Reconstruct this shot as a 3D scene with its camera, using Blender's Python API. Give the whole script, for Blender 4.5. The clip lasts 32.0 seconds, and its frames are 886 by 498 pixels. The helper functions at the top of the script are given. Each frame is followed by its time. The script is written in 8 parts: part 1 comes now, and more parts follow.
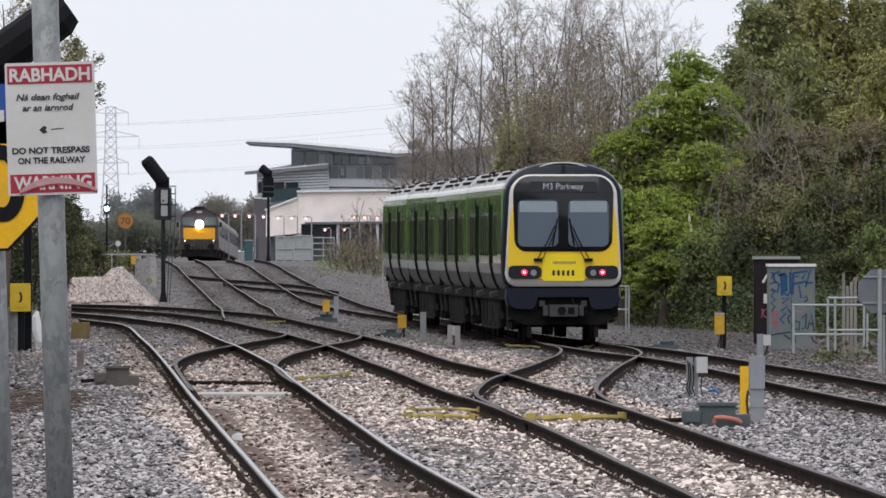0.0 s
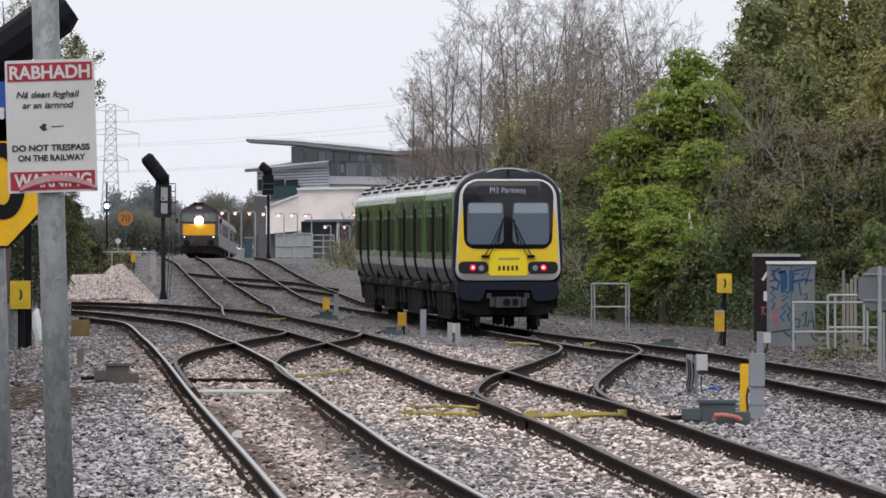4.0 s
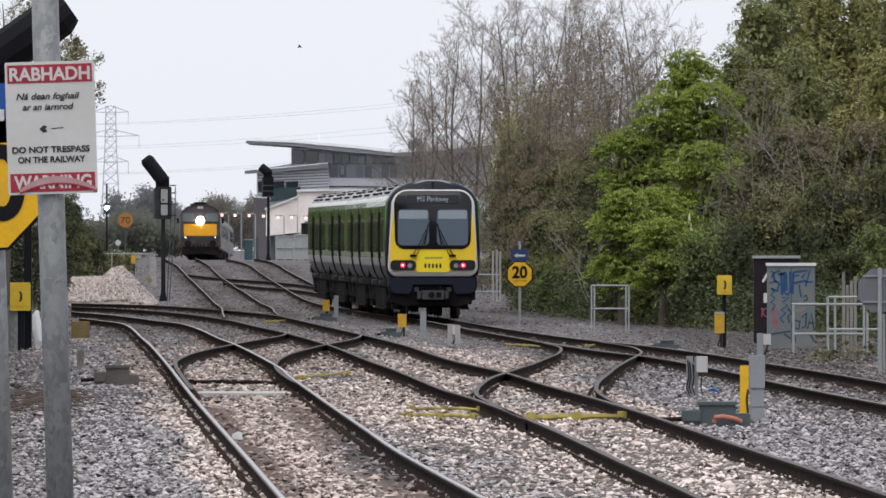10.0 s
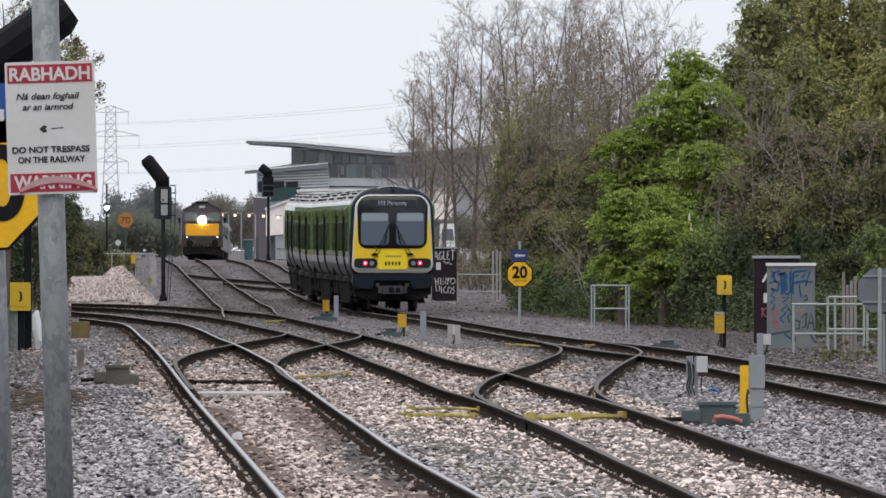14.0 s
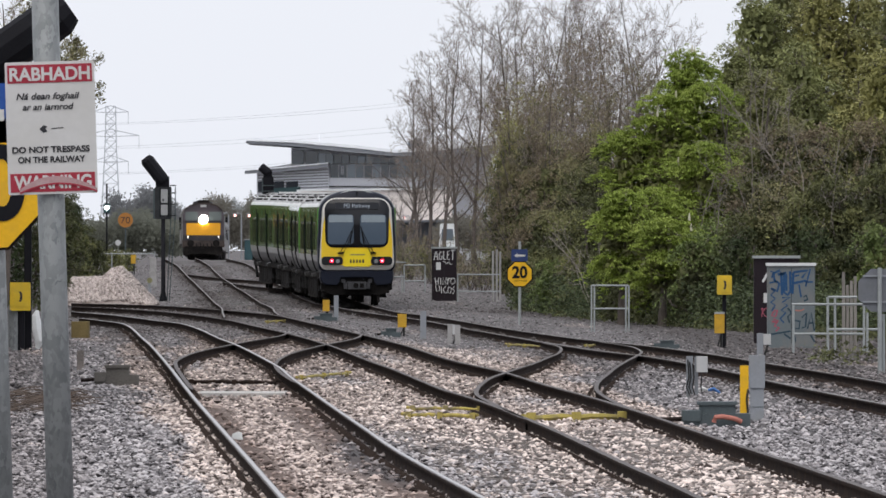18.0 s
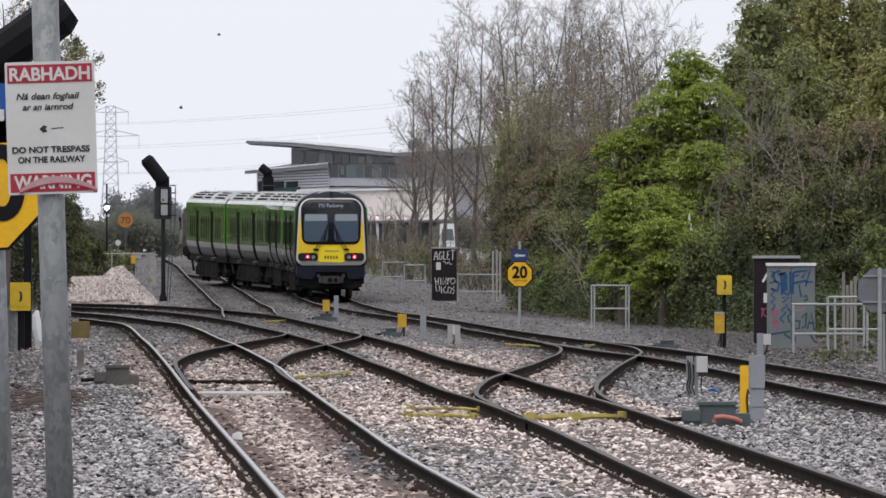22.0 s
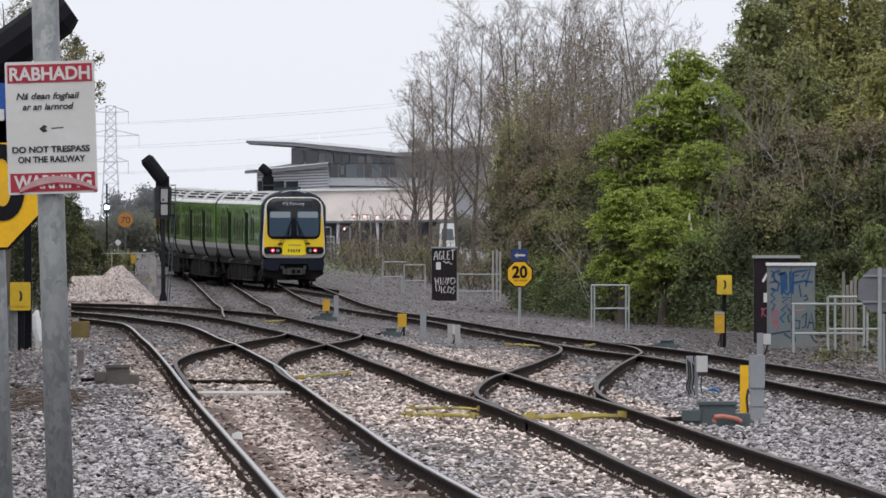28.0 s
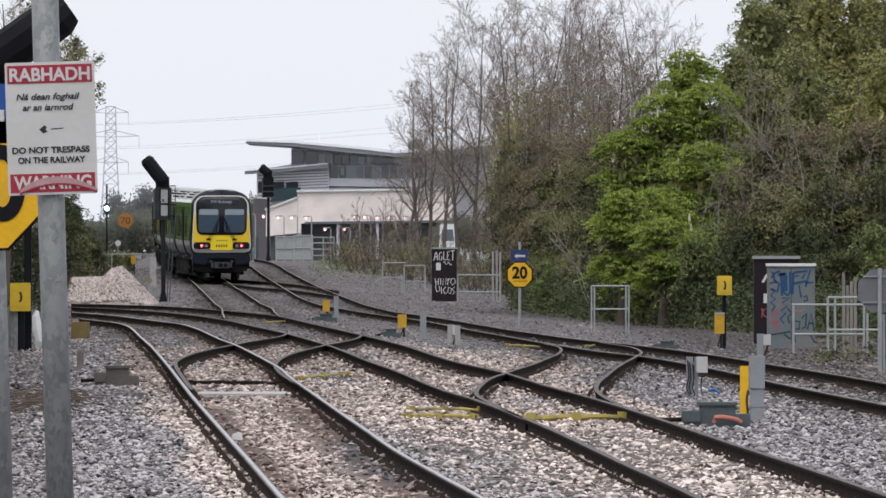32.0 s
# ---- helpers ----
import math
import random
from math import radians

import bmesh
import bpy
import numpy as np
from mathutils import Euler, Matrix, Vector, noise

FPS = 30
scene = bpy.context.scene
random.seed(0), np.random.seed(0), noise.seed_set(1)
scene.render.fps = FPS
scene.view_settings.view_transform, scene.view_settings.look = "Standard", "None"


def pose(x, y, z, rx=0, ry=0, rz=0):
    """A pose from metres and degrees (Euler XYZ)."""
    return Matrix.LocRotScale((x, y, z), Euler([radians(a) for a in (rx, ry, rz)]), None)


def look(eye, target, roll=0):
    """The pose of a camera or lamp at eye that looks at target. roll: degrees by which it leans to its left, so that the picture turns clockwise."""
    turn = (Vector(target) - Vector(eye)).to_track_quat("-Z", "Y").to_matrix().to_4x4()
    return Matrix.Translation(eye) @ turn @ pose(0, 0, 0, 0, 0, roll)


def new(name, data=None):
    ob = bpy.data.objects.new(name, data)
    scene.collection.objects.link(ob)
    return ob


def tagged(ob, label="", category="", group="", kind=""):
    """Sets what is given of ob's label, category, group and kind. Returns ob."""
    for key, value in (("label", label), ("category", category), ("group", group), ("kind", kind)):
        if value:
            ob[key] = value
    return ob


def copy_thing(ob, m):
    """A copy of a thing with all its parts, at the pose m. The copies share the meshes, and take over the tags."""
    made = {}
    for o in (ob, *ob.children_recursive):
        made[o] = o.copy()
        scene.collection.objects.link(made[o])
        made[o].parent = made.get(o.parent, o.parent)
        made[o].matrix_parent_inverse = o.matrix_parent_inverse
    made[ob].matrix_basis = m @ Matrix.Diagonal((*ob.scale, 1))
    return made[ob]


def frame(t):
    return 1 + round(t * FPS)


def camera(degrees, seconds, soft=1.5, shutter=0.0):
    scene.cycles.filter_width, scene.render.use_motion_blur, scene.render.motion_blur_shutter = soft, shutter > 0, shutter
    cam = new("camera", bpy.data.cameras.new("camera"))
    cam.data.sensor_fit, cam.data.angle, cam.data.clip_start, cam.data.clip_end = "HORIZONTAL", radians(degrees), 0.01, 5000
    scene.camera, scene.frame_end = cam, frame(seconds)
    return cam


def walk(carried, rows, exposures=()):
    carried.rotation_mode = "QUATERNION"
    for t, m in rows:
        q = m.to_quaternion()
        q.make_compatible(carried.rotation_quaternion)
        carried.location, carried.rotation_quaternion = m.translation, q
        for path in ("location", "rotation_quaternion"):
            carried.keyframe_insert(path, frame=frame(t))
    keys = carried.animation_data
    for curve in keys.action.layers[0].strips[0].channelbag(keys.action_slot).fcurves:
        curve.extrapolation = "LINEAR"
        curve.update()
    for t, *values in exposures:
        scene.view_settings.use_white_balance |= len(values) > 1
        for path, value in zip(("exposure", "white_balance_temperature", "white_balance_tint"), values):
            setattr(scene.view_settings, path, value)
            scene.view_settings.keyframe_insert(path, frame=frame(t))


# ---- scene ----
# The camera stands on a platform end with a very long lens and trembles a little.
EYE = (0.0, 0.0, 2.05)
cam = camera(4.4898, 32.0, 1.6)


def aim(up):
    """The camera's pose; up: its small tilt, in metres at a kilometre."""
    return look(EYE, (0.0, 1000.0, 1.35 + up))


walk(cam, [(0.0, aim(0.07)), (0.5, aim(0.05)), (1.0, aim(-0.13)), (1.5, aim(-0.1)), (2.0, aim(-0.08)), (2.5, aim(-0.18)),
           (3.0, aim(-0.19)), (3.5, aim(-0.19)), (5.5, aim(0.05)), (6.0, aim(0.03)), (7.0, aim(0.02)), (8.0, aim(0.02)),
           (9.0, aim(-0.07)), (9.5, aim(0.0)), (14.0, aim(0.0)), (16.5, aim(0.0)), (25.0, aim(0.0)), (27.5, aim(-0.04)),
           (28.5, aim(0.0)), (30.0, aim(0.0)), (31.0, aim(0.06)), (32.0, aim(0.04))],
     exposures=[(0.0, 0.0), (32.0, 0.0)])

# ---- light: an even overcast sky ----
world = bpy.data.worlds.new("overcast")
scene.world = world
world.use_nodes = True
wn, wl = world.node_tree.nodes, world.node_tree.links
wn.clear()
sky = wn.new("ShaderNodeTexSky")
sky.sky_type = "NISHITA"
sky.sun_disc = False
sky.sun_elevation = radians(50)
sky.sun_rotation = radians(200)
sky.dust_density = 4.0
bg_sky, bg_cloud = wn.new("ShaderNodeBackground"), wn.new("ShaderNodeBackground")
bg_sky.inputs["Strength"].default_value = 0.02
bg_cloud.inputs["Color"].default_value = (0.815, 0.84, 0.91, 1)
bg_cloud.inputs["Strength"].default_value = 1.02
wl.new(sky.outputs["Color"], bg_sky.inputs["Color"])
both, wout = wn.new("ShaderNodeAddShader"), wn.new("ShaderNodeOutputWorld")
wl.new(bg_sky.outputs[0], both.inputs[0])
wl.new(bg_cloud.outputs[0], both.inputs[1])
wl.new(both.outputs[0], wout.inputs["Surface"])
sun_data = bpy.data.lights.new("sun", "SUN")
sun_data.energy, sun_data.angle, sun_data.color = 1.35, radians(55), (1.0, 0.97, 0.92)
sun = new("sun", sun_data)
sun.matrix_world = look((-30, 60, 130), (0, 120, 0))


# ---- materials ----
def surf(name, col, rough=0.7, metal=0.0, var=0.25, scale=4.0, bump=0.15, stain=None, stain_amt=0.5, stain_scale=1.5,
         stretch=(1, 1, 1), island=0.0, obvar=0.0, emit=0.0, spec=0.3):
    """A node material: base colour, two scales of variation, stains of their own shape, relief."""
    m = bpy.data.materials.new(name)
    m.use_nodes = True
    n, l = m.node_tree.nodes, m.node_tree.links
    b = n["Principled BSDF"]
    b.inputs["Roughness"].default_value = rough
    b.inputs["Metallic"].default_value = metal
    b.inputs["Specular IOR Level"].default_value = spec
    tc, mp = n.new("ShaderNodeTexCoord"), n.new("ShaderNodeMapping")
    mp.inputs["Scale"].default_value = stretch
    l.new(tc.outputs["Object"], mp.inputs["Vector"])
    big, fine = n.new("ShaderNodeTexNoise"), n.new("ShaderNodeTexNoise")
    big.inputs["Scale"].default_value = scale
    big.inputs["Detail"].default_value = 5
    fine.inputs["Scale"].default_value = scale * 14
    fine.inputs["Detail"].default_value = 3
    for t in (big, fine):
        l.new(mp.outputs[0], t.inputs["Vector"])
    add = n.new("ShaderNodeMath")
    add.operation = "ADD"
    l.new(big.outputs["Fac"], add.inputs[0])
    l.new(fine.outputs["Fac"], add.inputs[1])
    val = add.outputs[0]

    def shift(src, amount):
        k = n.new("ShaderNodeMath")
        k.operation = "MULTIPLY_ADD"
        k.inputs[1].default_value = amount
        l.new(src, k.inputs[0])
        l.new(val_box[0], k.inputs[2])
        val_box[0] = k.outputs[0]

    val_box = [val]
    if island:
        g = n.new("ShaderNodeNewGeometry")
        shift(g.outputs["Random Per Island"], island)
    if obvar:
        o = n.new("ShaderNodeObjectInfo")
        shift(o.outputs["Random"], obvar)
    mr = n.new("ShaderNodeMapRange")
    mr.inputs["From Min"].default_value = 0.55
    mr.inputs["From Max"].default_value = 1.45 + island + obvar
    mr.inputs["To Min"].default_value = 1 - var
    mr.inputs["To Max"].default_value = 1 + var
    l.new(val_box[0], mr.inputs["Value"])
    mul = n.new("ShaderNodeVectorMath")
    mul.operation = "SCALE"
    mul.inputs[0].default_value = col
    l.new(mr.outputs[0], mul.inputs["Scale"])
    out = mul.outputs[0]
    if stain:
        st, rp = n.new("ShaderNodeTexNoise"), n.new("ShaderNodeMapRange")
        st.inputs["Scale"].default_value = stain_scale
        st.inputs["Detail"].default_value = 7
        l.new(mp.outputs[0], st.inputs["Vector"])
        rp.inputs["From Min"].default_value = 0.48
        rp.inputs["From Max"].default_value = 0.66
        rp.inputs["To Max"].default_value = stain_amt
        l.new(st.outputs["Fac"], rp.inputs["Value"])
        mx = n.new("ShaderNodeMix")
        mx.data_type = "RGBA"
        l.new(rp.outputs[0], mx.inputs[0])
        l.new(out, mx.inputs[6])
        mx.inputs[7].default_value = (*stain, 1)
        out = mx.outputs[2]
    l.new(out, b.inputs["Base Color"])
    if bump:
        bp = n.new("ShaderNodeBump")
        bp.inputs["Strength"].default_value = bump
        bp.inputs["Distance"].default_value = 0.02
        l.new(fine.outputs["Fac"], bp.inputs["Height"])
        l.new(bp.outputs[0], b.inputs["Normal"])
    if emit:
        b.inputs["Emission Color"].default_value = (*col, 1)
        b.inputs["Emission Strength"].default_value = emit
    return m


def ballast_mat(name, stones):
    """Grey limestone ballast with patches of fresh pale stone, stretched along the line."""
    m = bpy.data.materials.new(name)
    m.use_nodes = True
    n, l = m.node_tree.nodes, m.node_tree.links
    b = n["Principled BSDF"]
    b.inputs["Roughness"].default_value = 0.9
    b.inputs["Specular IOR Level"].default_value = 0.06
    geo = n.new("ShaderNodeNewGeometry")

    def math_node(op, x, y, z=None):
        k = n.new("ShaderNodeMath")
        k.operation = op
        for i, v in enumerate((x, y, z)):
            if v is None:
                continue
            if isinstance(v, (int, float)):
                k.inputs[i].default_value = v
            else:
                l.new(v, k.inputs[i])
        return k.outputs[0]

    def span(v, lo, hi):
        r = n.new("ShaderNodeMapRange")
        r.interpolation_type = "SMOOTHSTEP"
        r.inputs["From Min"].default_value, r.inputs["From Max"].default_value = lo, hi
        l.new(v, r.inputs["Value"])
        return r.outputs[0]

    xyz = n.new("ShaderNodeSeparateXYZ")
    l.new(geo.outputs["Position"], xyz.inputs[0])
    across = math_node("MULTIPLY_ADD", xyz.outputs["Y"], 0.0329, xyz.outputs["X"])
    along = math_node("MULTIPLY", xyz.outputs["Y"], 0.03)
    plan = n.new("ShaderNodeCombineXYZ")
    l.new(math_node("MULTIPLY", across, 0.75), plan.inputs[0])
    l.new(along, plan.inputs[1])
    patch = n.new("ShaderNodeTexNoise")
    patch.inputs["Scale"].default_value = 1.0
    patch.inputs["Detail"].default_value = 5
    l.new(plan.outputs[0], patch.inputs["Vector"])
    # fresh pale stone was tipped between and beside the two nearer tracks
    zone = math_node("MULTIPLY", span(across, 0.3, 1.5), span(math_node("MULTIPLY_ADD", xyz.outputs["Y"], 0.0104, xyz.outputs["X"]), 5.0, 4.1))
    zone = math_node("MULTIPLY", zone, span(xyz.outputs["Y"], 300.0, 230.0))
    bias = math_node("MULTIPLY_ADD", zone, 0.28, math_node("ADD", patch.outputs["Fac"], -0.14))
    # greyer stone between the two nearer tracks where they come closest
    mixed = math_node("MULTIPLY", math_node("MULTIPLY", span(across, 3.3, 3.8), span(across, 5.2, 4.8)), span(xyz.outputs["Y"], 132.0, 108.0))
    bias = math_node("MULTIPLY_ADD", mixed, -0.13, bias)
    if stones:
        jitter = math_node("FRACT", math_node("MULTIPLY", geo.outputs["Random Per Island"], 17.31), 0.0)
        bias = math_node("MULTIPLY_ADD", math_node("SUBTRACT", jitter, 0.5), 0.13, bias)
    ramp_out = span(bias, 0.46, 0.59)
    # brown fines washed up beside the nearest pair of rails, dirtier stone between them
    strip = math_node("ADD", math_node("MULTIPLY", span(across, 1.62, 1.75), span(across, 2.15, 1.85)), math_node("MULTIPLY", span(across, 2.65, 2.95), span(across, 3.25, 3.15)))
    oily = math_node("MULTIPLY", math_node("MULTIPLY_ADD", math_node("MULTIPLY", span(across, 1.7, 2.1), span(across, 3.2, 2.8)), 0.35, strip), span(xyz.outputs["Y"], 175.0, 135.0))
    oily = math_node("MULTIPLY", oily, span(patch.outputs["Fac"], 0.15, 0.5))
    grain = n.new("ShaderNodeTexNoise")
    grain.inputs["Scale"].default_value = 9.0 if stones else 14.0
    grain.inputs["Detail"].default_value = 6
    l.new(geo.outputs["Position"], grain.inputs["Vector"])
    grey, pale = n.new("ShaderNodeValToRGB"), n.new("ShaderNodeValToRGB")
    # the sheet's ramps end darker than the stones', painting shade into the gaps
    grey.color_ramp.elements[0].color = (0.045, 0.042, 0.044, 1)
    grey.color_ramp.elements[1].color = (0.552, 0.517, 0.524, 1) if stones else (0.236, 0.224, 0.23, 1)
    pale.color_ramp.elements[0].color = (0.07, 0.055, 0.05, 1)
    pale.color_ramp.elements[1].color = (0.935, 0.80, 0.735, 1) if stones else (0.507, 0.424, 0.385, 1)
    mixv = n.new("ShaderNodeMath")
    mixv.operation = "MULTIPLY_ADD"
    mixv.inputs[1].default_value = 1.12 if stones else 0.4
    if stones:
        l.new(geo.outputs["Random Per Island"], mixv.inputs[0])
    else:
        l.new(grain.outputs["Fac"], mixv.inputs[0])
    half = n.new("ShaderNodeMath")
    half.operation = "MULTIPLY_ADD"
    half.inputs[1].default_value, half.inputs[2].default_value = 0.9, -0.46 if stones else -0.22
    l.new(grain.outputs["Fac"], half.inputs[0])
    l.new(half.outputs[0], mixv.inputs[2])
    l.new(mixv.outputs[0], grey.inputs[0])
    l.new(mixv.outputs[0], pale.inputs[0])
    mx = n.new("ShaderNodeMix")
    mx.data_type = "RGBA"
    l.new(ramp_out, mx.inputs[0])
    l.new(grey.outputs[0], mx.inputs[6])
    l.new(pale.outputs[0], mx.inputs[7])
    mx2 = n.new("ShaderNodeMix")
    mx2.data_type = "RGBA"
    l.new(oily, mx2.inputs[0])
    l.new(mx.outputs[2], mx2.inputs[6])
    mx2.blend_type = "MULTIPLY"
    mx2.inputs[7].default_value = (0.56, 0.515, 0.5, 1)
    # dirty soil works up through the stone at the platform's side
    soil = math_node("MULTIPLY", span(across, 0.6, -1.2), 0.45)
    mx3 = n.new("ShaderNodeMix")
    mx3.data_type = "RGBA"
    l.new(soil, mx3.inputs[0])
    l.new(mx2.outputs[2], mx3.inputs[6])
    mx3.blend_type = "MULTIPLY"
    mx3.inputs[7].default_value = (0.42, 0.37, 0.34, 1)
    # rust and oil beside the rails
    gm = n.new("ShaderNodeAttribute")
    gm.attribute_name = "grime"
    worn = math_node("MULTIPLY", math_node("MULTIPLY", gm.outputs["Fac"], span(xyz.outputs["Y"], 110.0, 260.0)), span(patch.outputs["Fac"], 0.25, 0.6))
    mx4 = n.new("ShaderNodeMix")
    mx4.data_type = "RGBA"
    l.new(math_node("MULTIPLY", worn, 0.85), mx4.inputs[0])
    # mixed towards one even grey far along the line, and darkened along the hedge
    far_grey = n.new("ShaderNodeMix")
    far_grey.data_type = "RGBA"
    l.new(math_node("MULTIPLY", span(xyz.outputs["Y"], 170.0, 330.0), 0.6), far_grey.inputs[0])
    l.new(mx3.outputs[2], far_grey.inputs[6])
    far_grey.inputs[7].default_value = (0.145, 0.134, 0.133, 1)
    # verge soil and the hedge's own shade, both multiplied into the stone colour
    hedge = math_node("ADD", math_node("MULTIPLY_ADD", xyz.outputs["Y"], 0.0753, xyz.outputs["X"]), -33.42)
    soil_shade = n.new("ShaderNodeMix")
    soil_shade.data_type, soil_shade.blend_type = "RGBA", "MULTIPLY"
    verge = math_node("MULTIPLY", span(xyz.outputs["X"], 4.2, 7.2), 0.85)
    l.new(math_node("MULTIPLY", math_node("MAXIMUM", verge, math_node("MULTIPLY", span(hedge, -2.6, -0.4), span(xyz.outputs["Y"], 455.0, 390.0))), 0.75), soil_shade.inputs[0])
    l.new(far_grey.outputs[2], soil_shade.inputs[6])
    soil_shade.inputs[7].default_value = (0.30, 0.27, 0.25, 1)
    l.new(soil_shade.outputs[2], mx4.inputs[6])
    mx4.blend_type = "MULTIPLY"
    mx4.inputs[7].default_value = (0.36, 0.32, 0.29, 1)
    l.new(mx4.outputs[2], b.inputs["Base Color"])
    bp = n.new("ShaderNodeBump")
    bp.inputs["Strength"].default_value = 0.5
    bp.inputs["Distance"].default_value = 0.04
    l.new(grain.outputs["Fac"], bp.inputs["Height"])
    l.new(bp.outputs[0], b.inputs["Normal"])
    return m


def galvanised(name, light, dark, scale):
    """Hot-dip zinc with its mosaic of dull and bright crystals."""
    m = bpy.data.materials.new(name)
    m.use_nodes = True
    n, l = m.node_tree.nodes, m.node_tree.links
    b = n["Principled BSDF"]
    b.inputs["Roughness"].default_value = 0.55
    b.inputs["Metallic"].default_value = 0.15
    tc, mp = n.new("ShaderNodeTexCoord"), n.new("ShaderNodeMapping")
    mp.inputs["Scale"].default_value = (1, 1, 0.55)
    l.new(tc.outputs["Object"], mp.inputs["Vector"])
    warp = n.new("ShaderNodeTexNoise")
    warp.inputs["Scale"].default_value = scale * 0.8
    warp.inputs["Detail"].default_value = 4
    l.new(mp.outputs[0], warp.inputs["Vector"])
    add = n.new("ShaderNodeMix")
    add.data_type = "VECTOR"
    add.inputs[0].default_value = 0.12
    l.new(mp.outputs[0], add.inputs[4])
    l.new(warp.outputs["Color"], add.inputs[5])
    cell = n.new("ShaderNodeTexVoronoi")
    cell.inputs["Scale"].default_value = scale
    l.new(add.outputs[1], cell.inputs["Vector"])
    bw = n.new("ShaderNodeRGBToBW")
    l.new(cell.outputs["Color"], bw.inputs[0])
    mix = n.new("ShaderNodeMath")
    mix.operation = "MULTIPLY_ADD"
    mix.inputs[1].default_value = 0.5
    l.new(warp.outputs["Fac"], mix.inputs[0])
    l.new(bw.outputs[0], mix.inputs[2])
    ramp = n.new("ShaderNodeValToRGB")
    ramp.color_ramp.elements[0].position, ramp.color_ramp.elements[0].color = 0.35, (*dark, 1)
    ramp.color_ramp.elements[1].position, ramp.color_ramp.elements[1].color = 1.0, (*light, 1)
    l.new(mix.outputs[0], ramp.inputs[0])
    l.new(ramp.outputs[0], b.inputs["Base Color"])
    return m


def glass_mat(name, col, rough=0.08):
    m = bpy.data.materials.new(name)
    m.use_nodes = True
    b = m.node_tree.nodes["Principled BSDF"]
    b.inputs["Base Color"].default_value = (*col, 1)
    b.inputs["Roughness"].default_value = rough
    b.inputs["IOR"].default_value = 1.5
    b.inputs["Coat Weight"].default_value = 0.6
    b.inputs["Coat Roughness"].default_value = 0.03
    return m


M_BALLAST = ballast_mat("ballast", False)
M_STONE = ballast_mat("ballast_stone", True)
M_RAILTOP = surf("bright_running_surface", (0.42, 0.40, 0.39), 0.35, 0.6, 0.25, 3, 0.05)
M_RAILMID = surf("worn_brown_running_surface", (0.18, 0.16, 0.15), 0.5, 0.3, 0.3, 3, 0.05, spec=0.25)
M_RAILDULL = surf("dull_running_surface", (0.10, 0.085, 0.08), 0.6, 0.2, 0.3, 3, 0.05, spec=0.2)
M_RAIL = surf("rusty_rail_steel", (0.026, 0.020, 0.018), 0.9, 0.0, 0.4, 5, 0.3, (0.06, 0.04, 0.03), 0.5, 3, spec=0.04)
M_CLIP = surf("rusty_fastening", (0.04, 0.03, 0.026), 0.9, 0.0, 0.4, 8, 0.3, spec=0.04)
M_SLEEPER = surf("weathered_sleeper", (0.17, 0.15, 0.14), 0.9, 0, 0.3, 3, 0.4, (0.3, 0.27, 0.25), 0.6)
M_GALV = galvanised("galvanised_steel", (0.225, 0.237, 0.24), (0.135, 0.145, 0.15), 30.0)
M_GALV_DULL = surf("dull_galvanised_steel", (0.34, 0.36, 0.36), 0.65, 0.2, 0.2, 5, 0.05)
M_WHITE = surf("weathered_white_paint", (0.575, 0.57, 0.56), 0.6, 0, 0.06, 2, 0.03, (0.5, 0.49, 0.46), 0.35, 3)
M_LIDWHITE = surf("white_cabinet_lid", (0.70, 0.72, 0.72), 0.5, 0, 0.08, 2, 0.02)
M_RED = surf("faded_red_paint", (0.33, 0.028, 0.048), 0.6, 0, 0.15, 4, 0.02)
M_SCUFF = surf("scuffed_pinkish_tape", (0.40, 0.255, 0.26), 0.6, 0, 0.2, 6, 0.03, (0.5, 0.42, 0.41), 0.7, 9)
M_BLACK = surf("matt_black_paint", (0.009, 0.009, 0.012), 0.7, 0, 0.3, 3, 0.05, spec=0.15)
M_COVER = surf("dull_white_cover", (0.34, 0.345, 0.35), 0.6, 0, 0.12, 3, 0.02)
M_SIGHEAD = surf("faded_black_signal_paint", (0.028, 0.03, 0.033), 0.6, 0, 0.25, 3, 0.05, (0.06, 0.062, 0.065), 0.5, 4, spec=0.2)
M_INK = surf("black_ink", (0.03, 0.03, 0.035), 0.7, 0, 0.1, 3, 0)
M_YELLOW = surf("yellow_enamel", (0.78, 0.44, 0.012), 0.5, 0, 0.1, 3, 0.03, (0.5, 0.3, 0.05), 0.35, 5)
M_LEMON = surf("yellow_plastic", (0.66, 0.45, 0.03), 0.5, 0, 0.12, 3, 0.03, (0.45, 0.33, 0.06), 0.4, 4)
M_BLUE = surf("blue_enamel", (0.02, 0.075, 0.30), 0.5, 0, 0.1, 3, 0)
M_NAVYSIGN = surf("dark_blue_enamel", (0.025, 0.045, 0.14), 0.5, 0, 0.15, 3, 0)
M_GREYBOX = surf("grey_painted_metal", (0.27, 0.285, 0.31), 0.6, 0.1, 0.12, 2, 0.05, (0.25, 0.25, 0.24), 0.4, 3)
M_SIGNBACK = surf("dull_grey_sign_back", (0.17, 0.18, 0.2), 0.7, 0.1, 0.15, 2, 0.03, (0.13, 0.135, 0.14), 0.5, 3)
M_MACHINE = surf("dark_grey_cast_iron", (0.085, 0.105, 0.112), 0.7, 0.2, 0.2, 3, 0.1)
M_PALEBOX = surf("pale_grey_plastic", (0.5, 0.5, 0.5), 0.6, 0, 0.1, 3, 0.02)
M_CABLE = surf("black_rubber_cable", (0.02, 0.02, 0.02), 0.6, 0, 0.2, 4, 0)
M_ORANGE = surf("orange_duct", (0.45, 0.17, 0.13), 0.6, 0, 0.2, 4, 0.1)
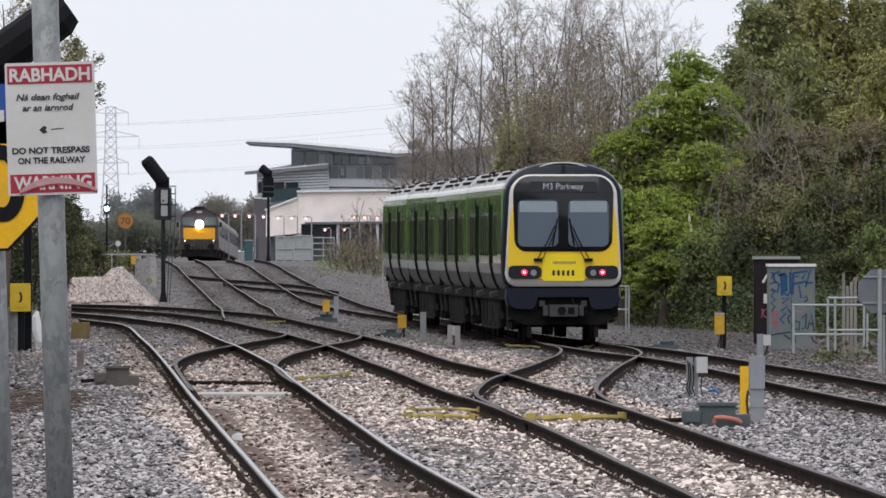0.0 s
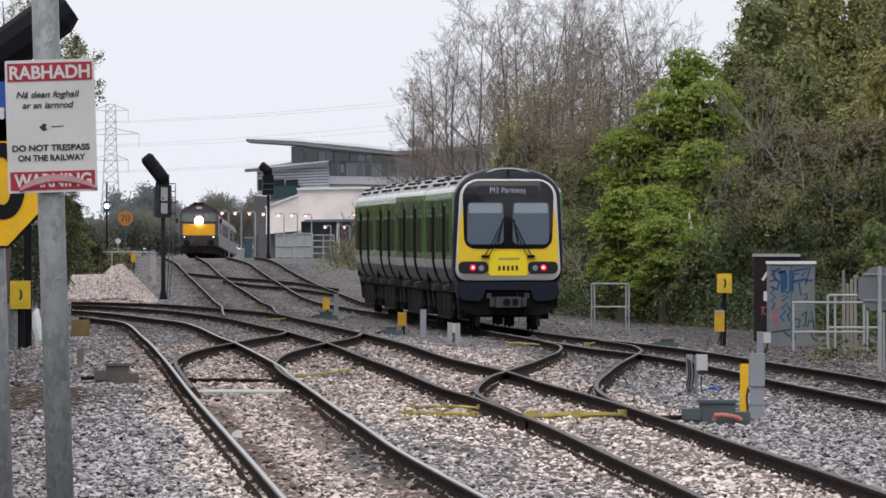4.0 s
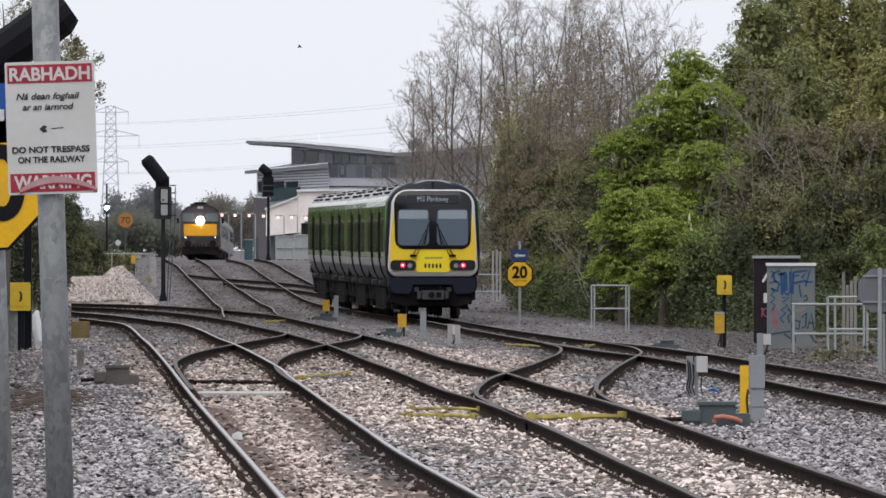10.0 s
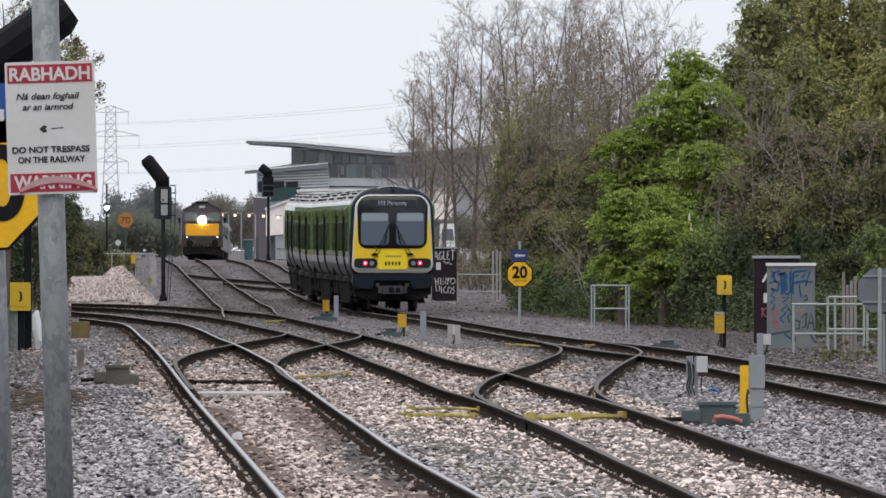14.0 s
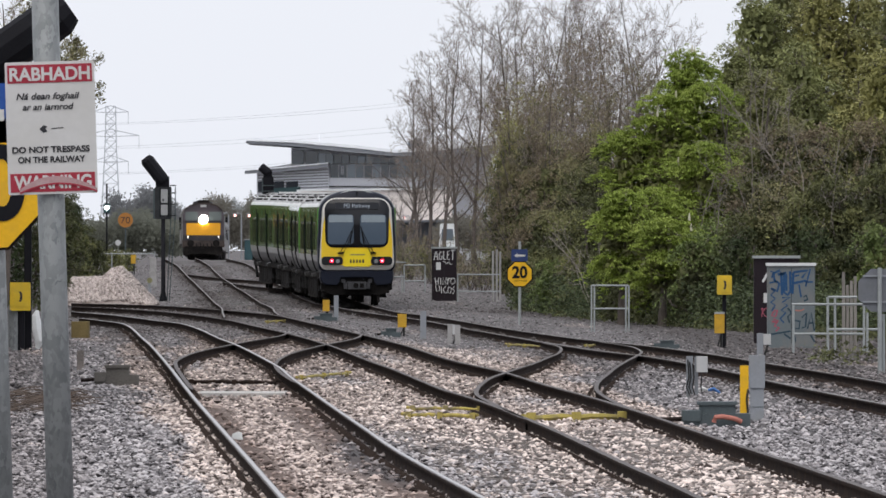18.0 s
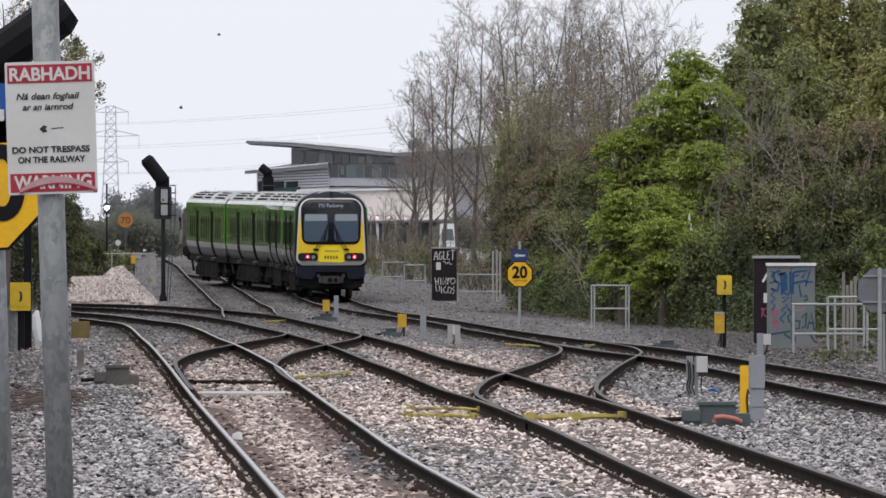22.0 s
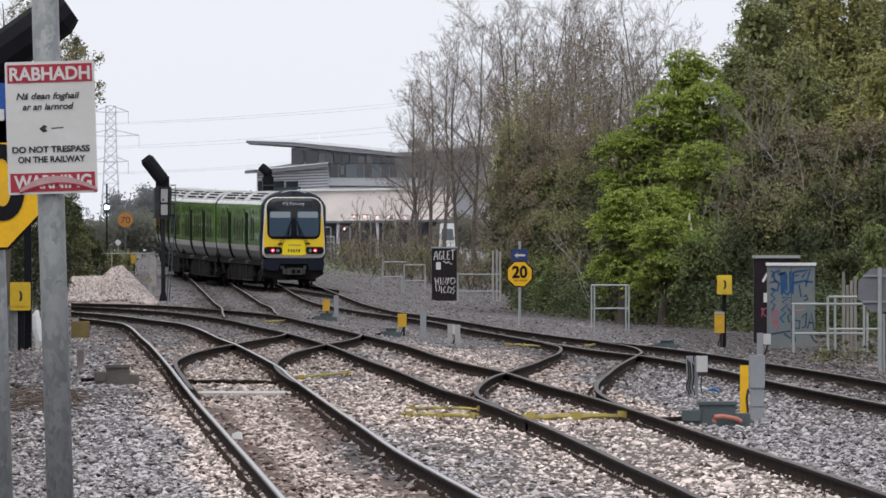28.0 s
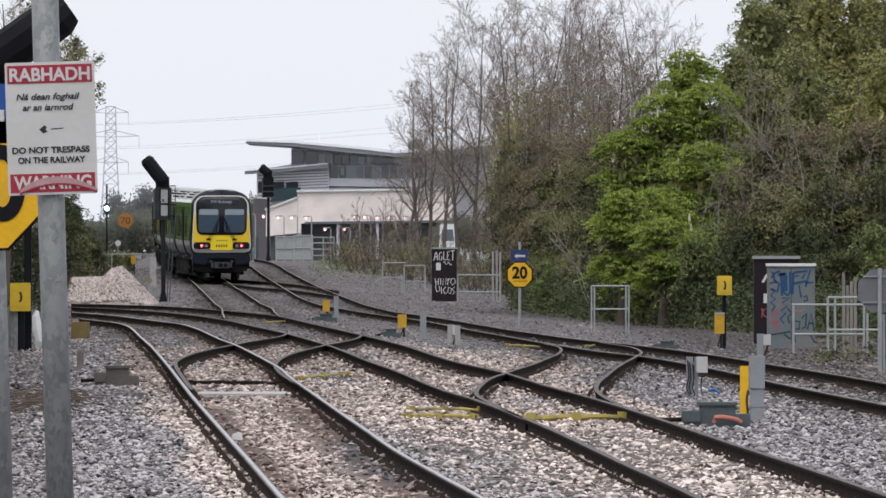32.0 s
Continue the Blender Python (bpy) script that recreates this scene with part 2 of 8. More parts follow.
M_YBAR = surf("weathered_yellow_bar", (0.42, 0.34, 0.09), 0.75, 0, 0.3, 4, 0.1, (0.16, 0.14, 0.1), 0.9, 5)
M_CONCRETE = surf("pale_concrete", (0.5, 0.48, 0.46), 0.85, 0, 0.15, 2, 0.2)


# ---- mesh building ----
class Build:
    """Collects boxes, tubes and prisms into one mesh."""

    def __init__(self):
        self.v, self.f = [], []

    def add(self, verts, faces):
        o = len(self.v)
        self.v.extend(tuple(p) for p in verts)
        self.f.extend(tuple(i + o for i in q) for q in faces)
        return self

    def box(self, x0, x1, y0, y1, z0, z1, m=None):
        """A box with its edges taken off by a small bevel along its height."""
        c = 0.06 * min(x1 - x0, y1 - y0, z1 - z0)
        ring = lambda z, e: [(x0 + e, y0, z), (x1 - e, y0, z), (x1, y0 + e, z), (x1, y1 - e, z), (x1 - e, y1, z), (x0 + e, y1, z), (x0, y1 - e, z), (x0, y0 + e, z)]
        vs = ring(z0, c * 1.6) + ring(z0 + c, c) + ring(z1 - c, c) + ring(z1, c * 1.6)
        fs = [tuple(range(7, -1, -1)), tuple(range(24, 32))]
        for k in range(3):
            for i in range(8):
                j = (i + 1) % 8
                fs.append((k * 8 + i, k * 8 + j, k * 8 + 8 + j, k * 8 + 8 + i))
        if m is not None:
            vs = [m @ Vector(p) for p in vs]
        return self.add(vs, fs)

    def tube(self, pts, radii, sides=8, caps=True):
        """A round bar through the points, with a radius at each."""
        pts = [Vector(p) for p in pts]
        if not hasattr(radii, "__len__"):
            radii = [radii] * len(pts)
        vs, fs = [], []
        ref = Vector((0.31, 0.17, 0.93))
        for i, p in enumerate(pts):
            d = (pts[min(i + 1, len(pts) - 1)] - pts[max(i - 1, 0)]).normalized()
            r = ref if abs(d.dot(ref)) < 0.95 else Vector((1, 0, 0))
            a = d.cross(r).normalized()
            b = d.cross(a)
            for k in range(sides):
                w = 2 * math.pi * k / sides
                vs.append(p + (a * math.cos(w) + b * math.sin(w)) * radii[i])
        for i in range(len(pts) - 1):
            for k in range(sides):
                j = (k + 1) % sides
                fs.append((i * sides + k, i * sides + j, (i + 1) * sides + j, (i + 1) * sides + k))
        if caps:
            fs.append(tuple(range(sides - 1, -1, -1)))
            fs.append(tuple(range((len(pts) - 1) * sides, len(pts) * sides)))
        return self.add(vs, fs)

    def plate(self, outline, y0, y1, m=None, axis="y"):
        """An outline in x and z given depth from y0 to y1 (or in x and y, along z; in y and z, along x)."""
        n = len(outline)
        put = {"y": lambda a, b, d: (a, d, b), "z": lambda a, b, d: (a, b, d), "x": lambda a, b, d: (d, a, b)}[axis]
        vs = [put(a, b, y0) for a, b in outline] + [put(a, b, y1) for a, b in outline]
        fs = [tuple(range(n)), tuple(range(2 * n - 1, n - 1, -1))]
        fs += [(i, n + i, n + (i + 1) % n, (i + 1) % n) for i in range(n)]
        if m is not None:
            vs = [m @ Vector(p) for p in vs]
        return self.add(vs, fs)

    def mesh(self, name):
        me = bpy.data.meshes.new(name)
        me.from_pydata([tuple(p) for p in self.v], [], self.f)
        me.validate()
        b = bmesh.new()
        b.from_mesh(me)
        bmesh.ops.recalc_face_normals(b, faces=b.faces)
        b.to_mesh(me)
        b.free()
        return me


def round_rect(x0, x1, z0, z1, r, n=5):
    pts = []
    for cx, cz, a0 in ((x1 - r, z1 - r, 0), (x0 + r, z1 - r, 90), (x0 + r, z0 + r, 180), (x1 - r, z0 + r, 270)):
        for i in range(n + 1):
            a = radians(a0 + 90 * i / n)
            pts.append((cx + r * math.cos(a), cz + r * math.sin(a)))
    return pts


def octagon(cx, cz, w):
    k = w * 0.2071
    h = w / 2
    return [(cx - k, cz - h), (cx + k, cz - h), (cx + h, cz - k), (cx + h, cz + k), (cx + k, cz + h), (cx - k, cz + h), (cx - h, cz + k), (cx - h, cz - k)]


def part(name, build, material, parent=None, label="", smooth=False):
    me = build.mesh(name) if isinstance(build, Build) else build
    me.materials.append(material)
    if smooth:
        me.polygons.foreach_set("use_smooth", [True] * len(me.polygons))
    ob = new(name, me)
    if parent is not None:
        ob.parent = parent
    if label:
        tagged(ob, label)
    return ob


def thing(name, x, y, z, label, category, group="", rz=0.0, ry=0.0):
    """An Empty at the base of a thing, that parents its parts."""
    e = new(name)
    e.matrix_world = pose(x, y, z, 0, ry, rz)
    e.empty_display_size = 0.2
    return tagged(e, label, category, group)


def text_part(name, body, size, material, parent, at, width=None, shear=0.0, bold=0.0, label="", split=False):
    """Letters of the built-in font as thin raised shapes that face the camera's side (-y)."""
    cu = bpy.data.curves.new(name, "FONT")
    cu.body, cu.size, cu.extrude, cu.align_x, cu.shear, cu.offset = body, size, 0.0015, "CENTER", shear, bold
    tmp = bpy.data.objects.new(name, cu)
    scene.collection.objects.link(tmp)
    bpy.context.view_layer.update()
    me = bpy.data.meshes.new_from_object(tmp.evaluated_get(bpy.context.evaluated_depsgraph_get()))
    bpy.data.objects.remove(tmp)
    xs = [v.co.x for v in me.vertices]
    k = width / (max(xs) - min(xs)) if width and xs else 1.0
    mid = (max(xs) + min(xs)) / 2 if xs else 0
    for v in me.vertices:
        v.co = ((v.co.x - mid) * k + at[0], at[1] - v.co.z, v.co.y + at[2])
    if not split:
        return part(name, me, material, parent, label)
    b = bmesh.new()
    b.from_mesh(me)
    b.verts.index_update()
    left = set(b.verts)
    while left:
        isle, todo = set(), [left.pop()]
        while todo:
            v = todo.pop()
            isle.add(v.index)
            for e in v.link_edges:
                w = e.other_vert(v)
                if w in left:
                    left.discard(w)
                    todo.append(w)
        one = bmesh.new()
        one.from_mesh(me)
        bmesh.ops.delete(one, geom=[v for v in one.verts if v.index not in isle], context="VERTS")
        letter = bpy.data.meshes.new(name)
        one.to_mesh(letter)
        one.free()
        part(name, letter, material, parent, label)
    b.free()


# ---- the lie of the land ----
GRADE_Y = [0.0, 222.2, 333.3, 388.9, 427.8, 458.9, 500.0, 533.3, 561.1, 600.0, 688.9, 816.7, 888.9, 1000.0, 1177.8, 1444.4, 4888.9]
GRADE_Z = [0, 0, -0.15, -0.25, -0.3, -0.2, 0, 0.24, 0.45, 0.72, 1.0, 0.85, 0.4, -0.5, -1.4, -2, -2]
DIP_Y = [66.7, 166.7, 268.9, 311.1, 375.6, 427.8, 458.9]
DIP_Z = [0, -0.12, -0.28, -0.25, -0.14, -0.04, 0]


def rail_level(x, y):
    """The height of the rails' tops at a place: the line climbs to a crest, and the far track lies a little lower."""
    x, y = np.asarray(x, float), np.asarray(y, float)
    xb = 2.8 - (y - 93.3) * 0.0329
    t = np.clip((x - xb - 0.9) / 2.3, 0, 1)
    return np.interp(y, GRADE_Y, GRADE_Z) + np.interp(y, DIP_Y, DIP_Z) * t * t * (3 - 2 * t)


BED = 0.165


def ground_z(x, y):
    return float(rail_level(x, y)) - BED


# ---- rails ----
def numpy_mesh(name, verts, faces):
    """A mesh from arrays of vertices and of triangles or quads."""
    k = faces.shape[1]
    me = bpy.data.meshes.new(name)
    me.vertices.add(len(verts))
    me.vertices.foreach_set("co", np.ascontiguousarray(verts, np.float32).ravel())
    me.loops.add(len(faces) * k)
    me.loops.foreach_set("vertex_index", np.ascontiguousarray(faces, np.int32).ravel())
    me.polygons.add(len(faces))
    me.polygons.foreach_set("loop_start", np.arange(0, len(faces) * k, k, dtype=np.int32))
    me.update(calc_edges=True)
    return me


def smooth_line(pts, step=2.0):
    """A smooth line through plan points."""
    p = np.array(pts, float)
    d = np.concatenate([[0], np.cumsum(np.maximum(0.05, np.hypot(*(np.diff(p, axis=0).T))) ** 0.5)])
    m = np.zeros_like(p)
    for i in range(len(p)):
        a, b = max(i - 1, 0), min(i + 1, len(p) - 1)
        m[i] = (p[b] - p[a]) / (d[b] - d[a])
    out = []
    for i in range(len(p) - 1):
        h = d[i + 1] - d[i]
        n = max(2, int(np.hypot(*(p[i + 1] - p[i])) / step))
        for u in np.arange(n) / n:
            out.append(p[i] * (2 * u**3 - 3 * u**2 + 1) + m[i] * h * (u**3 - 2 * u**2 + u) + p[i + 1] * (3 * u**2 - 2 * u**3) + m[i + 1] * h * (u**3 - u**2))
    out.append(p[-1])
    return np.array(out)


HEAD = [(-0.033, -0.004), (-0.036, -0.014), (-0.033, -0.038), (-0.009, -0.05), (-0.009, -0.15), (-0.07, -0.168), (-0.07, -0.185),
        (0.07, -0.185), (0.07, -0.168), (0.009, -0.15), (0.009, -0.05), (0.033, -0.038), (0.036, -0.014), (0.033, -0.004)]


def sweep(line, z, profile, closed=True):
    t = np.gradient(line, axis=0)
    t /= np.linalg.norm(t, axis=1)[:, None]
    side = np.stack([t[:, 1], -t[:, 0]], 1)
    k = len(profile)
    pr = np.array(profile)
    taper = np.ones(len(line))
    taper[[0, -1]] = 0.04
    v = np.concatenate([(line[:, None, :] + side[:, None, :] * pr[None, :, :1] * taper[:, None, None]), np.broadcast_to((z[:, None] + pr[None, :, 1])[..., None], (len(line), k, 1))], 2)
    f = []
    for i in range(len(line) - 1):
        for j in range(k if closed else k - 1):
            j2 = (j + 1) % k
            f.append((i * k + j, i * k + j2, (i + 1) * k + j2, (i + 1) * k + j))
    return v.reshape(-1, 3), np.array(f)


RAIL_LINES = []


def rail(pts, label, lift=0.0, clips=True, bright=False):
    """A running rail: rusty foot and web, bright worn head, fastenings at the sleepers."""
    line = smooth_line(pts)
    RAIL_LINES.append(line)
    z = rail_level(line[:, 0], line[:, 1]) + lift
    e = tagged(new("rail"), label, "rail", "running rails")
    v, f = sweep(line, z, HEAD, False)
    part("rail_web", numpy_mesh("rail_web", v, f), M_RAIL, e, "dark rusty web and foot")
    v, f = sweep(line, z, [(-0.033, -0.004), (-0.026, 0.0), (0.026, 0.0), (0.033, -0.004)], False)
    head = part("rail_head", numpy_mesh("rail_head", v, f), M_RAILDULL, e, "dull brown rail head")
    if bright:
        band = M_RAILTOP if bright is True else M_RAILMID
        v, f = sweep(line, z + 0.003, [(-0.02, -0.002), (-0.018, 0.0), (0.018, 0.0), (0.02, -0.002)], False)
        part("running_band", numpy_mesh("running_band", v, f), band, head, "worn bright running band")
    if clips:
        s = np.concatenate([[0], np.cumsum(np.hypot(*np.diff(line, axis=0).T))])
        b = Build()
        for u in np.arange(0.3, s[-1], 0.68):
            x, y = np.interp(u, s, line[:, 0]), np.interp(u, s, line[:, 1])
            if y > 290 or y < 84:
                continue
            zz = float(rail_level(x, y)) + lift
            for k in (-1, 1):
                cx = x + k * 0.1
                b.add([(cx - 0.05, y - 0.09, zz - 0.19), (cx + 0.05, y - 0.09, zz - 0.19), (cx + 0.05, y + 0.09, zz - 0.19), (cx - 0.05, y + 0.09, zz - 0.19),
                       (cx - 0.022, y - 0.03, zz - 0.11), (cx + 0.022, y - 0.03, zz - 0.11), (cx + 0.022, y + 0.03, zz - 0.11), (cx - 0.022, y + 0.03, zz - 0.11)],
                      [(0, 1, 5, 4), (1, 2, 6, 5), (2, 3, 7, 6), (3, 0, 4, 7), (4, 5, 6, 7)])
        if b.v:
            tagged(part("fastening", b, M_CLIP, e, "rusty rail fastenings"), kind="stuff")
    return line


RUN = "worn steel running rail with rusty web on ballast"
CROSS = "curved steel crossover rail with rusty web"
B_RIGHT = rail([(-14.06, 427.2), (-12.26, 419.8), (-9.76, 403.2), (-7.24, 372.2), (-5.18, 340.5), (-3.27, 291.8), (-1.83, 253.8), (-0.71, 221.8), (0.16, 194.5), (0.94, 177.5), (1.43, 162.2), (1.89, 150.2), (2.27, 139.0), (2.59, 127.8), (2.92, 115.5), (3.28, 103.2), (3.59, 91.5), (3.70, 86.5)], RUN)
B_LEFT = rail([(-13.12, 398.8), (-11.26, 385.8), (-8.61, 355.8), (-6.14, 315.5), (-4.76, 284.8), (-3.62, 259.5), (-2.29, 224.5), (-1.31, 195.2), (-0.76, 180.0), (-0.03, 157.2), (0.41, 147.0), (0.79, 136.2), (1.11, 126.2), (1.29, 119.8), (1.66, 105.2), (1.91, 96.2), (2.06, 90.2), (2.19, 85.0)], RUN)
A_RIGHT = rail([(-11.84, 359.8), (-9.84, 337.0), (-7.74, 307.2), (-6.83, 294.2), (-5.93, 273.5), (-4.72, 239.8), (-4.06, 223.0), (-2.73, 185.8), (-2.29, 170.2), (-1.68, 150.2), (-1.25, 136.2), (-0.82, 122.5), (-0.47, 111.2), (-0.02, 99.0), (0.32, 90.2), (0.49, 84.8)],RUN, bright=True)
A_LEFT = rail([(-10.30, 319.8), (-8.66, 299.2), (-7.85, 282.5), (-6.54, 245.0), (-5.41, 212.5), (-4.45, 184.0), (-3.82, 164.8), (-3.23, 147.0), (-2.31, 120.2), (-1.82, 106.0), (-1.28, 90.2), (-1.07, 84.2)],RUN, bright=True)
rail([(-3.58, 261.2), (-3.59, 250.2), (-3.79, 241.5), (-4.02, 233.5), (-4.20, 224.5), (-4.45, 214.8), (-4.60, 205.0), (-4.58, 194.5), (-4.39, 185.8), (-4.00, 173.0), (-3.46, 156.0)], CROSS)
rail([(-1.83, 253.8), (-1.84, 245.0), (-2.02, 235.0), (-2.31, 226.0), (-2.54, 217.0), (-2.75, 208.2), (-2.84, 200.0), (-2.82, 190.8), (-2.72, 184.0), (-2.48, 174.5), (-2.12, 163.5)], CROSS)
rail([(2.33, 264.5), (2.56, 254.2), (2.54, 242.8), (2.28, 227.2), (1.88, 213.5), (1.39, 190.2), (1.03, 177.8), (0.73, 170.2), (0.53, 161.0), (0.45, 153.8), (0.49, 148.8), (0.68, 141.0), (0.95, 130.2)], CROSS)
rail([(3.71, 269.0), (4.17, 252.2), (4.13, 235.5), (3.85, 224.0), (3.25, 205.8), (2.83, 191.2), (2.43, 174.5), (2.17, 160.2), (2.13, 152.0), (2.20, 144.0), (2.31, 137.2)], CROSS)
rail([(-13.23, 689.0), (-11.29, 637.8), (-9.19, 567.0), (-7.13, 502.2), (-5.46, 447.2), (-3.75, 407.5), (-2.34, 377.5), (-0.76, 347.5), (0.26, 322.2), (1.27, 295.8), (2.35, 266.8), (3.18, 239.0), (4.03, 220.0), (4.51, 204.8), (4.89, 189.5), (5.18, 173.2), (5.60, 156.5), (5.83, 148.8), (6.00, 140.2)], RUN, bright="worn")
rail([(-11.51, 689.0), (-10.15, 657.2), (-7.85, 573.0), (-5.14, 492.0), (-3.11, 431.8), (-1.62, 386.5), (-0.82, 371.8), (0.28, 347.5), (1.38, 320.2), (3.05, 282.8), (3.95, 266.8), (4.62, 252.2), (5.24, 232.2), (5.89, 208.0), (6.34, 193.2), (6.59, 184.0), (6.82, 174.0), (7.00, 163.5)], RUN, bright="worn")
rail([(-17.19, 689.0), (-15.91, 657.2), (-12.73, 558.5), (-10.85, 502.2), (-9.05, 442.8), (-7.65, 390.2), (-6.94, 355.8), (-6.27, 324.2)], RUN, clips=False, bright="worn")
rail([(-15.12, 689.0), (-14.03, 657.2), (-11.14, 558.5), (-9.61, 513.8), (-8.02, 466.2), (-6.49, 413.5), (-5.82, 385.8), (-5.36, 359.8), (-4.89, 337.0)], RUN, clips=False, bright="worn")
rail([(-12.62, 556.0), (-10.33, 538.0), (-8.25, 525.8), (-6.21, 509.2), (-4.48, 486.5)], CROSS, clips=False)
rail([(-10.13, 520.8), (-8.43, 504.5), (-6.46, 489.2), (-4.50, 464.0)], CROSS, clips=False)


def add_grime(me, at, repeat=1):
    """Rust, oil and brake grit lie thickest along the rails: an attribute by the distance to the nearest one."""
    lines = np.concatenate([np.stack([np.interp(np.arange(0, len(q) - 1, 0.5), np.arange(len(q)), q[:, c]) for c in (0, 1)], 1) for q in RAIL_LINES]).astype(np.float32)
    p = np.asarray(at, np.float32)[:, :2]
    best = np.full(len(p), 9.0, np.float32)
    order = np.argsort(lines[:, 1])
    lines = lines[order]
    idx = np.argsort(p[:, 1])
    for c in range(0, len(p), 1500):
        ii = idx[c:c + 1500]
        q = p[ii]
        lo, hi = np.searchsorted(lines[:, 1], [q[0, 1] - 2.5, q[-1, 1] + 2.5])
        if hi <= lo:
            continue
        near = lines[lo:hi]
        d = (q[:, None, 0] - near[None, :, 0]) ** 2 + ((q[:, None, 1] - near[None, :, 1]) * 0.45) ** 2
        best[ii] = np.sqrt(d.min(1))
    g = np.clip(1.12 - best / 1.0, 0, 1)
    a = me.attributes.new("grime", "FLOAT", "POINT")
    a.data.foreach_set("value", np.repeat(g, repeat).astype(np.float32))


# ---- ground ----
def build_ground():
    xs = np.concatenate([[-4000, -1500, -500, -150, -70], np.arange(-42, 26, 0.45), [40, 90, 250, 800, 2500]])
    ys = np.concatenate([[-200, 0, 30, 50], np.arange(62, 360, 1.6), np.arange(360, 1000, 5), [1100, 1250, 1500, 2200, 3500, 4900]])
    gx, gy = np.meshgrid(xs, ys)
    z = rail_level(gx, gy) - BED
    rng = np.random.default_rng(3)
    z = z + np.where((np.abs(gx) < 45) & (gy < 900), rng.uniform(-0.03, 0.012, gx.shape), 0)
    nx, ny = len(xs), len(ys)
    verts = np.stack([gx.ravel(), gy.ravel(), z.ravel()], 1)
    i = (np.arange(ny - 1)[:, None] * nx + np.arange(nx - 1)[None, :]).ravel()
    faces = np.stack([i, i + 1, i + nx + 1, i + nx], 1)
    me = bpy.data.meshes.new("ground")
    me.from_pydata(verts.tolist(), [], faces.tolist())
    add_grime(me, verts)
    me.materials.append(M_BALLAST)
    tagged(new("ground", me), "grey and pale crushed stone ballast over level railway ground", "ground", kind="structure")


build_ground()


def build_stones():
    """Loose ballast stones, crowded where the line comes nearest."""
    rng = np.random.default_rng(11)
    n, far = 116000, 17000
    y = np.concatenate([1 / rng.uniform(1 / 430, 1 / 82, n - far), rng.uniform(400, 640, far)])
    x = rng.uniform(-1, 1, n) * y * 0.0402
    x[n - far:] = rng.uniform(-0.034, 0.008, far) * y[n - far:]
    across = x + 0.0329 * y
    fines = (y < 150) & (((across > 2.55) & (across < 3.17)) | ((across > 1.66) & (across < 2.02)))
    keep = ~fines | (rng.random(n) < 0.22)
    x, y = x[keep], y[keep]
    n = len(x)
    z = rail_level(x, y) - BED + rng.uniform(-0.02, 0.035, n)
    r = rng.uniform(0.013, 0.035, n) * np.interp(y, [90, 250, 420], [1.12, 1.35, 1.6]) * np.where(rng.random(n) < 0.1, 1.4, 1)
    base = np.array([(1, 0, 0), (0, 1, 0), (-1, 0, 0), (0, -1, 0), (0, 0, 1), (0, 0, -1)], float)
    v = base[None] * r[:, None, None] * rng.uniform(0.6, 1.25, (n, 6, 1)) * np.array([1.3, 0.9, 1.0]) + rng.normal(0, 0.24, (n, 6, 3)) * r[:, None, None]
    a = rng.uniform(0, 6.28, n)
    c, s = np.cos(a)[:, None], np.sin(a)[:, None]
    v = np.stack([v[..., 0] * c - v[..., 1] * s, v[..., 0] * s + v[..., 1] * c, v[..., 2] * 0.58], -1)
    v += np.stack([x, y, z], 1)[:, None, :]
    tri = np.array([(0, 1, 4), (1, 2, 4), (2, 3, 4), (3, 0, 4), (3, 2, 5), (0, 3, 5)])
    f = (tri[None] + (np.arange(n) * 6)[:, None, None]).reshape(-1, 3)
    me = numpy_mesh("ballast_stones", v.reshape(-1, 3), f)
    add_grime(me, np.stack([x, y], 1), 6)
    me.materials.append(M_STONE)
    tagged(new("ballast_stones", me), "loose crushed ballast stones, grey with pale pinkish patches", "gravel", kind="stuff")


build_stones()


# ---- the diesel railcar set ----
M_GREEN = surf("railcar_green_paint", (0.11, 0.285, 0.055), 0.07, 0, 0.12, 0.6, 0.0, (0.06, 0.16, 0.03), 0.4, 0.8, spec=0.55)
M_SILVER = surf("railcar_silver_grey_paint", (0.4, 0.4, 0.39), 0.35, 0.0, 0.12, 0.8, 0.0, (0.2, 0.19, 0.18), 0.5, 1.2, spec=0.5)
M_ROOF = surf("dusty_white_roof", (0.66, 0.67, 0.66), 0.5, 0, 0.12, 0.7, 0.05, (0.4, 0.4, 0.38), 0.5, 0.9)
M_ROOFGREY = surf("grey_roof_paint", (0.47, 0.47, 0.475), 0.55, 0, 0.15, 0.7, 0.02, (0.28, 0.28, 0.27), 0.5, 0.9)
M_SKIRT = surf("grimy_dark_grey_skirt", (0.075, 0.075, 0.078), 0.4, 0, 0.2, 1.2, 0.0, (0.07, 0.065, 0.06), 0.5, 1.5, spec=0.4)
M_DOORBLACK = surf("black_recessed_door", (0.008, 0.009, 0.009), 0.8, 0, 0.15, 1.5, 0, spec=0.05)
M_STEP = surf("worn_grey_step", (0.055, 0.053, 0.052), 0.7, 0, 0.2, 3, 0.1, spec=0.15)
M_GRILLE = surf("dull_green_grille", (0.035, 0.075, 0.02), 0.6, 0, 0.2, 3, 0.1, spec=0.15)
M_NAVY = surf("navy_blue_paint", (0.010, 0.013, 0.024), 0.35, 0, 0.2, 1.5, 0.0, spec=0.2)
M_CABYELLOW = surf("cab_yellow_paint", (0.80, 0.55, 0.03), 0.3, 0, 0.05, 2, 0.01)
M_CABWHITE = surf("cab_white_edge", (0.66, 0.64, 0.60), 0.4, 0, 0.05, 2, 0.01)
M_NUMYELLOW = surf("number_panel_yellow", (0.86, 0.66, 0.02), 0.35, 0, 0.05, 2, 0.01)
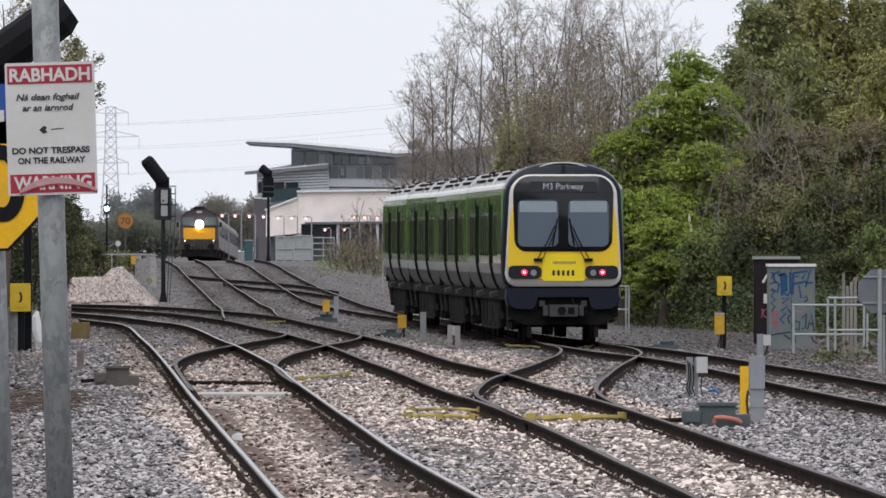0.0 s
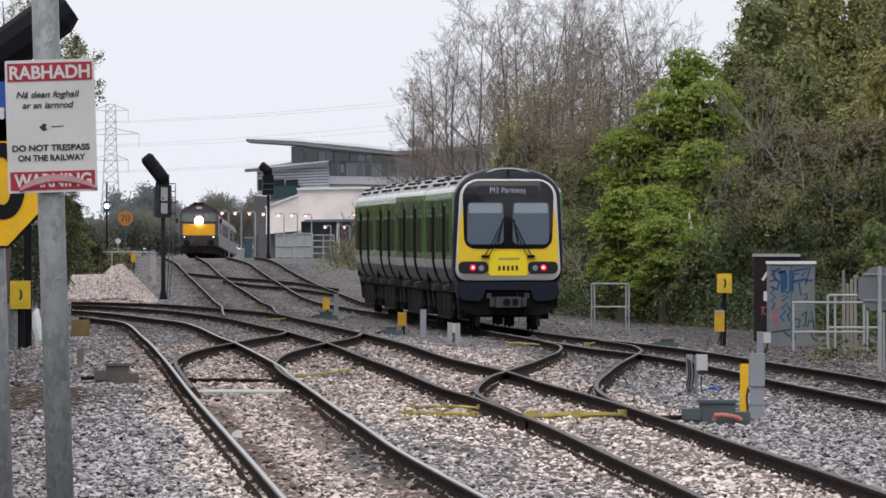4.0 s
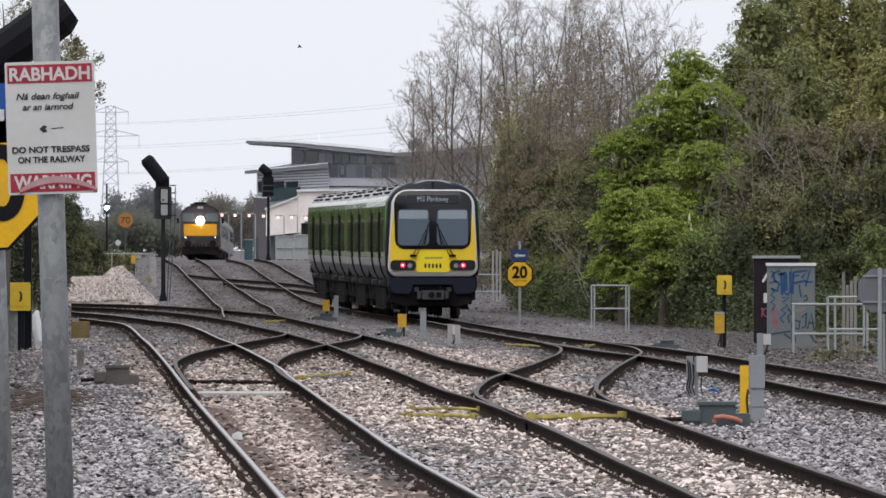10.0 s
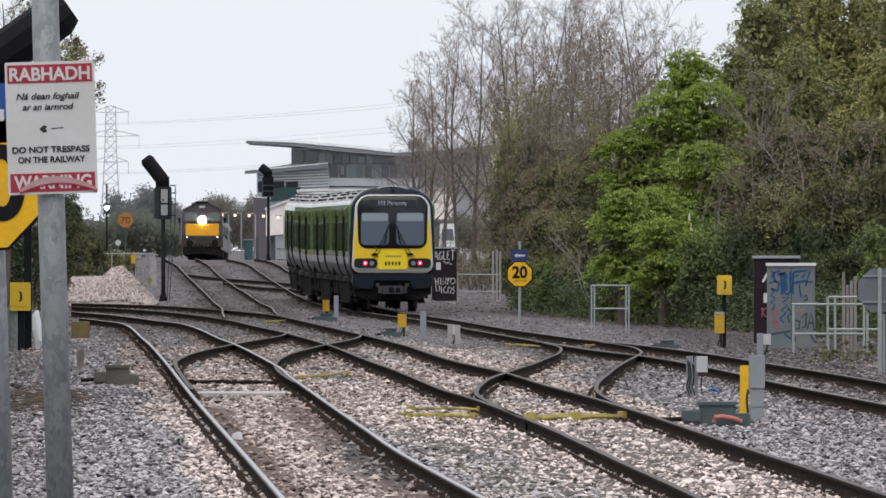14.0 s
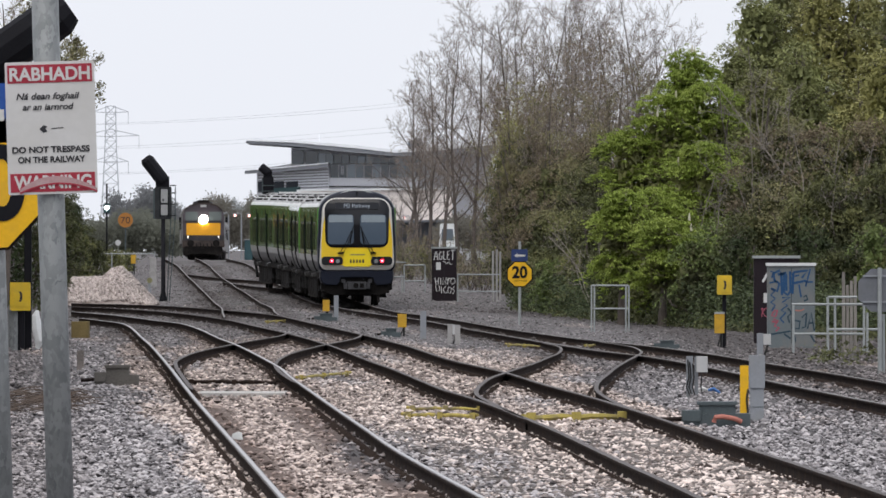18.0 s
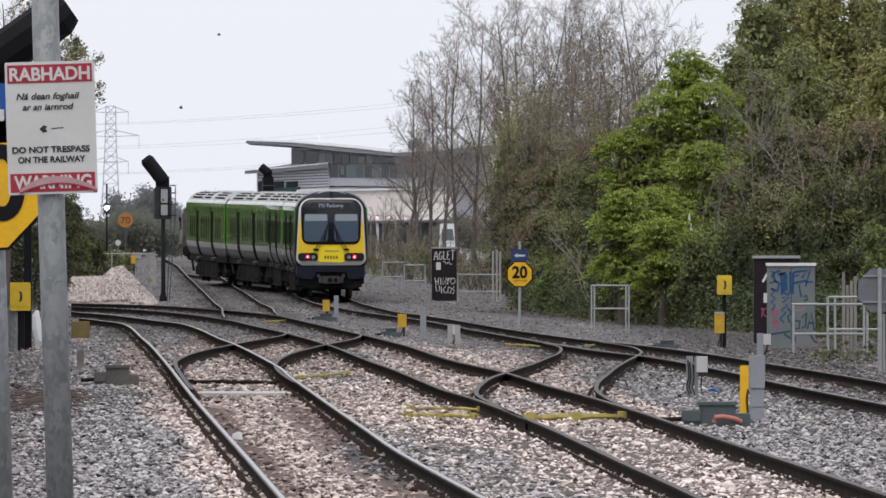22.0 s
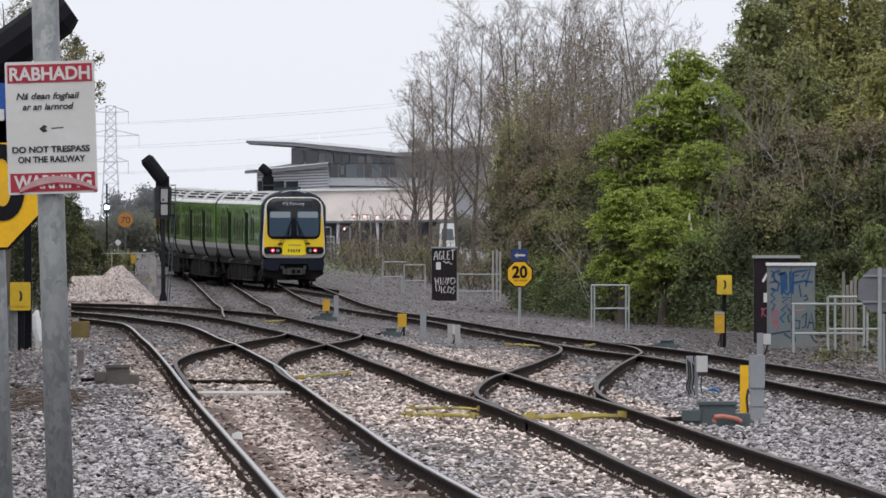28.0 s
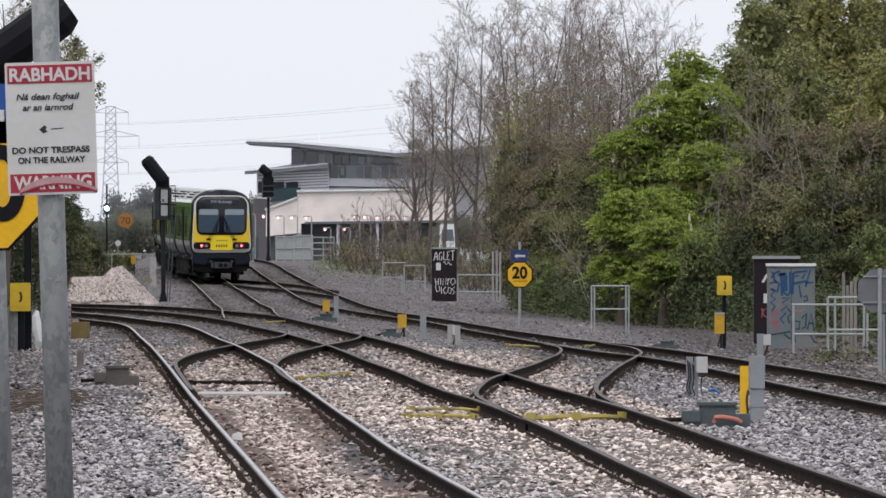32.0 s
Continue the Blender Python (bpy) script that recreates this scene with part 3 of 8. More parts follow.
M_UNDER = surf("grimy_underframe", (0.013, 0.012, 0.0115), 0.9, 0.0, 0.5, 2.5, 0.3, (0.032, 0.027, 0.025), 0.6, 2, spec=0.06)
M_UNDERGREY = surf("dusty_grey_equipment", (0.015, 0.0145, 0.0145), 0.8, 0.0, 0.4, 2.5, 0.2, (0.03, 0.027, 0.025), 0.7, 2, spec=0.08)
M_UNDERBROWN = surf("brake_dust_brown", (0.018, 0.015, 0.014), 0.9, 0.0, 0.4, 2.5, 0.2, (0.034, 0.029, 0.026), 0.5, 2, spec=0.06)
M_TAILCORE = surf("tail_light_core", (1.0, 0.42, 0.5), 0.3, emit=3.0, var=0.02, bump=0)
M_WINDOW = surf("dark_tinted_glass", (0.010, 0.014, 0.012), 0.12, 0, 0.1, 2, 0, spec=0.2)
M_MASK = surf("gloss_black_windscreen_mask", (0.012, 0.013, 0.016), 0.15, 0, 0.1, 2, 0)
M_WINDSCREEN = glass_mat("windscreen_glass", (0.055, 0.085, 0.125), 0.1)
M_BLIND = surf("pale_blind", (0.27, 0.32, 0.355), 0.6, 0, 0.08, 2, 0)
M_RUBBER = surf("black_rubber", (0.01, 0.01, 0.011), 0.8, 0, 0.2, 3, 0, spec=0.06)
M_TAIL = surf("red_tail_light", (1.0, 0.012, 0.04), 0.3, emit=2.6, var=0.02, bump=0)
M_LENS = surf("unlit_headlight_glass", (0.25, 0.26, 0.27), 0.15, 0.3, 0.1, 3, 0)
M_LED = surf("led_letters", (0.5, 0.56, 0.64), 0.5, emit=0.22, var=0.02, bump=0)
M_DISPLAY = surf("display_panel", (0.03, 0.033, 0.04), 0.3, 0, 0.1, 3, 0)
M_COUPLER = surf("steel_coupler", (0.06, 0.06, 0.065), 0.6, 0.2, 0.3, 4, 0.1)

for m in (M_GREEN, M_SILVER, M_WINDOW):
    coat = m.node_tree.nodes["Principled BSDF"]
    coat.inputs["Coat Weight"].default_value = 0.45
    coat.inputs["Coat IOR"].default_value = 1.6
    coat.inputs["Coat Roughness"].default_value = 0.06

LOWER = [(1.20, 1.2), (1.33, 1.40), (1.405, 1.64), (1.445, 1.88)]
UPPER = [(1.445, 1.88), (1.455, 2.1), (1.455, 3.5), (1.43, 3.66)]
CAR_LEN, CAR_PITCH = 19.95, 20.4


def shell(profile, y0, y1):
    """A strip of body skin, given as half-widths and heights, from y0 to y1, on both sides of the car."""
    b = Build()
    for k in (-1, 1):
        p = [(k * x, z) for x, z in profile] + [(k * (x - 0.05), z) for x, z in reversed(profile)]
        b.plate(p, y0, y1)
    return b


def wheelset_bogie(car, y):
    b = Build()
    for k in (-1, 1):
        b.box(k * 1.0 - 0.09, k * 1.0 + 0.09, y - 1.75, y + 1.75, 0.42, 0.72)
        b.box(k * 1.05 - 0.12, k * 1.05 + 0.12, y - 0.4, y + 0.4, 0.3, 0.8)
        for a in (-1.2, 1.2):
            b.box(k * 1.02 - 0.13, k * 1.02 + 0.13, y + a - 0.2, y + a + 0.2, 0.3, 0.62)
    b.box(-1.1, 1.1, y - 0.3, y + 0.3, 0.5, 0.85)
    bogie = part("bogie", b, M_UNDER, car, "grimy bogie frame")
    for a in (-1.2, 1.2):
        for k in (-1, 1):
            w = Build().tube([(k * 0.74, y + a, 0.43), (k * 0.86, y + a, 0.43)], 0.42, 20)
            w.tube([(k * 0.70, y + a, 0.43), (k * 0.745, y + a, 0.43)], 0.455, 20)
            part("wheel", w, M_UNDER, bogie)


def railcar(name_label, cab):
    car = thing("railcar", 0, 0, 0, name_label, "train", "railcars of the passenger train")
    y0, y1 = (0.42 if cab else 0.0), CAR_LEN
    # skin: silver skirt, green sides, white roof
    part("skirt_panel", shell(LOWER[:3], y0, y1), M_SKIRT, car, "grimy dark grey skirt")
    part("waist_band", shell(LOWER[2:], y0, y1), M_SILVER, car, "silver-grey waist band")
    part("side_panel", shell(UPPER, y0, y1), M_GREEN, car, "glossy green side")
    roof = [(1.33, 3.8), (1.21, 3.97), (1.02, 4.1), (0.6, 4.16), (0.0, 4.18)]
    full = roof + [(-x, z) for x, z in reversed(roof[:-1])] + [(-x, z - 0.05) for x, z in roof[:-1]] + [(x, z - 0.05) for x, z in reversed(roof)]
    b = Build().plate(full, y0, y1)
    roof_ob = part("roof", b, M_ROOFGREY, car, "dull grey ribbed roof", False)
    part("roof_cove", shell([(1.43, 3.66), (1.40, 3.73), (1.33, 3.8)], y0, y1), M_ROOF, car, "dusty white cove panel")
    b = Build()
    b.box(-1.3, 1.3, y0 + 0.1, y1 - 0.02, 1.0, 1.24)
    for k in (0, 1):
        b.box(-1.36, 1.36, (y1 - 0.09 if k else y0 + 0.02), (y1 - 0.04 if k else y0 + 0.08), 1.2, 3.6)
    part("floor_pan", b, M_UNDER, car)
    # roof equipment
    for y, w in ((4.0, 2.1), (10.2, 1.2), (15.6, 2.3)):
        for k in (-1, 1):
            for xa, za, half in ((1.25, 3.915, 0.045), (1.12, 4.04, 0.055), (0.93, 4.125, 0.05)):
                b = Build().box(k * xa - half, k * xa + half, y - w, y + w, za - 0.03, za + 0.035)
                part("roof_slat", b, M_UNDER, roof_ob, "dark roof cooling slat")
    for y in (7.2, 12.4):
        b = Build().box(-0.55, 0.55, y - 0.6, y + 0.6, 4.16, 4.23)
        part("roof_hatch", b, M_ROOF, roof_ob, "low white roof hatch")
    for y in (1.2, 6.6, 8.6, 12.2, 18.6):
        b = Build()
        b.plate([(-1.33, 3.78), (-1.2, 3.96), (-1.0, 4.09), (-0.6, 4.15), (0.6, 4.15), (1.0, 4.09), (1.2, 3.96), (1.33, 3.78), (1.35, 3.81), (1.23, 3.99), (1.03, 4.13), (0.6, 4.19), (-0.6, 4.19), (-1.03, 4.13), (-1.23, 3.99), (-1.35, 3.81)], y - 0.04, y + 0.04)
        part("roof_rib", b, M_ROOFGREY, roof_ob)
    # doors and windows on both sides
    for k in (-1, 1):
        for yc in (6.2, 13.8):
            skin = lambda off: [(k * (x + off), z) for x, z in LOWER + [(1.455, 2.1), (1.455, 3.3)]]
            door = part("door", Build().plate(skin(0.012) + skin(-0.02)[::-1], yc - 0.37, yc + 0.37), M_DOORBLACK, car, "recessed black double door")
            part("door_seal", Build().plate(skin(0.02) + skin(-0.01)[::-1], yc - 0.03, yc + 0.03), M_RUBBER, door)
            for e in (-0.4, 0.4):
                part("door_frame", Build().plate(skin(0.03) + skin(-0.01)[::-1], yc + e - 0.03, yc + e + 0.03), M_RUBBER, door)
            part("door_step", Build().plate([(k * 1.2, 1.08), (k * 1.44, 1.06), (k * 1.46, 1.16), (k * 1.2, 1.24)], yc - 0.7, yc + 0.7), M_STEP, door, "worn grey step")
            part("door_lamp", Build().plate(round_rect(yc + 0.75, yc + 1.05, 3.28, 3.46, 0.04), k * 1.43, k * 1.465, axis="x"), M_RUBBER, car)
        for yc in (2.3, 3.35, 4.4, 8.25, 9.42, 10.58, 11.75, 15.6, 16.65, 17.7):
            if cab and yc < 2.6:
                continue
            part("window", Build().plate(round_rect(yc - 0.31, yc + 0.31, 2.06, 3.1, 0.1), k * 1.43, k * 1.47, axis="x"), M_WINDOW, car, "dark tinted side window")
        for yc in (3.0, 3.6, 9.6, 10.4, 16.4, 17.0):
            part("grille", Build().plate(round_rect(yc - 0.17, yc + 0.17, 3.25, 3.44, 0.05), k * 1.43, k * 1.462, axis="x"), M_GRILLE, car)
    # underfloor boxes
    for ya, yb in ((5.0, 7.4), (7.5, 10.2), (10.3, 12.5), (12.6, 14.9)):
        part("engine_box", Build().box(-1.28, 1.28, ya, yb, 0.33, 1.05), M_UNDER, car, "grimy underfloor equipment box")
        for k in (-1, 1):
            n = 2 if yb - ya < 2.4 else 3
            for j in range(n):
                c0, c1 = ya + (yb - ya) * (j + 0.08) / n, ya + (yb - ya) * (j + 0.88) / n
                part("equipment_cover", Build().plate(round_rect(c0, c1, 0.42 + 0.05 * (j % 2), 0.94, 0.05), k * 1.27, k * (1.29 + 0.01 * (j % 2)), axis="x"), (M_UNDER, M_UNDERGREY, M_UNDERBROWN)[(j * 2 + int(ya)) % 3], car, "dusty equipment cover")
    for k in (-1, 1):
        b = Build().tube([(k * 1.22, y0 + 0.9, 1.1), (k * 1.3, 2.0, 1.02), (k * 1.3, 18.2, 1.02), (k * 1.2, 19.4, 1.1)], 0.035, 6)
        b.tube([(k * 1.24, 4.9, 0.36), (k * 1.3, 5.2, 0.3), (k * 1.3, 14.6, 0.3), (k * 1.24, 15.0, 0.38)], 0.03, 6)
        part("pipe_run", b, M_UNDERBROWN, car, "dirty pipes along the underframe")
        for y in (1.35, 4.85, 15.15, 18.6):
            part("bogie_damper", Build().tube([(k * 1.2, y, 0.5), (k * 1.24, y + 0.5, 0.98)], 0.06, 8), M_UNDERGREY, car, "dusty bogie damper")
    for y in (3.1, 16.9):
        wheelset_bogie(car, y)
    # gangway bellows to the next car
    b = Build()
    for i in range(4):
        b.plate(round_rect(-1.15, 1.15, 1.1, 3.7, 0.25), CAR_LEN + 0.03 + i * 0.11, CAR_LEN + 0.1 + i * 0.11)
    part("gangway_bellows", b, M_RUBBER, car, "black gangway bellows")
    if cab:
        build_cab(car)
    return car


def arch(w, z0, z1, r_top, r_bot, lean=0.0, n=7):
    """A cab-front outline: upright sides that lean in a little, big rounded top corners, smaller ones below."""
    pts = []
    wt = w - lean
    for cx, cz, r, a0 in ((wt - r_top, z1 - r_top, r_top, 0), (-(wt - r_top), z1 - r_top, r_top, 90), (-(w - r_bot), z0 + r_bot, r_bot, 180), (w - r_bot, z0 + r_bot, r_bot, 270)):
        for i in range(n + 1):
            a = radians(a0 + 90 * i / n)
            pts.append((cx + r * math.cos(a), cz + r * math.sin(a)))
    return pts


def dome(w, top, n=26):
    """A cab collar outline: rounded foot, sides that lean in, and an arched top."""
    up = [((w - 0.05) * math.copysign(abs(math.cos(a)) ** 0.85, math.cos(a)), 3.46 + (top - 3.46) * math.sin(a) ** 0.9) for a in (math.pi * i / (n - 1) for i in range(n))]
    return up + [(-w, 2.3), (-w, 1.7), (-w * 0.97, 1.4), (-w * 0.86, 1.22), (w * 0.86, 1.22), (w * 0.97, 1.4), (w, 1.7), (w, 2.3)]


def loft(outlines):
    """A skin over outlines of equal length given as (y, points)."""
    b = Build()
    n = len(outlines[0][1])
    vs = [(x, y, z) for y, o in outlines for x, z in o]
    fs = []
    for k in range(len(outlines) - 1):
        for i in range(n):
            j = (i + 1) % n
            fs.append((k * n + i, k * n + j, (k + 1) * n + j, (k + 1) * n + i))
    fs.append(tuple(range((len(outlines) - 1) * n, len(outlines) * n)))
    return b.add(vs, fs)


def build_cab(car):
    # navy collar, swelling to a domed brow
    part("cab_collar", loft([(0.75, dome(1.455, 4.22)), (0.38, dome(1.46, 4.3)), (0.12, dome(1.44, 4.26)), (0.04, dome(1.41, 4.17))]), M_NAVY, car, "navy cab surround with domed brow", True)
    ring = [(x * 0.72, z) for x, z in dome(1.44, 4.32)[4:22]]
    part("brow_line", Build().plate([(x, z - 0.02) for x, z in ring] + [(x * 0.97, z - 0.05) for x, z in reversed(ring)], 0.09, 0.14), M_ROOF, car, "thin pale line over the brow")
    face = part("cab_front", loft([(0.10, arch(1.40, 1.32, 4.01, 0.52, 0.3, 0.1)), (-0.02, arch(1.37, 1.34, 3.99, 0.5, 0.3, 0.1))]), M_CABWHITE, car, "cream-edged moulded cab front", True)
    # the yellow widens downwards from the brow
    yel = lambda e: [(1.20 - e, 3.3), (0.9, 3.5), (-0.9, 3.5), (-1.20 + e, 3.3), (-1.27 + e, 2.9), (-1.315 + e, 2.4), (-1.33 + e, 1.85), (-1.28 + e, 1.62), (-1.12, 1.5 + e), (1.12, 1.5 + e), (1.28 - e, 1.62), (1.33 - e, 1.85), (1.315 - e, 2.4), (1.27 - e, 2.9)]
    part("yellow_panel", loft([(-0.01, yel(0.0)), (-0.045, yel(0.012))]), M_CABYELLOW, car, "bright yellow warning panel")
    mask = part("windscreen_mask", loft([(-0.04, arch(1.17, 2.16, 3.96, 0.42, 0.3, -0.03)), (-0.07, arch(1.155, 2.175, 3.945, 0.42, 0.3, -0.03))]), M_MASK, car, "black windscreen surround", True)
    for k in (-1, 1):
        x0, x1 = sorted((k * 0.12, k * 1.08))
        part("windscreen", Build().plate(round_rect(x0, x1, 2.28, 3.39, 0.14), -0.085, -0.07), M_WINDSCREEN, mask, "grey-blue windscreen")
        part("sun_blind", Build().plate(round_rect(x0 + 0.04, x1 - 0.04, 3.1, 3.36, 0.03), -0.09, -0.084), M_BLIND, mask)
        wp = Build().tube([(k * 0.62, -0.12, 1.98), (k * 0.38, -0.13, 2.4), (k * 0.2, -0.12, 2.78)], 0.015, 6)
        wp.tube([(k * 0.50, -0.12, 1.98), (k * 0.3, -0.13, 2.4), (k * 0.16, -0.12, 2.75)], 0.012, 6)
        wp.tube([(k * 0.26, -0.115, 2.3), (k * 0.14, -0.115, 2.95)], 0.02, 6)
        wp.box(k * 0.6 - 0.1, k * 0.6 + 0.1, -0.13, -0.05, 1.93, 2.0)
        part("wiper", wp, M_RUBBER, car, "black windscreen wiper")
        pod = part("light_pod", Build().plate(round_rect(min(k * 0.52, k * 1.31), max(k * 0.52, k * 1.31), 1.51, 1.83, 0.13), -0.085, -0.04), M_MASK, car, "black light cluster")
        part("tail_light", Build().tube([(k * 0.93, -0.1, 1.67), (k * 0.93, -0.08, 1.67)], 0.072, 16), M_TAIL, pod, "lit red tail light")
        part("light_core", Build().tube([(k * 0.93, -0.106, 1.67), (k * 0.93, -0.1, 1.67)], 0.034, 12), M_TAILCORE, pod, "pinkish core of the lit lamp")
        part("headlight", Build().tube([(k * 0.71, -0.1, 1.66), (k * 0.71, -0.08, 1.66)], 0.075, 14), M_LENS, pod, "unlit round headlight")
    part("number_panel", Build().plate(round_rect(-0.5, 0.5, 1.46, 2.1, 0.03), -0.062, -0.03), M_NUMYELLOW, car)
    for i in range(5):
        x = -0.23 + i * 0.115
        part("number_bar", Build().plate(round_rect(x - 0.03, x + 0.03, 1.59, 1.72, 0.02), -0.068, -0.06), M_INK, car)
    part("emblem", Build().plate(round_rect(-0.26, 0.3, 1.87, 1.93, 0.02), -0.068, -0.06), M_YBAR, car)
    disp = part("destination_display", Build().plate(round_rect(-0.8, 0.8, 3.58, 3.83, 0.04), -0.085, -0.068), M_DISPLAY, car, "dark dot display")
    text_part("display_text", "M3 Parkway", 0.22, M_LED, disp, (0.0, -0.09, 3.64), 0.95, bold=-0.003, split=True)
    # dark valance, bumper pods and coupler
    b = Build().plate([(-1.3, 1.28), (-1.32, 0.62), (-0.9, 0.42), (0.9, 0.42), (1.32, 0.62), (1.3, 1.28)], 0.16, 0.9)
    part("valance", b, M_UNDER, car, "dark front valance")
    low = [(-1.34, 1.3), (-1.36, 1.06), (-1.31, 0.88), (-1.18, 0.79), (-0.76, 0.77), (-0.68, 0.86), (-0.62, 1.06), (0.62, 1.06), (0.68, 0.86), (0.76, 0.77), (1.18, 0.79), (1.31, 0.88), (1.36, 1.06), (1.34, 1.3)]
    part("bumper_skirt", loft([(0.3, [(x * 1.02, z) for x, z in low]), (0.06, low), (0.0, [(x * 0.97, 1.29 if z > 1.25 else z + 0.02) for x, z in low])]), M_NAVY, car, "navy bumper skirt under the cab")
    for k in (-1, 1):
        part("guard_iron", Build().box(k * 0.8 - 0.05, k * 0.8 + 0.05, 0.2, 0.32, 0.12, 0.62), M_UNDER, car, "dark guard iron")
        part("jumper_socket", Build().box(k * 0.5 - 0.07, k * 0.5 + 0.07, 0.08, 0.2, 0.86, 1.0), M_COUPLER, car)
    b = Build().box(-0.34, 0.34, -0.32, 0.2, 0.62, 0.9).box(-0.48, -0.36, -0.2, 0.2, 0.64, 0.88).box(0.36, 0.48, -0.2, 0.2, 0.64, 0.88)
    cp = part("coupler", b, M_COUPLER, car, "grey automatic coupler")
    part("coupler_face", Build().tube([(-0.05, -0.35, 0.76), (-0.05, -0.32, 0.76)], 0.1, 12).box(0.1, 0.25, -0.35, -0.32, 0.68, 0.84), M_UNDER, cp)
    part("air_hose", Build().tube([(0.2, 0.1, 1.05), (0.3, -0.05, 0.85), (0.5, -0.02, 0.6), (0.55, 0.1, 0.75)], 0.025, 6), M_RUBBER, car)
    part("horn", Build().tube([(0.0, 0.06, 4.2), (0.0, -0.06, 4.2)], [0.03, 0.05], 8).box(-0.02, 0.02, 0.0, 0.06, 4.08, 4.2), M_MASK, car)


TRAIN_LABEL = "green, silver and white diesel railcar on the track"
cars = [railcar("diesel railcar with yellow cab front and lit red tail lights", True)]
middle = railcar(TRAIN_LABEL, False)
cars += [middle, copy_thing(middle, Matrix()), copy_thing(middle, Matrix())]

# ---- the diesel locomotive with its coaches ----
M_LOCOBLACK = surf("black_locomotive_paint", (0.03, 0.03, 0.035), 0.4, 0, 0.3, 1.5, 0.05, (0.07, 0.06, 0.055), 0.4, 1.5)
M_LOCOGREY = surf("grey_locomotive_paint", (0.085, 0.072, 0.08), 0.6, 0, 0.2, 1.5, 0.0, spec=0.15)
M_LOCOYELLOW = surf("locomotive_yellow_panel", (0.78, 0.37, 0.02), 0.45, 0, 0.1, 2, 0.02)
M_BEAMDIRT = surf("brown_grime", (0.075, 0.06, 0.055), 0.85, 0, 0.4, 2.5, 0.2, (0.03, 0.026, 0.025), 0.6, 2, spec=0.06)
M_BEAM = surf("lit_headlight", (1.0, 0.96, 0.9), 0.3, emit=40.0, var=0.02, bump=0)
M_MARKER = surf("white_marker_light", (1.0, 0.95, 0.85), 0.3, emit=3.0, var=0.02, bump=0)
M_LOCOGLASS = glass_mat("cab_glass", (0.11, 0.13, 0.125), 0.15)
M_COACH = surf("pale_grey_coach_paint", (0.17, 0.16, 0.155), 0.5, 0, 0.2, 0.8, 0.0, (0.12, 0.12, 0.12), 0.5, 1, spec=0.2)


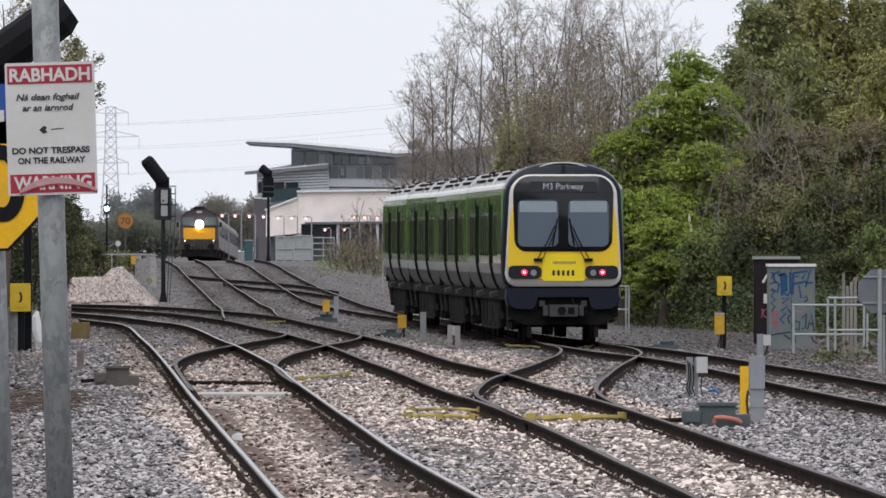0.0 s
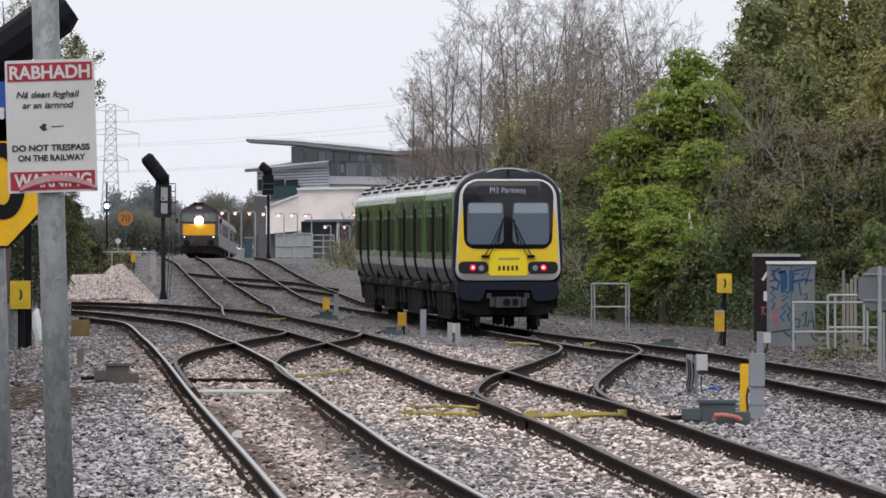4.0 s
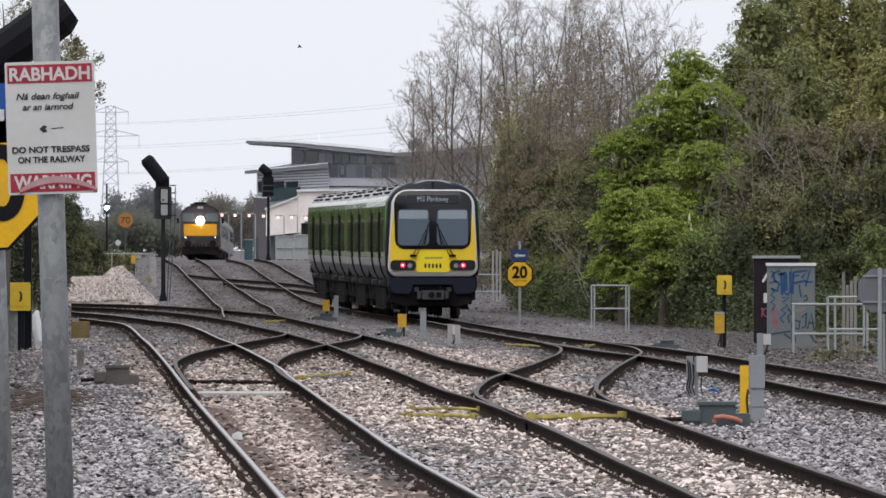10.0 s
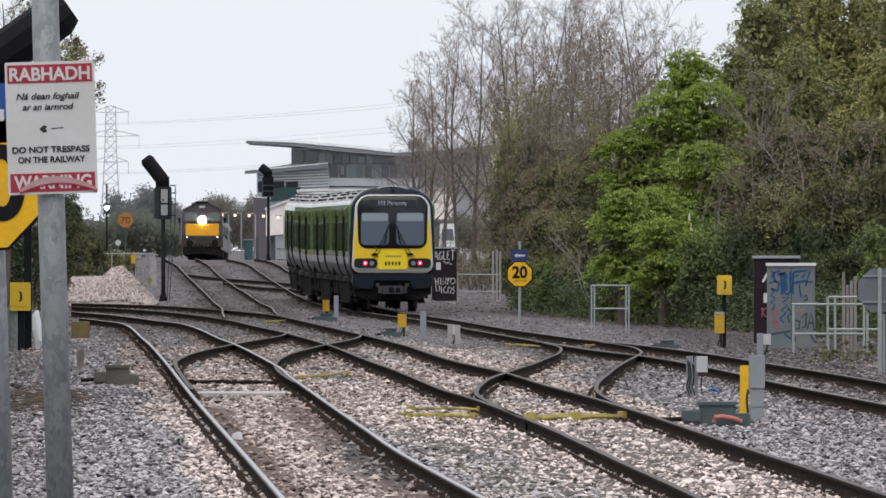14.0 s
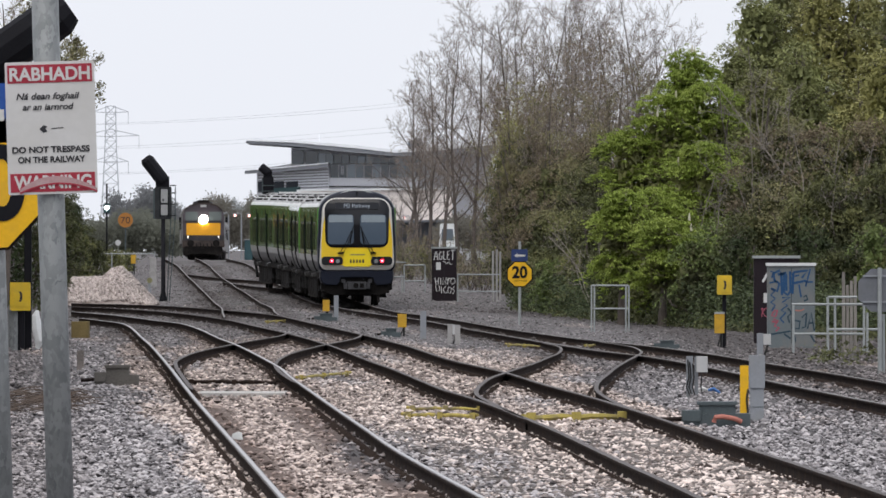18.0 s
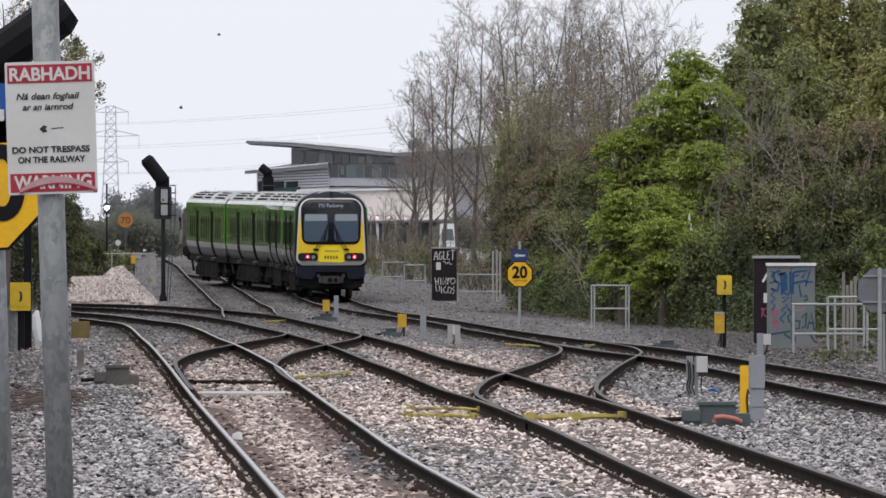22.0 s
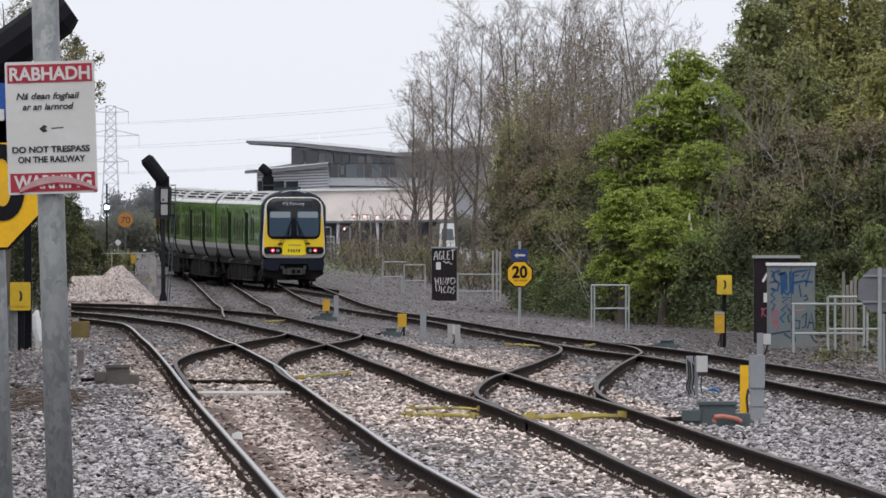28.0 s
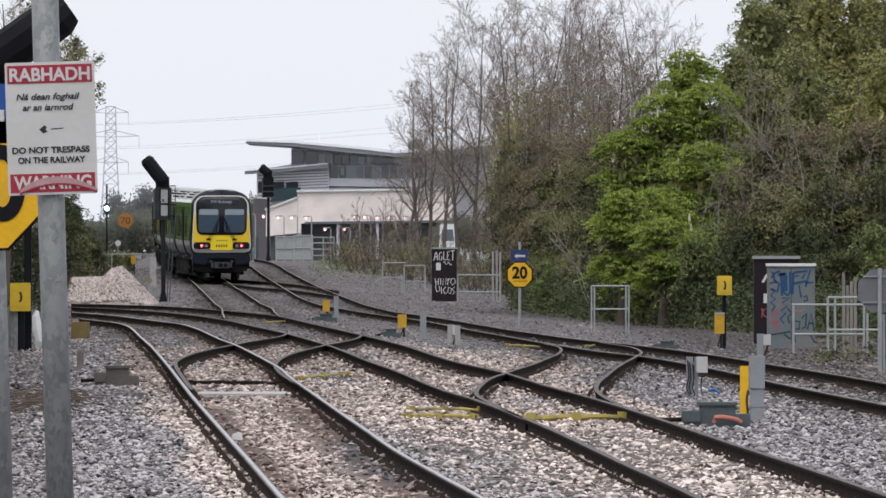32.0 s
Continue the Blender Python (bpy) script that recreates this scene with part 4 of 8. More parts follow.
def locomotive():
    lo = thing("locomotive", 0, 0, 0, "black and grey diesel locomotive with yellow front panel and lit headlight", "locomotive")
    nose = [(1.42, 1.15), (1.42, 2.95), (1.3, 3.3), (0.95, 3.62), (0.4, 3.76), (-0.4, 3.76), (-0.95, 3.62), (-1.3, 3.3), (-1.42, 2.95), (-1.42, 1.15)]
    part("cab", Build().plate(nose, 0.0, 2.6), M_LOCOGREY, lo, "grey cab")
    hood = [(1.36, 1.15), (1.36, 3.0), (1.1, 3.5), (0.5, 3.75), (-0.5, 3.75), (-1.1, 3.5), (-1.36, 3.0), (-1.36, 1.15)]
    part("hood", Build().plate(hood, 2.6, 17.0), M_LOCOBLACK, lo, "black engine hood")
    part("underframe", Build().box(-1.42, 1.42, -0.1, 17.2, 0.85, 1.2), M_LOCOBLACK, lo)
    part("yellow_panel", Build().plate(round_rect(-1.17, 1.17, 1.56, 2.4, 0.06), -0.04, 0.0), M_LOCOYELLOW, lo, "orange-yellow front panel")
    part("lower_front", Build().plate(round_rect(-1.44, 1.44, 0.78, 1.54, 0.05), -0.05, 0.0), M_LOCOBLACK, lo)
    part("buffer_beam", Build().box(-1.46, 1.46, -0.16, 0.0, 0.72, 1.2), M_BEAMDIRT, lo, "grimy brown buffer beam")
    for x in (-0.5, -0.2, 0.25, 0.55):
        part("brake_hose", Build().tube([(x, -0.18, 1.0), (x + 0.03, -0.3, 0.8), (x - 0.02, -0.26, 0.45)], 0.035, 6), M_RUBBER, lo)
    part("roof_fan", Build().tube([(0, 7.0, 3.7), (0, 7.0, 3.9)], 0.7, 20), M_LOCOBLACK, lo, "round roof fan")
    part("roof_edge", Build().plate([(-1.3, 3.32), (-0.95, 3.64), (-0.4, 3.79), (0.4, 3.79), (0.95, 3.64), (1.3, 3.32), (1.2, 3.3), (0.9, 3.55), (0.4, 3.68), (-0.4, 3.68), (-0.9, 3.55), (-1.2, 3.3)], -0.06, 0.3), M_BEAMDIRT, lo, "brownish roof edge")
    part("window_pillar", Build().box(-0.33, 0.33, -0.035, 0.0, 2.5, 3.25), M_LOCOGREY, lo)
    part("upper_front", Build().plate(round_rect(-1.3, 1.3, 2.42, 2.56, 0.04), -0.03, 0.0), M_LOCOBLACK, lo)
    for k in (-1, 1):
        part("cab_window", Build().plate(round_rect(min(k * 0.38, k * 1.24), max(k * 0.38, k * 1.24), 2.58, 3.18, 0.08), -0.03, 0.0), M_LOCOGLASS, lo, "cab window")
        part("marker_light", Build().tube([(k * 1.06, -0.08, 1.44), (k * 1.06, -0.04, 1.44)], 0.045, 12), M_MARKER, lo, "small lit white marker light")
        part("buffer", Build().tube([(k * 0.88, -0.05, 1.0), (k * 0.88, -0.5, 1.0), (k * 0.88, -0.52, 1.0)], [0.1, 0.1, 0.24], 14), M_UNDER, lo, "round buffer")
        part("handrail", Build().tube([(k * 1.46, 0.3, 1.3), (k * 1.46, 0.3, 2.9)], 0.02, 6), M_GALV_DULL, lo)
        part("mirror", Build().box(k * 1.6 - 0.08, k * 1.6 + 0.08, 0.3, 0.4, 2.45, 2.8), M_BLACK, lo)
    part("headlight", Build().tube([(0, -0.12, 2.64), (0, -0.05, 2.64)], 0.29, 16), M_BEAM, lo, "dazzling lit headlight")
    part("number_lamp", Build().box(-0.2, 0.2, -0.03, 0.4, 3.5, 3.66), M_PALEBOX, lo)
    part("exhaust", Build().box(-0.5, 0.5, 5.0, 6.4, 3.72, 3.95), M_LOCOBLACK, lo)
    part("horns", Build().box(-0.4, 0.4, 0.8, 1.2, 3.74, 3.98), M_UNDER, lo)
    part("snow_plough", Build().plate([(-1.3, 0.8), (-1.35, 0.2), (0, 0.3), (1.35, 0.2), (1.3, 0.8)], -0.3, 0.0), M_UNDER, lo)
    part("coupling", Build().tube([(0, -0.1, 0.95), (0, -0.35, 0.85), (0, -0.4, 0.6)], 0.05, 8), M_UNDER, lo)
    for y in (3.6, 13.4):
        wheelset_bogie(lo, y)
    return lo


def coach():
    c = thing("coach", 0, 0, 0, "pale grey hauled passenger coach with dark windows", "train", "hauled coaches")
    prof = [(1.42, 1.0), (1.42, 3.1), (1.2, 3.5), (0.6, 3.75), (-0.6, 3.75), (-1.2, 3.5), (-1.42, 3.1), (-1.42, 1.0)]
    part("body", Build().plate(prof, 0.3, 22.7), M_COACH, c)
    for k in (-1, 1):
        for i in range(9):
            y = 2.6 + i * 2.2
            part("window", Build().plate(round_rect(y - 0.75, y + 0.75, 2.0, 2.9, 0.1), k * 1.415, k * 1.44, axis="x"), M_WINDOW, c)
    for y in (3.5, 19.5):
        wheelset_bogie(c, y)
    part("underframe", Build().box(-1.2, 1.2, 6, 17, 0.45, 1.0), M_UNDER, c)
    return c


loco = locomotive()
first_coach = coach()
coaches = [first_coach] + [copy_thing(first_coach, Matrix()) for _ in range(5)]


# ---- signs and signals beside the platform end ----
def bar_frame(name, where, posts, rails, radius, label, group="", rz=0.0):
    """A welded tube railing: posts as (x, height) and rails as (x0, x1, height)."""
    e = thing(name, *where, label, "railing", group, rz)
    for x, h in posts:
        part("post", Build().tube([(x, 0, -0.05), (x, 0, h)], radius, 8), M_GALV_DULL, e)
    for x0, x1, h in rails:
        part("rail_bar", Build().tube([(x0, 0, h), (x1, 0, h)], radius * 0.95, 8), M_GALV_DULL, e)
    return e


def warning_sign():
    e = thing("warning_sign", -1.88, 56.3, -0.12, "white and red trespass warning sign on a leaning galvanised post", "sign", ry=-1.75)
    h = 3.6
    part("post", Build().tube([(0, 0, 0), (0, 0, h)], 0.0675, 28), M_GALV, e, "mottled galvanised post", True)
    x0, x1, z0, z1 = -0.208, 0.237, 2.28 + 0.125, 2.94 + 0.125
    board = part("board", Build().plate(round_rect(x0, x1, z0, z1, 0.01), -0.085, -0.075), M_WHITE, e, "white enamel board")
    part("red_band", Build().plate([(x0 + 0.012, z1 - 0.105), (x1 - 0.012, z1 - 0.105), (x1 - 0.012, z1 - 0.015), (x0 + 0.012, z1 - 0.015)], -0.088, -0.084), M_RED, board)
    part("red_band", Build().plate([(x0 + 0.012, z0 + 0.012), (x1 - 0.012, z0 + 0.012), (x1 - 0.012, z0 + 0.105), (x0 + 0.012, z0 + 0.105)], -0.088, -0.084), M_RED, board)
    c = (x0 + x1) / 2
    text_part("lettering", "RABHADH", 0.09, M_WHITE, board, (c, -0.089, z1 - 0.092), 0.40, bold=0.0026)
    text_part("lettering", "WARNING", 0.09, M_WHITE, board, (c, -0.089, z0 + 0.03), 0.385, bold=0.0026)
    text_part("lettering", "Ná dean foghail", 0.045, M_INK, board, (c - 0.012, -0.087, z1 - 0.187), 0.315, shear=0.25, bold=0.0008)
    text_part("lettering", "ar an iarnrod", 0.045, M_INK, board, (c - 0.012, -0.087, z1 - 0.24), 0.255, shear=0.25, bold=0.0008)
    text_part("lettering", "DO NOT TRESPASS", 0.042, M_INK, board, (c - 0.004, -0.087, z1 - 0.452), 0.385, bold=0.0014)
    text_part("lettering", "ON THE RAILWAY", 0.042, M_INK, board, (c - 0.002, -0.087, z1 - 0.502), 0.335, bold=0.0014)
    part("emblem", Build().plate([(c - 0.06, z1 - 0.335), (c - 0.035, z1 - 0.315), (c - 0.02, z1 - 0.325), (c - 0.03, z1 - 0.335), (c - 0.018, z1 - 0.347), (c - 0.04, z1 - 0.355)], -0.087, -0.084), M_INK, board)
    part("emblem_bar", Build().plate([(c + 0.0, z1 - 0.337), (c + 0.062, z1 - 0.333), (c + 0.062, z1 - 0.329), (c + 0.0, z1 - 0.332)], -0.087, -0.084), M_INK, board)
    low = [(c - 0.165 + 0.385 * i / 20, z0 - 0.002 + 0.058 * math.sin(math.pi * (0.05 + 0.9 * i / 20)) ** 0.8) for i in range(21)]
    high = [(x, z + 0.012 + 0.022 * math.sin(math.pi * (i / 20) ** 0.7)) for i, (x, z) in enumerate(low)]
    part("scuff_strip", Build().plate(low + high[::-1], -0.094, -0.0895), M_SCUFF, board, "curved pinkish scuffed strip")
    part("scuff_edge", Build().plate(low + [(x, z - 0.009) for x, z in reversed(low)], -0.0945, -0.0895), M_RED, board)
    for z in (z0 + 0.12, z1 - 0.12):
        part("clamp", Build().tube([(0, 0, z - 0.02), (0, 0, z + 0.02)], 0.076, 24), M_GALV, e)


def near_speed_sign():
    e = thing("speed_sign", -2.34, 60.6, -0.12, "yellow octagonal speed sign under a blue plate on galvanised post", "sign", "speed signs", ry=-1.75)
    h = 2.89 + 0.125
    part("post", Build().tube([(0, 0.05, 0), (0, 0.05, h)], 0.057, 20), M_GALV, e, "", True)
    zc = 2.36 + 0.125
    xc = -0.073
    b = part("octagon_plate", Build().plate(octagon(xc, zc, 0.7), -0.03, -0.015), M_YELLOW, e, "yellow octagonal plate")
    part("plate_rim", Build().plate(octagon(xc + 0.004, zc - 0.008, 0.712), -0.0145, -0.008), M_RAIL, e)
    text_part("numeral", "20", 0.55, M_BLACK, b, (xc, -0.034, zc - 0.19), 0.5, bold=0.014, split=True)
    xc = -0.115
    part("blue_plate", Build().plate([(xc - 0.22, h - 0.32), (xc + 0.21, h - 0.32), (xc + 0.21, h), (xc - 0.22, h)], -0.03, -0.015), M_BLUE, e, "blue arrow plate")
    z = h - 0.17
    part("arrow", Build().plate([(xc - 0.15, z), (xc - 0.02, z + 0.1), (xc - 0.02, z + 0.04), (xc + 0.19, z + 0.03), (xc + 0.19, z - 0.03), (xc - 0.02, z - 0.04), (xc - 0.02, z - 0.1)], -0.034, -0.03), M_WHITE, e)


def junction_signal(where, label, height, white_panels, ladder, scale=1.0, arm=(-0.70, 0.95)):
    """A colour-light signal seen from behind: post, head, cage and a slanting route-indicator arm."""
    e = thing("railway_signal", *where, label, "signal", "railway signals")
    k = scale
    b = Build().tube([(0, 0, 0), (0, 0, 0.06), (0, 0, 0.4), (0, 0, height)], [0.17 * k, 0.16 * k, 0.09 * k, 0.085 * k], 14)
    part("post", b, M_BLACK, e, "black tapered post", True)
    hd = part("signal_head", Build().plate(round_rect(-0.33 * k, 0.33 * k, height, height + 1.3 * k, 0.08), -0.1, 0.2), M_SIGHEAD if white_panels else M_BLACK, e, "dark signal backboard")
    part("backboard_edge", Build().plate(round_rect(-0.40 * k, -0.32 * k, height + 0.02, height + 1.22 * k, 0.03), -0.06, 0.16), M_MACHINE, hd)
    if white_panels:
        part("door_panel", Build().plate(round_rect(-0.09, 0.18, height + 0.66, height + 1.2, 0.03), -0.13, -0.1), M_COVER, hd, "white cover panel")
        part("door_panel", Build().plate(round_rect(-0.09, 0.18, height + 0.16, height + 0.58, 0.03), -0.13, -0.1), M_COVER, hd, "white cover panel")
        part("panel_frame", Build().box(-0.14, -0.1, -0.14, -0.1, height + 0.1, height + 1.25), M_BLACK, hd)
        part("panel_frame", Build().box(0.19, 0.23, -0.14, -0.1, height + 0.1, height + 1.25), M_BLACK, hd)
        part("catch", Build().box(-0.03, 0.03, -0.15, -0.12, height + 0.72, height + 0.82), M_INK, hd)
    else:
        for z in (0.2, 0.55, 0.9):
            part("aspect_hood", Build().tube([(0, -0.1, height + z * k), (0, -0.35, height + z * k)], 0.15 * k, 14), M_BLACK, hd)
            part("cage_bar", Build().box(-0.4 * k, 0.4 * k, -0.4, -0.37, height + (z - 0.2) * k, height + (z - 0.15) * k), M_MACHINE, hd)
    if arm:
        d = Vector((-0.64, 0, 0.77))
        p0, p1 = Vector((0.02 * k if arm[0] < 0 else 0.0, 0.0, height + (1.5 if arm[0] < 0 else 1.3) * k)), Vector((arm[0] * k, 0.0, height + (1.3 + arm[1]) * k))
        part("route_indicator", Build().tube([p0, p0 + (p1 - p0) * 0.12, p1 - (p1 - p0) * 0.12, p1], [0.24 * k, 0.28 * k, 0.28 * k, 0.2 * k], 10), M_BLACK, e, "slanting black route-indicator arm")
        part("neck", Build().box(-0.3 * k, 0.24 * k, -0.1, 0.15, height + 1.28 * k, height + 1.72 * k), M_BLACK, e)
    if ladder:
        lad = Build()
        for x in (0.3, 0.48):
            lad.tube([(x * 0.5, 0.1, 0.0), (x, 0.1, height + 0.1), (x, 0.1, height + 1.3)], 0.02, 5)
        for i in range(14):
            z = 0.3 + i * (height + 0.8) / 14
            f = min(1.0, 0.5 + 0.5 * z / height)
            lad.tube([(0.3 * f, 0.1, z), (0.48 * f, 0.1, z)], 0.012, 5)
        part("ladder", lad, M_MACHINE, e, "narrow steel ladder")
        for z in (0.15, 0.6, 1.05, 1.35):
            part("cage_hoop", Build().tube([(0.26, -0.2, height + z), (0.46, -0.25, height + z), (0.5, 0.1, height + z), (0.26, 0.2, height + z)], 0.022, 5), M_BLACK, e)
    return e


warning_sign()
near_speed_sign()
junction_signal((-11.17, 451.2, -0.35), "tall black junction signal seen from behind with white covers", 3.272, True, True, 1.0, (-0.72, 1.16))
junction_signal((-10.66, 689.7, 0.87), "black junction signal with hooded lamps in a cage", 3.862, False, False, 0.98, (-0.5, 0.62))
junction_signal((-6.90, 169.5, -0.12), "black junction signal with slanting route indicator near the platform", 3.2, False, False, 1.2, (1.08, 0.76))


def phone_post(where, box_w, box_h, box_z, post_r, label):
    """A lineside telephone: a yellow cabinet on a dark post."""
    e = thing("lineside_telephone", *where, label, "telephone", "lineside telephones")
    part("post", Build().tube([(0, 0.06, -0.05), (0, 0.06, box_z + 0.05)], post_r, 10), M_BLACK, e, "black post")
    b = part("box", Build().plate(round_rect(-box_w / 2, box_w / 2, box_z, box_z + box_h, 0.025), -0.12, 0.0), M_LEMON, e, "yellow telephone box")
    part("door_panel", Build().plate(round_rect(-box_w * 0.36, box_w * 0.36, box_z + box_h * 0.14, box_z + box_h * 0.86, 0.02), -0.135, -0.12), M_LEMON, b)
    arc = [(-0.005 + 0.05 * math.cos(radians(a)), box_z + box_h * 0.5 + 0.11 * math.sin(radians(a))) for a in range(-70, 71, 20)]
    part("handset_mark", Build().plate(arc + [(x - 0.045, z) for x, z in reversed(arc)], -0.142, -0.134), M_INK, b, "black handset symbol")
    return e


near_phone = phone_post((-8.62, 230.5, -0.14), 0.415, 0.576, 0.772, 0.09, "yellow lineside telephone box on a dark post")
phone_post((6.76, 271.5, -0.47), 0.353, 0.462, 1.235, 0.05, "yellow lineside telephone box on black post beside hedge")
part("second_post", Build().tube([(-0.12, 0.1, -0.05), (-0.12, 0.1, 0.85)], 0.13, 12), M_GALV, near_phone, "stout grey post stub")
part("tall_post", Build().box(0.07, 0.22, 0.2, 0.35, -0.05, 2.6), M_BLACK, near_phone, "tall black post")
e = thing("plastic_bag", -8.22, 229.0, -0.13, "crumpled white plastic bag at the post foot", "bag")
part("bag", Build().tube([(0, 0, 0), (0.05, 0, 0.15), (0.0, 0, 0.4), (-0.03, 0, 0.66), (0.0, 0, 0.78)], [0.04, 0.1, 0.11, 0.08, 0.03], 7), M_LIDWHITE, e)


M_OCHRE = surf("dull_orange_yellow_plastic", (0.56, 0.33, 0.035), 0.55, 0, 0.15, 3, 0.05, (0.35, 0.22, 0.05), 0.5, 5, spec=0.2)
M_OLDPLASTIC = surf("greyed_plastic_post", (0.36, 0.35, 0.345), 0.7, 0, 0.15, 3, 0.05, (0.24, 0.23, 0.22), 0.5, 4, spec=0.15)


def marker_post(where, w, z0, z1, label, cap=True):
    """A yellow cable-head box on a thin dark leg."""
    e = thing("marker_post", *where, label, "post", "yellow cable posts")
    part("leg", Build().tube([(w * 0.2, 0.03, -0.05), (w * 0.2, 0.03, z0 + 0.05)], 0.03, 7).tube([(-w * 0.2, 0.0, -0.03), (w * 0.05, 0.03, z0 * 0.6), (w * 0.2, 0.03, z0)], 0.02, 6), M_CABLE, e)
    part("box", Build().box(-w / 2, w / 2, -0.08, 0.08, z0, z1), M_OCHRE, e, "yellow box")
    if cap:
        part("cap", Build().box(-w / 2, w / 2, -0.09, 0.09, z1, z1 + 0.05), M_GALV_DULL, e)


marker_post((6.60, 269.8, -0.47), 0.24, 0.32, 0.78, "yellow cable box on leg beside the hedge")
marker_post((-1.11, 307.0, -0.49), 0.24, 0.2, 0.56, "yellow cable box on black leg in ballast", False)
marker_post((-4.05, 391.5, -0.48), 0.24, 0.1, 0.5, "small yellow cable box beside point machine", False)
marker_post((-15.70, 573.0, 0.41), 0.24, 0.5, 0.95, "yellow marker box on black leg by the ballast heap", False)


def grey_post(where, w, h, label, pale=False, material=None):
    e = thing("cable_post", *where, label, "post", "grey cable posts")
    part("upright", Build().box(-w / 2, w / 2, -0.06, 0.06, -0.05, h), material or M_GREYBOX, e)
    if pale:
        part("junction_box", Build().box(w / 2, w / 2 + 0.16, -0.1, 0.06, h * 0.45, h - 0.02), M_PALEBOX, e, "pale grey junction box")
        part("cable", Build().tube([(w / 2 + 0.1, -0.02, h * 0.45), (w / 2 + 0.07, -0.05, h * 0.2), (w / 2 + 0.02, -0.05, -0.03)], 0.025, 6), M_CABLE, e)
    return e


grey_post((-0.52, 297.2, -0.49), 0.16, 0.699, "plain grey cable post in ballast")
grey_post((-3.47, 367.2, -0.47), 0.15, 0.753, "plain grey cable post by the junction")
grey_post((0.17, 281.2, -0.48), 0.12, 0.464, "short pale cable post with box", True, M_OLDPLASTIC)
grey_post((0.36, 279.5, -0.47), 0.13, 0.447, "short pale cable post", False, M_OLDPLASTIC)
grey_post((6.88, 245.2, -0.40), 0.14, 0.454, "grey cable post with pale junction box", True)
e = grey_post((-11.44, 440.8, -0.38), 0.1, 0.881, "short grey post with a round dull head beside the ballast heap")
part("round_head", Build().tube([(0, -0.08, 0.9), (0, 0.06, 0.9)], 0.11, 14), surf("dull_olive_cap", (0.22, 0.21, 0.11), 0.7), e, "round olive-yellow head")
grey_post((-13.33, 519.5, 0.02), 0.3, 1.299, "greyed plastic post beside the line", False, M_OLDPLASTIC)
grey_post((-6.23, 194.2, -0.12), 0.12, 0.291, "short dark wooden stub post", False, M_SLEEPER)
e = grey_post((3.72, 170.5, -0.25), 0.1, 0.563, "twin grey cable posts with drooping black cables")
part("upright", Build().box(0.075, 0.13, -0.03, 0.06, -0.05, 0.554), M_GREYBOX, e)
part("junction_box", Build().box(0.1, 0.27, -0.12, 0.08, 0.324, 0.563), M_PALEBOX, e, "pale grey junction box")
for k, a in enumerate((-0.03, 0.0, 0.045, 0.16)):
    part("cable", Build().tube([(a, -0.09, 0.512 - k * 0.03), (a + 0.02, -0.1, 0.25), (a - 0.02 + k * 0.01, -0.09, 0.1), (a + 0.03, -0.12, -0.02)], 0.010, 6), M_CABLE, e, "black cable")

e = thing("cable_cabinet", 4.00, 144.0, -0.21, "slim grey cable cabinet beside point machine", "cabinet")
part("body", Build().box(-0.085, 0.085, -0.1, 0.1, -0.03, 0.504), M_GREYBOX, e)
part("hood", Build().box(-0.1, 0.1, -0.12, 0.12, 0.389, 0.806), M_GREYBOX, e, "deeper upper cover")
part("seam", Build().box(-0.088, 0.088, -0.104, 0.1, 0.144, 0.151), M_MACHINE, e)
e = thing("marker_board", 3.94, 147.8, -0.22, "upright yellow marker board with black cable", "post")
part("board", Build().box(-0.055, 0.055, -0.03, 0.03, -0.03, 0.643), M_YELLOW, e)
part("cable", Build().tube([(0.05, -0.05, 0.332), (0.03, -0.06, 0.2), (0.05, -0.05, 0.0)], 0.015, 6), M_CABLE, e)


M_BROWNIRON = surf("brown_grey_iron", (0.14, 0.13, 0.12), 0.8, 0, 0.3, 3, 0.2, spec=0.1)


def point_machine(where, w, h, label, duct=False, material=None, rz=0.0):
    """A low point machine: motor housing, side covers and drive rod."""
    e = thing("point_machine", *where, label, "machine", "point machines", rz)
    mt = material or M_MACHINE
    part("base", Build().box(-w * 0.5, w * 0.5, -0.3, 0.3, -0.04, h * 0.45), mt, e)
    part("motor_cover", Build().box(-w * 0.26, w * 0.28, -0.25, 0.25, h * 0.4, h * 0.9), mt, e)
    part("cover_lid", Build().box(-w * 0.29, w * 0.31, -0.28, 0.28, h * 0.86, h), mt, e)
    part("side_cover", Build().box(-w * 0.52, -w * 0.24, -0.33, 0.2, h * 0.1, h * 0.6), mt, e)
    part("drive_rod", Build().tube([(-w * 0.5, 0.0, h * 0.2), (-w * 0.85, 0.0, h * 0.15)], 0.03, 6), M_RAIL, e)
    if duct:
        pts = [(-0.04, -0.38, 0.02), (-0.02, -0.4, 0.08), (0.06, -0.4, 0.085), (0.16, -0.38, 0.07), (0.24, -0.36, 0.05), (0.29, -0.34, 0.02)]
        part("orange_duct", Build().tube(pts, 0.03, 10), M_ORANGE, e, "short orange cable duct")
    return e


point_machine((3.32, 137.2, -0.16), 0.810, 0.261, "dark grey point machine with orange duct in ballast", True)
point_machine((-4.98, 172.8, -0.12), 0.656, 0.276, "low grey-brown point machine beside the rail", False, M_BROWNIRON)
point_machine((-3.63, 350.5, -0.40), 0.701, 0.210, "low grey point machine beside the crossover")
point_machine((-1.36, 295.2, -0.42), 0.502, 0.192, "low dark point machine in ballast")
point_machine((5.27, 266.0, -0.46), 0.585, 0.173, "low dark grey point machine beside far track")

